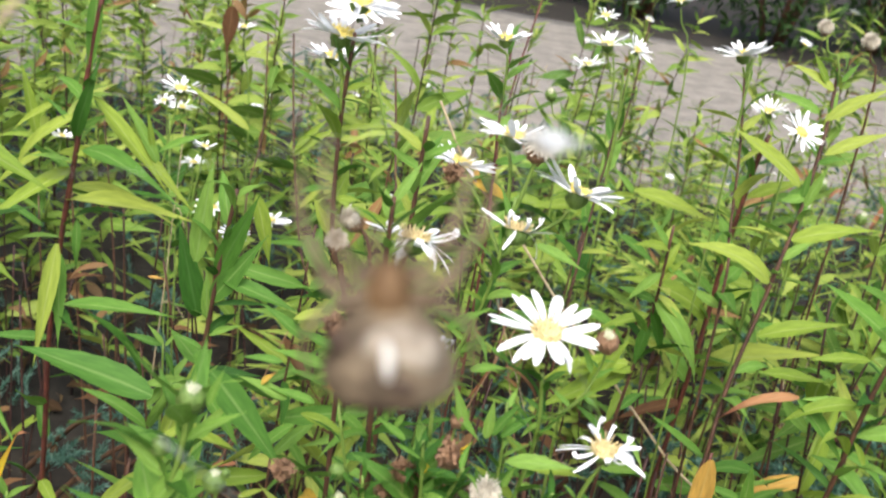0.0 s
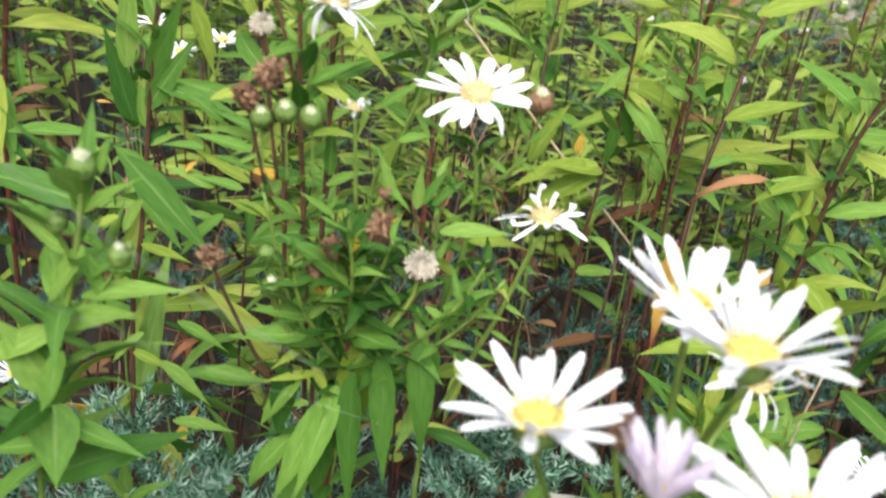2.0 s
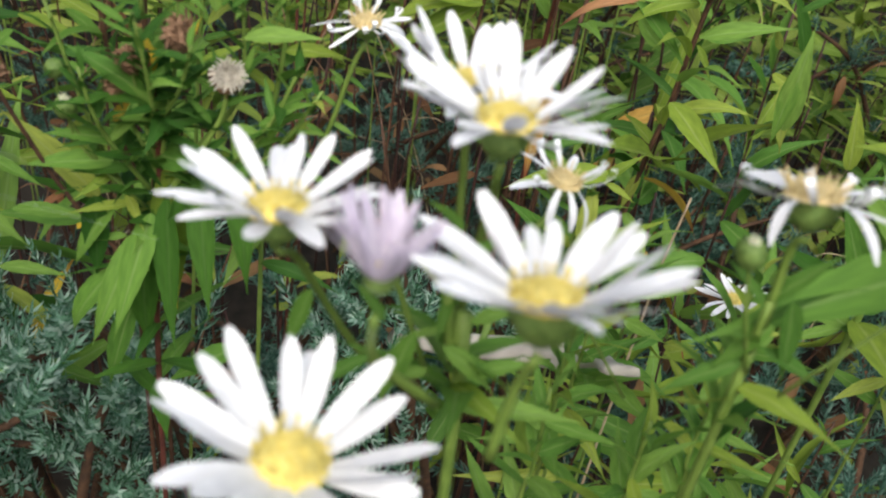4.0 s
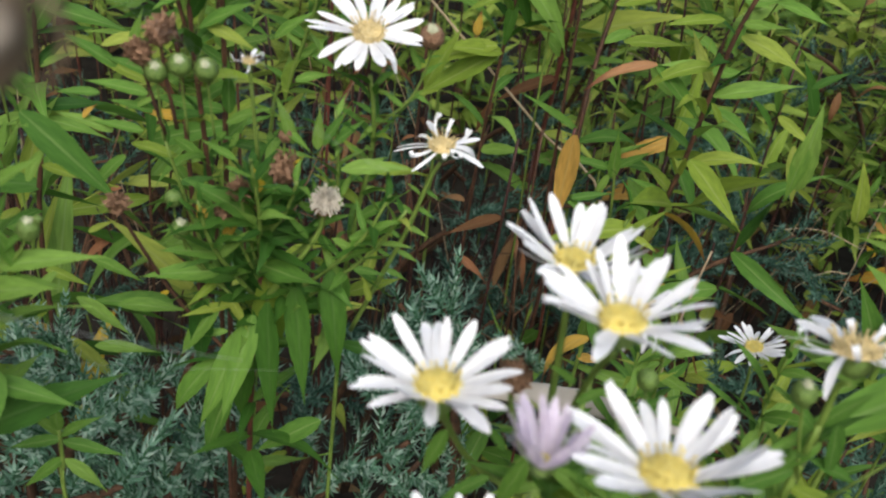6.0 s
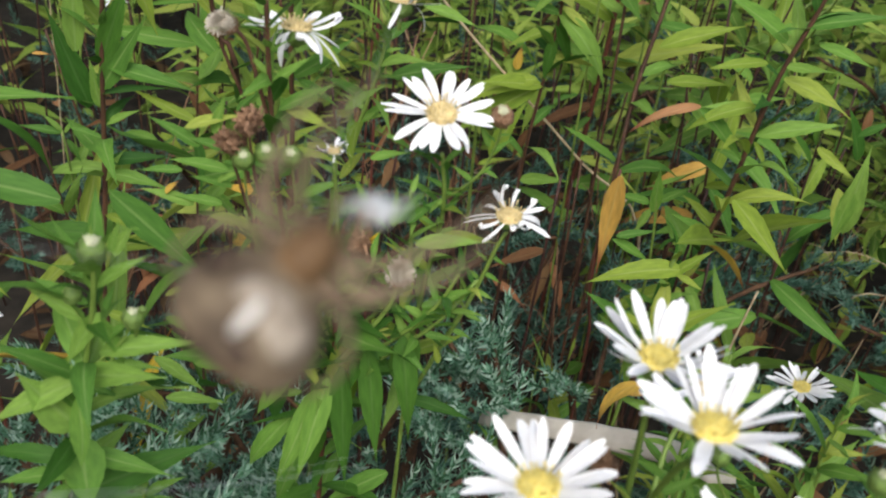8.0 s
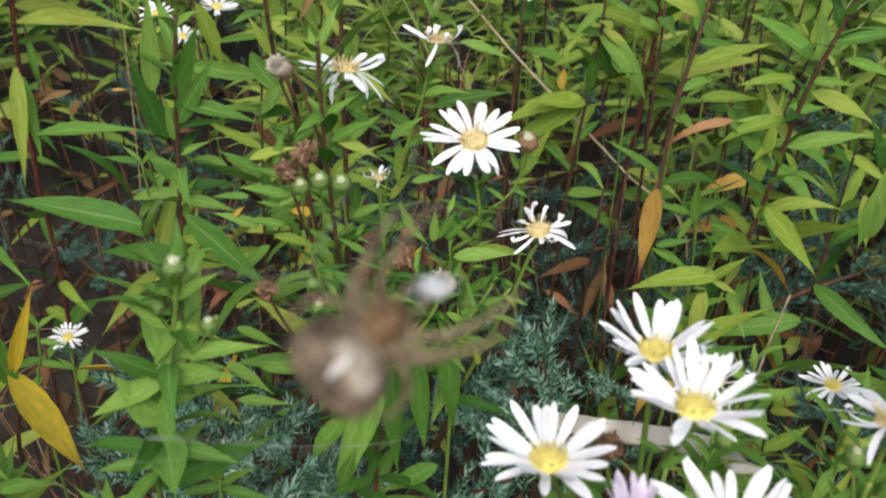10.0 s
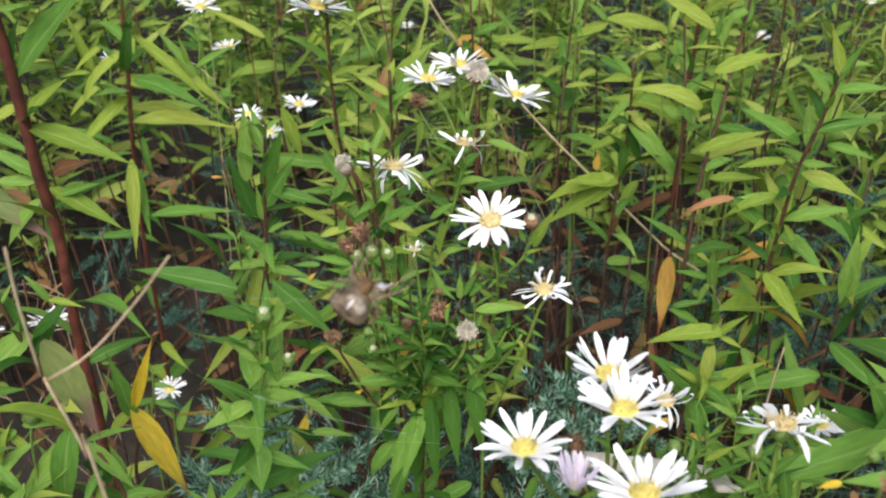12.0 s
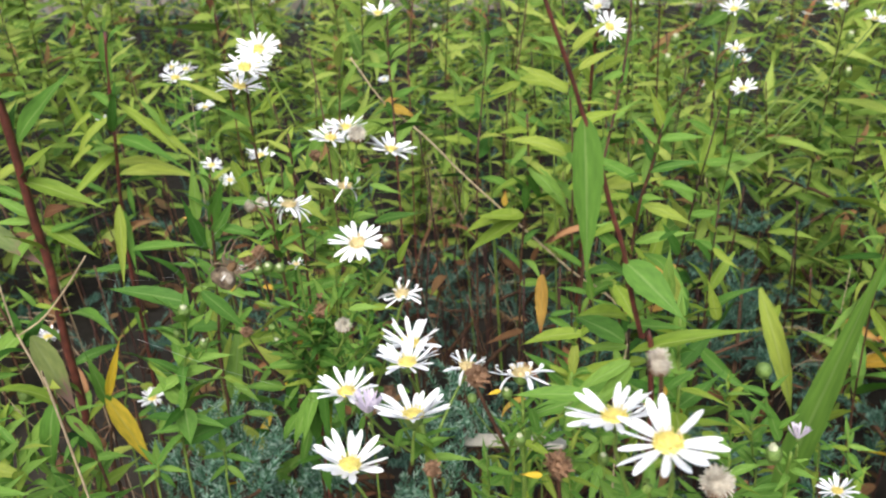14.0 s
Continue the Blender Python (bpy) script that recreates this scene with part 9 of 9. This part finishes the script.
def bare_stems(x0, x1, y0, y1, count, seed):
    """Leafless lower stems in the gaps of the stand, some snapped off."""
    rng = random.Random(seed)
    for _ in range(count):
        x, y, h = rng.uniform(x0, x1), rng.uniform(y0, y1), rng.uniform(0.28, 0.46)
        p = thing("bare_stem", (x, y, 0), "bare dark red aster stem without leaves", "stem", "bare aster stems")
        lx, ly = rng.uniform(-0.05, 0.05), rng.uniform(-0.04, 0.04)
        stem(p, [(x, y, -0.02), (x + lx * 0.4 + rng.uniform(-0.006, 0.006), y + ly * 0.4, h * 0.5), (x + lx, y + ly, h)], 0.0017, 0.0011, rng.choice((STEM_DARK, STEM_DARK, STEM_BROWN)))
        for k in range(rng.randrange(3)):
            q = Vector((x + lx * 0.6, y + ly * 0.6, h * rng.uniform(0.4, 0.9)))
            leaf(p, q, q + Vector((rng.uniform(-0.04, 0.04), rng.uniform(-0.04, 0.02), rng.uniform(-0.03, 0.01))), 0.007, rng.choice((BROWN, GREEN, LIME, BROWN)), rng.randrange(6))


def dry_twigs(x0, x1, y0, y1, count, seed):
    """Thin dead side twigs that hang between the stems, forked once or twice."""
    rng = random.Random(seed)
    for _ in range(count):
        x, y, h = rng.uniform(x0, x1), rng.uniform(y0, y1), rng.uniform(0.3, 0.5)
        p = thing("dry_twig", (x, y, 0), "thin brown dead twig among the aster stems", "twig", "dry twigs")
        lean = Vector((rng.uniform(-0.16, 0.16), rng.uniform(-0.08, 0.08), h))
        foot = Vector((x, y, -0.02))
        knee = foot + lean * 0.55 + Vector((rng.uniform(-0.02, 0.02), 0, 0))
        tip = foot + lean + Vector((rng.uniform(-0.03, 0.03), 0, 0))
        colour = rng.choice((STEM_BROWN, STRAW, WITHERED, STEM_DARK))
        stem(p, [foot, knee, tip], 0.0011, 0.0004, colour)
        for k in range(3):
            q = knee.lerp(tip, rng.uniform(0.0, 0.8))
            e = q + Vector((rng.uniform(-0.07, 0.07), rng.uniform(-0.04, 0.04), rng.uniform(-0.02, 0.06)))
            stem(p, [q, (q + e) / 2 + Vector((0, 0, 0.008)), e], 0.0006, 0.0003, colour, "side_twig")
        for k in range(rng.randrange(3)):
            q = knee.lerp(tip, rng.uniform(0.1, 0.9))
            leaf(p, q, q + Vector((rng.uniform(-0.03, 0.03), rng.uniform(-0.02, 0.02), rng.uniform(-0.05, -0.01))), 0.005, BROWN if k else PALE_RED, rng.randrange(2, 6))


dry_twigs(-0.3, 0.0, 0.42, 0.75, 16, 21)
dry_twigs(0.12, 0.5, 0.5, 0.9, 26, 22)
dry_twigs(-0.6, 0.9, 0.9, 1.6, 20, 23)
bare_stems(0.05, 0.29, 0.5, 0.86, 38, 5)
bare_stems(-0.36, -0.04, 0.46, 0.88, 34, 6)
bare_stems(-0.4, 0.5, 0.6, 1.0, 24, 7)
bare_stems(-0.7, 1.0, 0.9, 2.0, 30, 8)
bare_stems(0.3, 0.5, 0.5, 0.75, 14, 9)
plant_field()


def motions():
    walk(spider, [
        (0, pose(0.0802, 0.1358, 0.6667, 70, -8, 9)),
        (0.4, pose(0.0794, 0.1343, 0.6666, 71, -7, 6)),
        (0.8, pose(0.0815, 0.1340, 0.6658, 73, -9, 3)),
        (1.2, pose(0.0805, 0.1319, 0.6661, 77, -5, 5)),
        (1.5, pose(0.0830, 0.1339, 0.6647, 81, -1, 8)),
        (1.6, pose(0.0832, 0.1352, 0.6647, 82, 1, 10)),
        (6.4, pose(0.0852, 0.1336, 0.6777, 60, 37, -7)),
        (6.5, pose(0.0844, 0.1331, 0.6782, 59, 36, -8)),
        (6.9, pose(0.0845, 0.1331, 0.6811, 56, 35, -15)),
        (7.2, pose(0.0835, 0.1322, 0.6814, 52, 32, -19)),
        (7.5, pose(0.0820, 0.1330, 0.6823, 50, 31, -22)),
        (7.8, pose(0.0820, 0.1328, 0.6825, 47, 31, -24)),
        (8.1, pose(0.0833, 0.1320, 0.6830, 46, 31, -28)),
        (8.2, pose(0.0830, 0.1313, 0.6838, 46, 32, -28)),
        (10.3, pose(0.0890, 0.1217, 0.6864, 46, 36, -31)),
        (10.6, pose(0.0889, 0.1353, 0.6823, 53, 37, -26)),
        (11, pose(0.0890, 0.1402, 0.6825, 54, 36, -24)),
        (11.2, pose(0.0908, 0.1404, 0.6765, 52, 33, -24)),
        (11.5, pose(0.0865, 0.1466, 0.6755, 52, 33, -21)),
        (11.8, pose(0.0851, 0.1482, 0.6752, 52, 34, -20)),
        (12, pose(0.0847, 0.1477, 0.6726, 52, 34, -20)),
        (12.5, pose(0.0846, 0.1474, 0.6729, 53, 35, -16)),
        (13, pose(0.0892, 0.1416, 0.6772, 55, 35, -13)),
        (13.5, pose(0.0975, 0.1388, 0.6800, 56, 36, -11)),
        (14, pose(0.1018, 0.1331, 0.6843, 57, 38, -8)),
    ])
    walk(silk_tuft, [
        (0, pose(0.0876, 0.1437, 0.6789, 0, 0, 0)),
        (0.4, pose(0.0865, 0.1410, 0.6787, 0, 0, 1)),
        (0.8, pose(0.0884, 0.1408, 0.6790, 0, 0, 2)),
        (1.2, pose(0.0873, 0.1432, 0.6763, 0, 0, 3)),
        (1.6, pose(0.0896, 0.1496, 0.6732, 0, 0, 4)),
        (6.4, pose(0.0893, 0.1414, 0.6792, 0, 0, 19)),
        (6.9, pose(0.0892, 0.1433, 0.6822, 0, 0, 20)),
        (7.2, pose(0.0887, 0.1424, 0.6811, 0, 0, 21)),
        (7.5, pose(0.0874, 0.1428, 0.6813, 0, 0, 22)),
        (7.8, pose(0.0878, 0.1431, 0.6816, 0, 0, 23)),
        (8.1, pose(0.0889, 0.1419, 0.6820, 0, 0, 24)),
        (8.2, pose(0.0887, 0.1421, 0.6819, 0, 0, 24)),
        (10.3, pose(0.0951, 0.1301, 0.6861, 0, 0, 30)),
        (10.6, pose(0.0946, 0.1428, 0.6809, 0, 0, 31)),
        (11, pose(0.0942, 0.1435, 0.6831, 0, 0, 33)),
        (11.5, pose(0.0912, 0.1507, 0.6754, 0, 0, 34)),
        (12, pose(0.0889, 0.1562, 0.6699, 0, 0, 36)),
        (12.5, pose(0.0904, 0.1520, 0.6754, 0, 0, 37)),
        (13, pose(0.0936, 0.1531, 0.6739, 0, 0, 39)),
        (14, pose(0.1044, 0.1404, 0.6827, 0, 0, 42)),
    ])


motions()
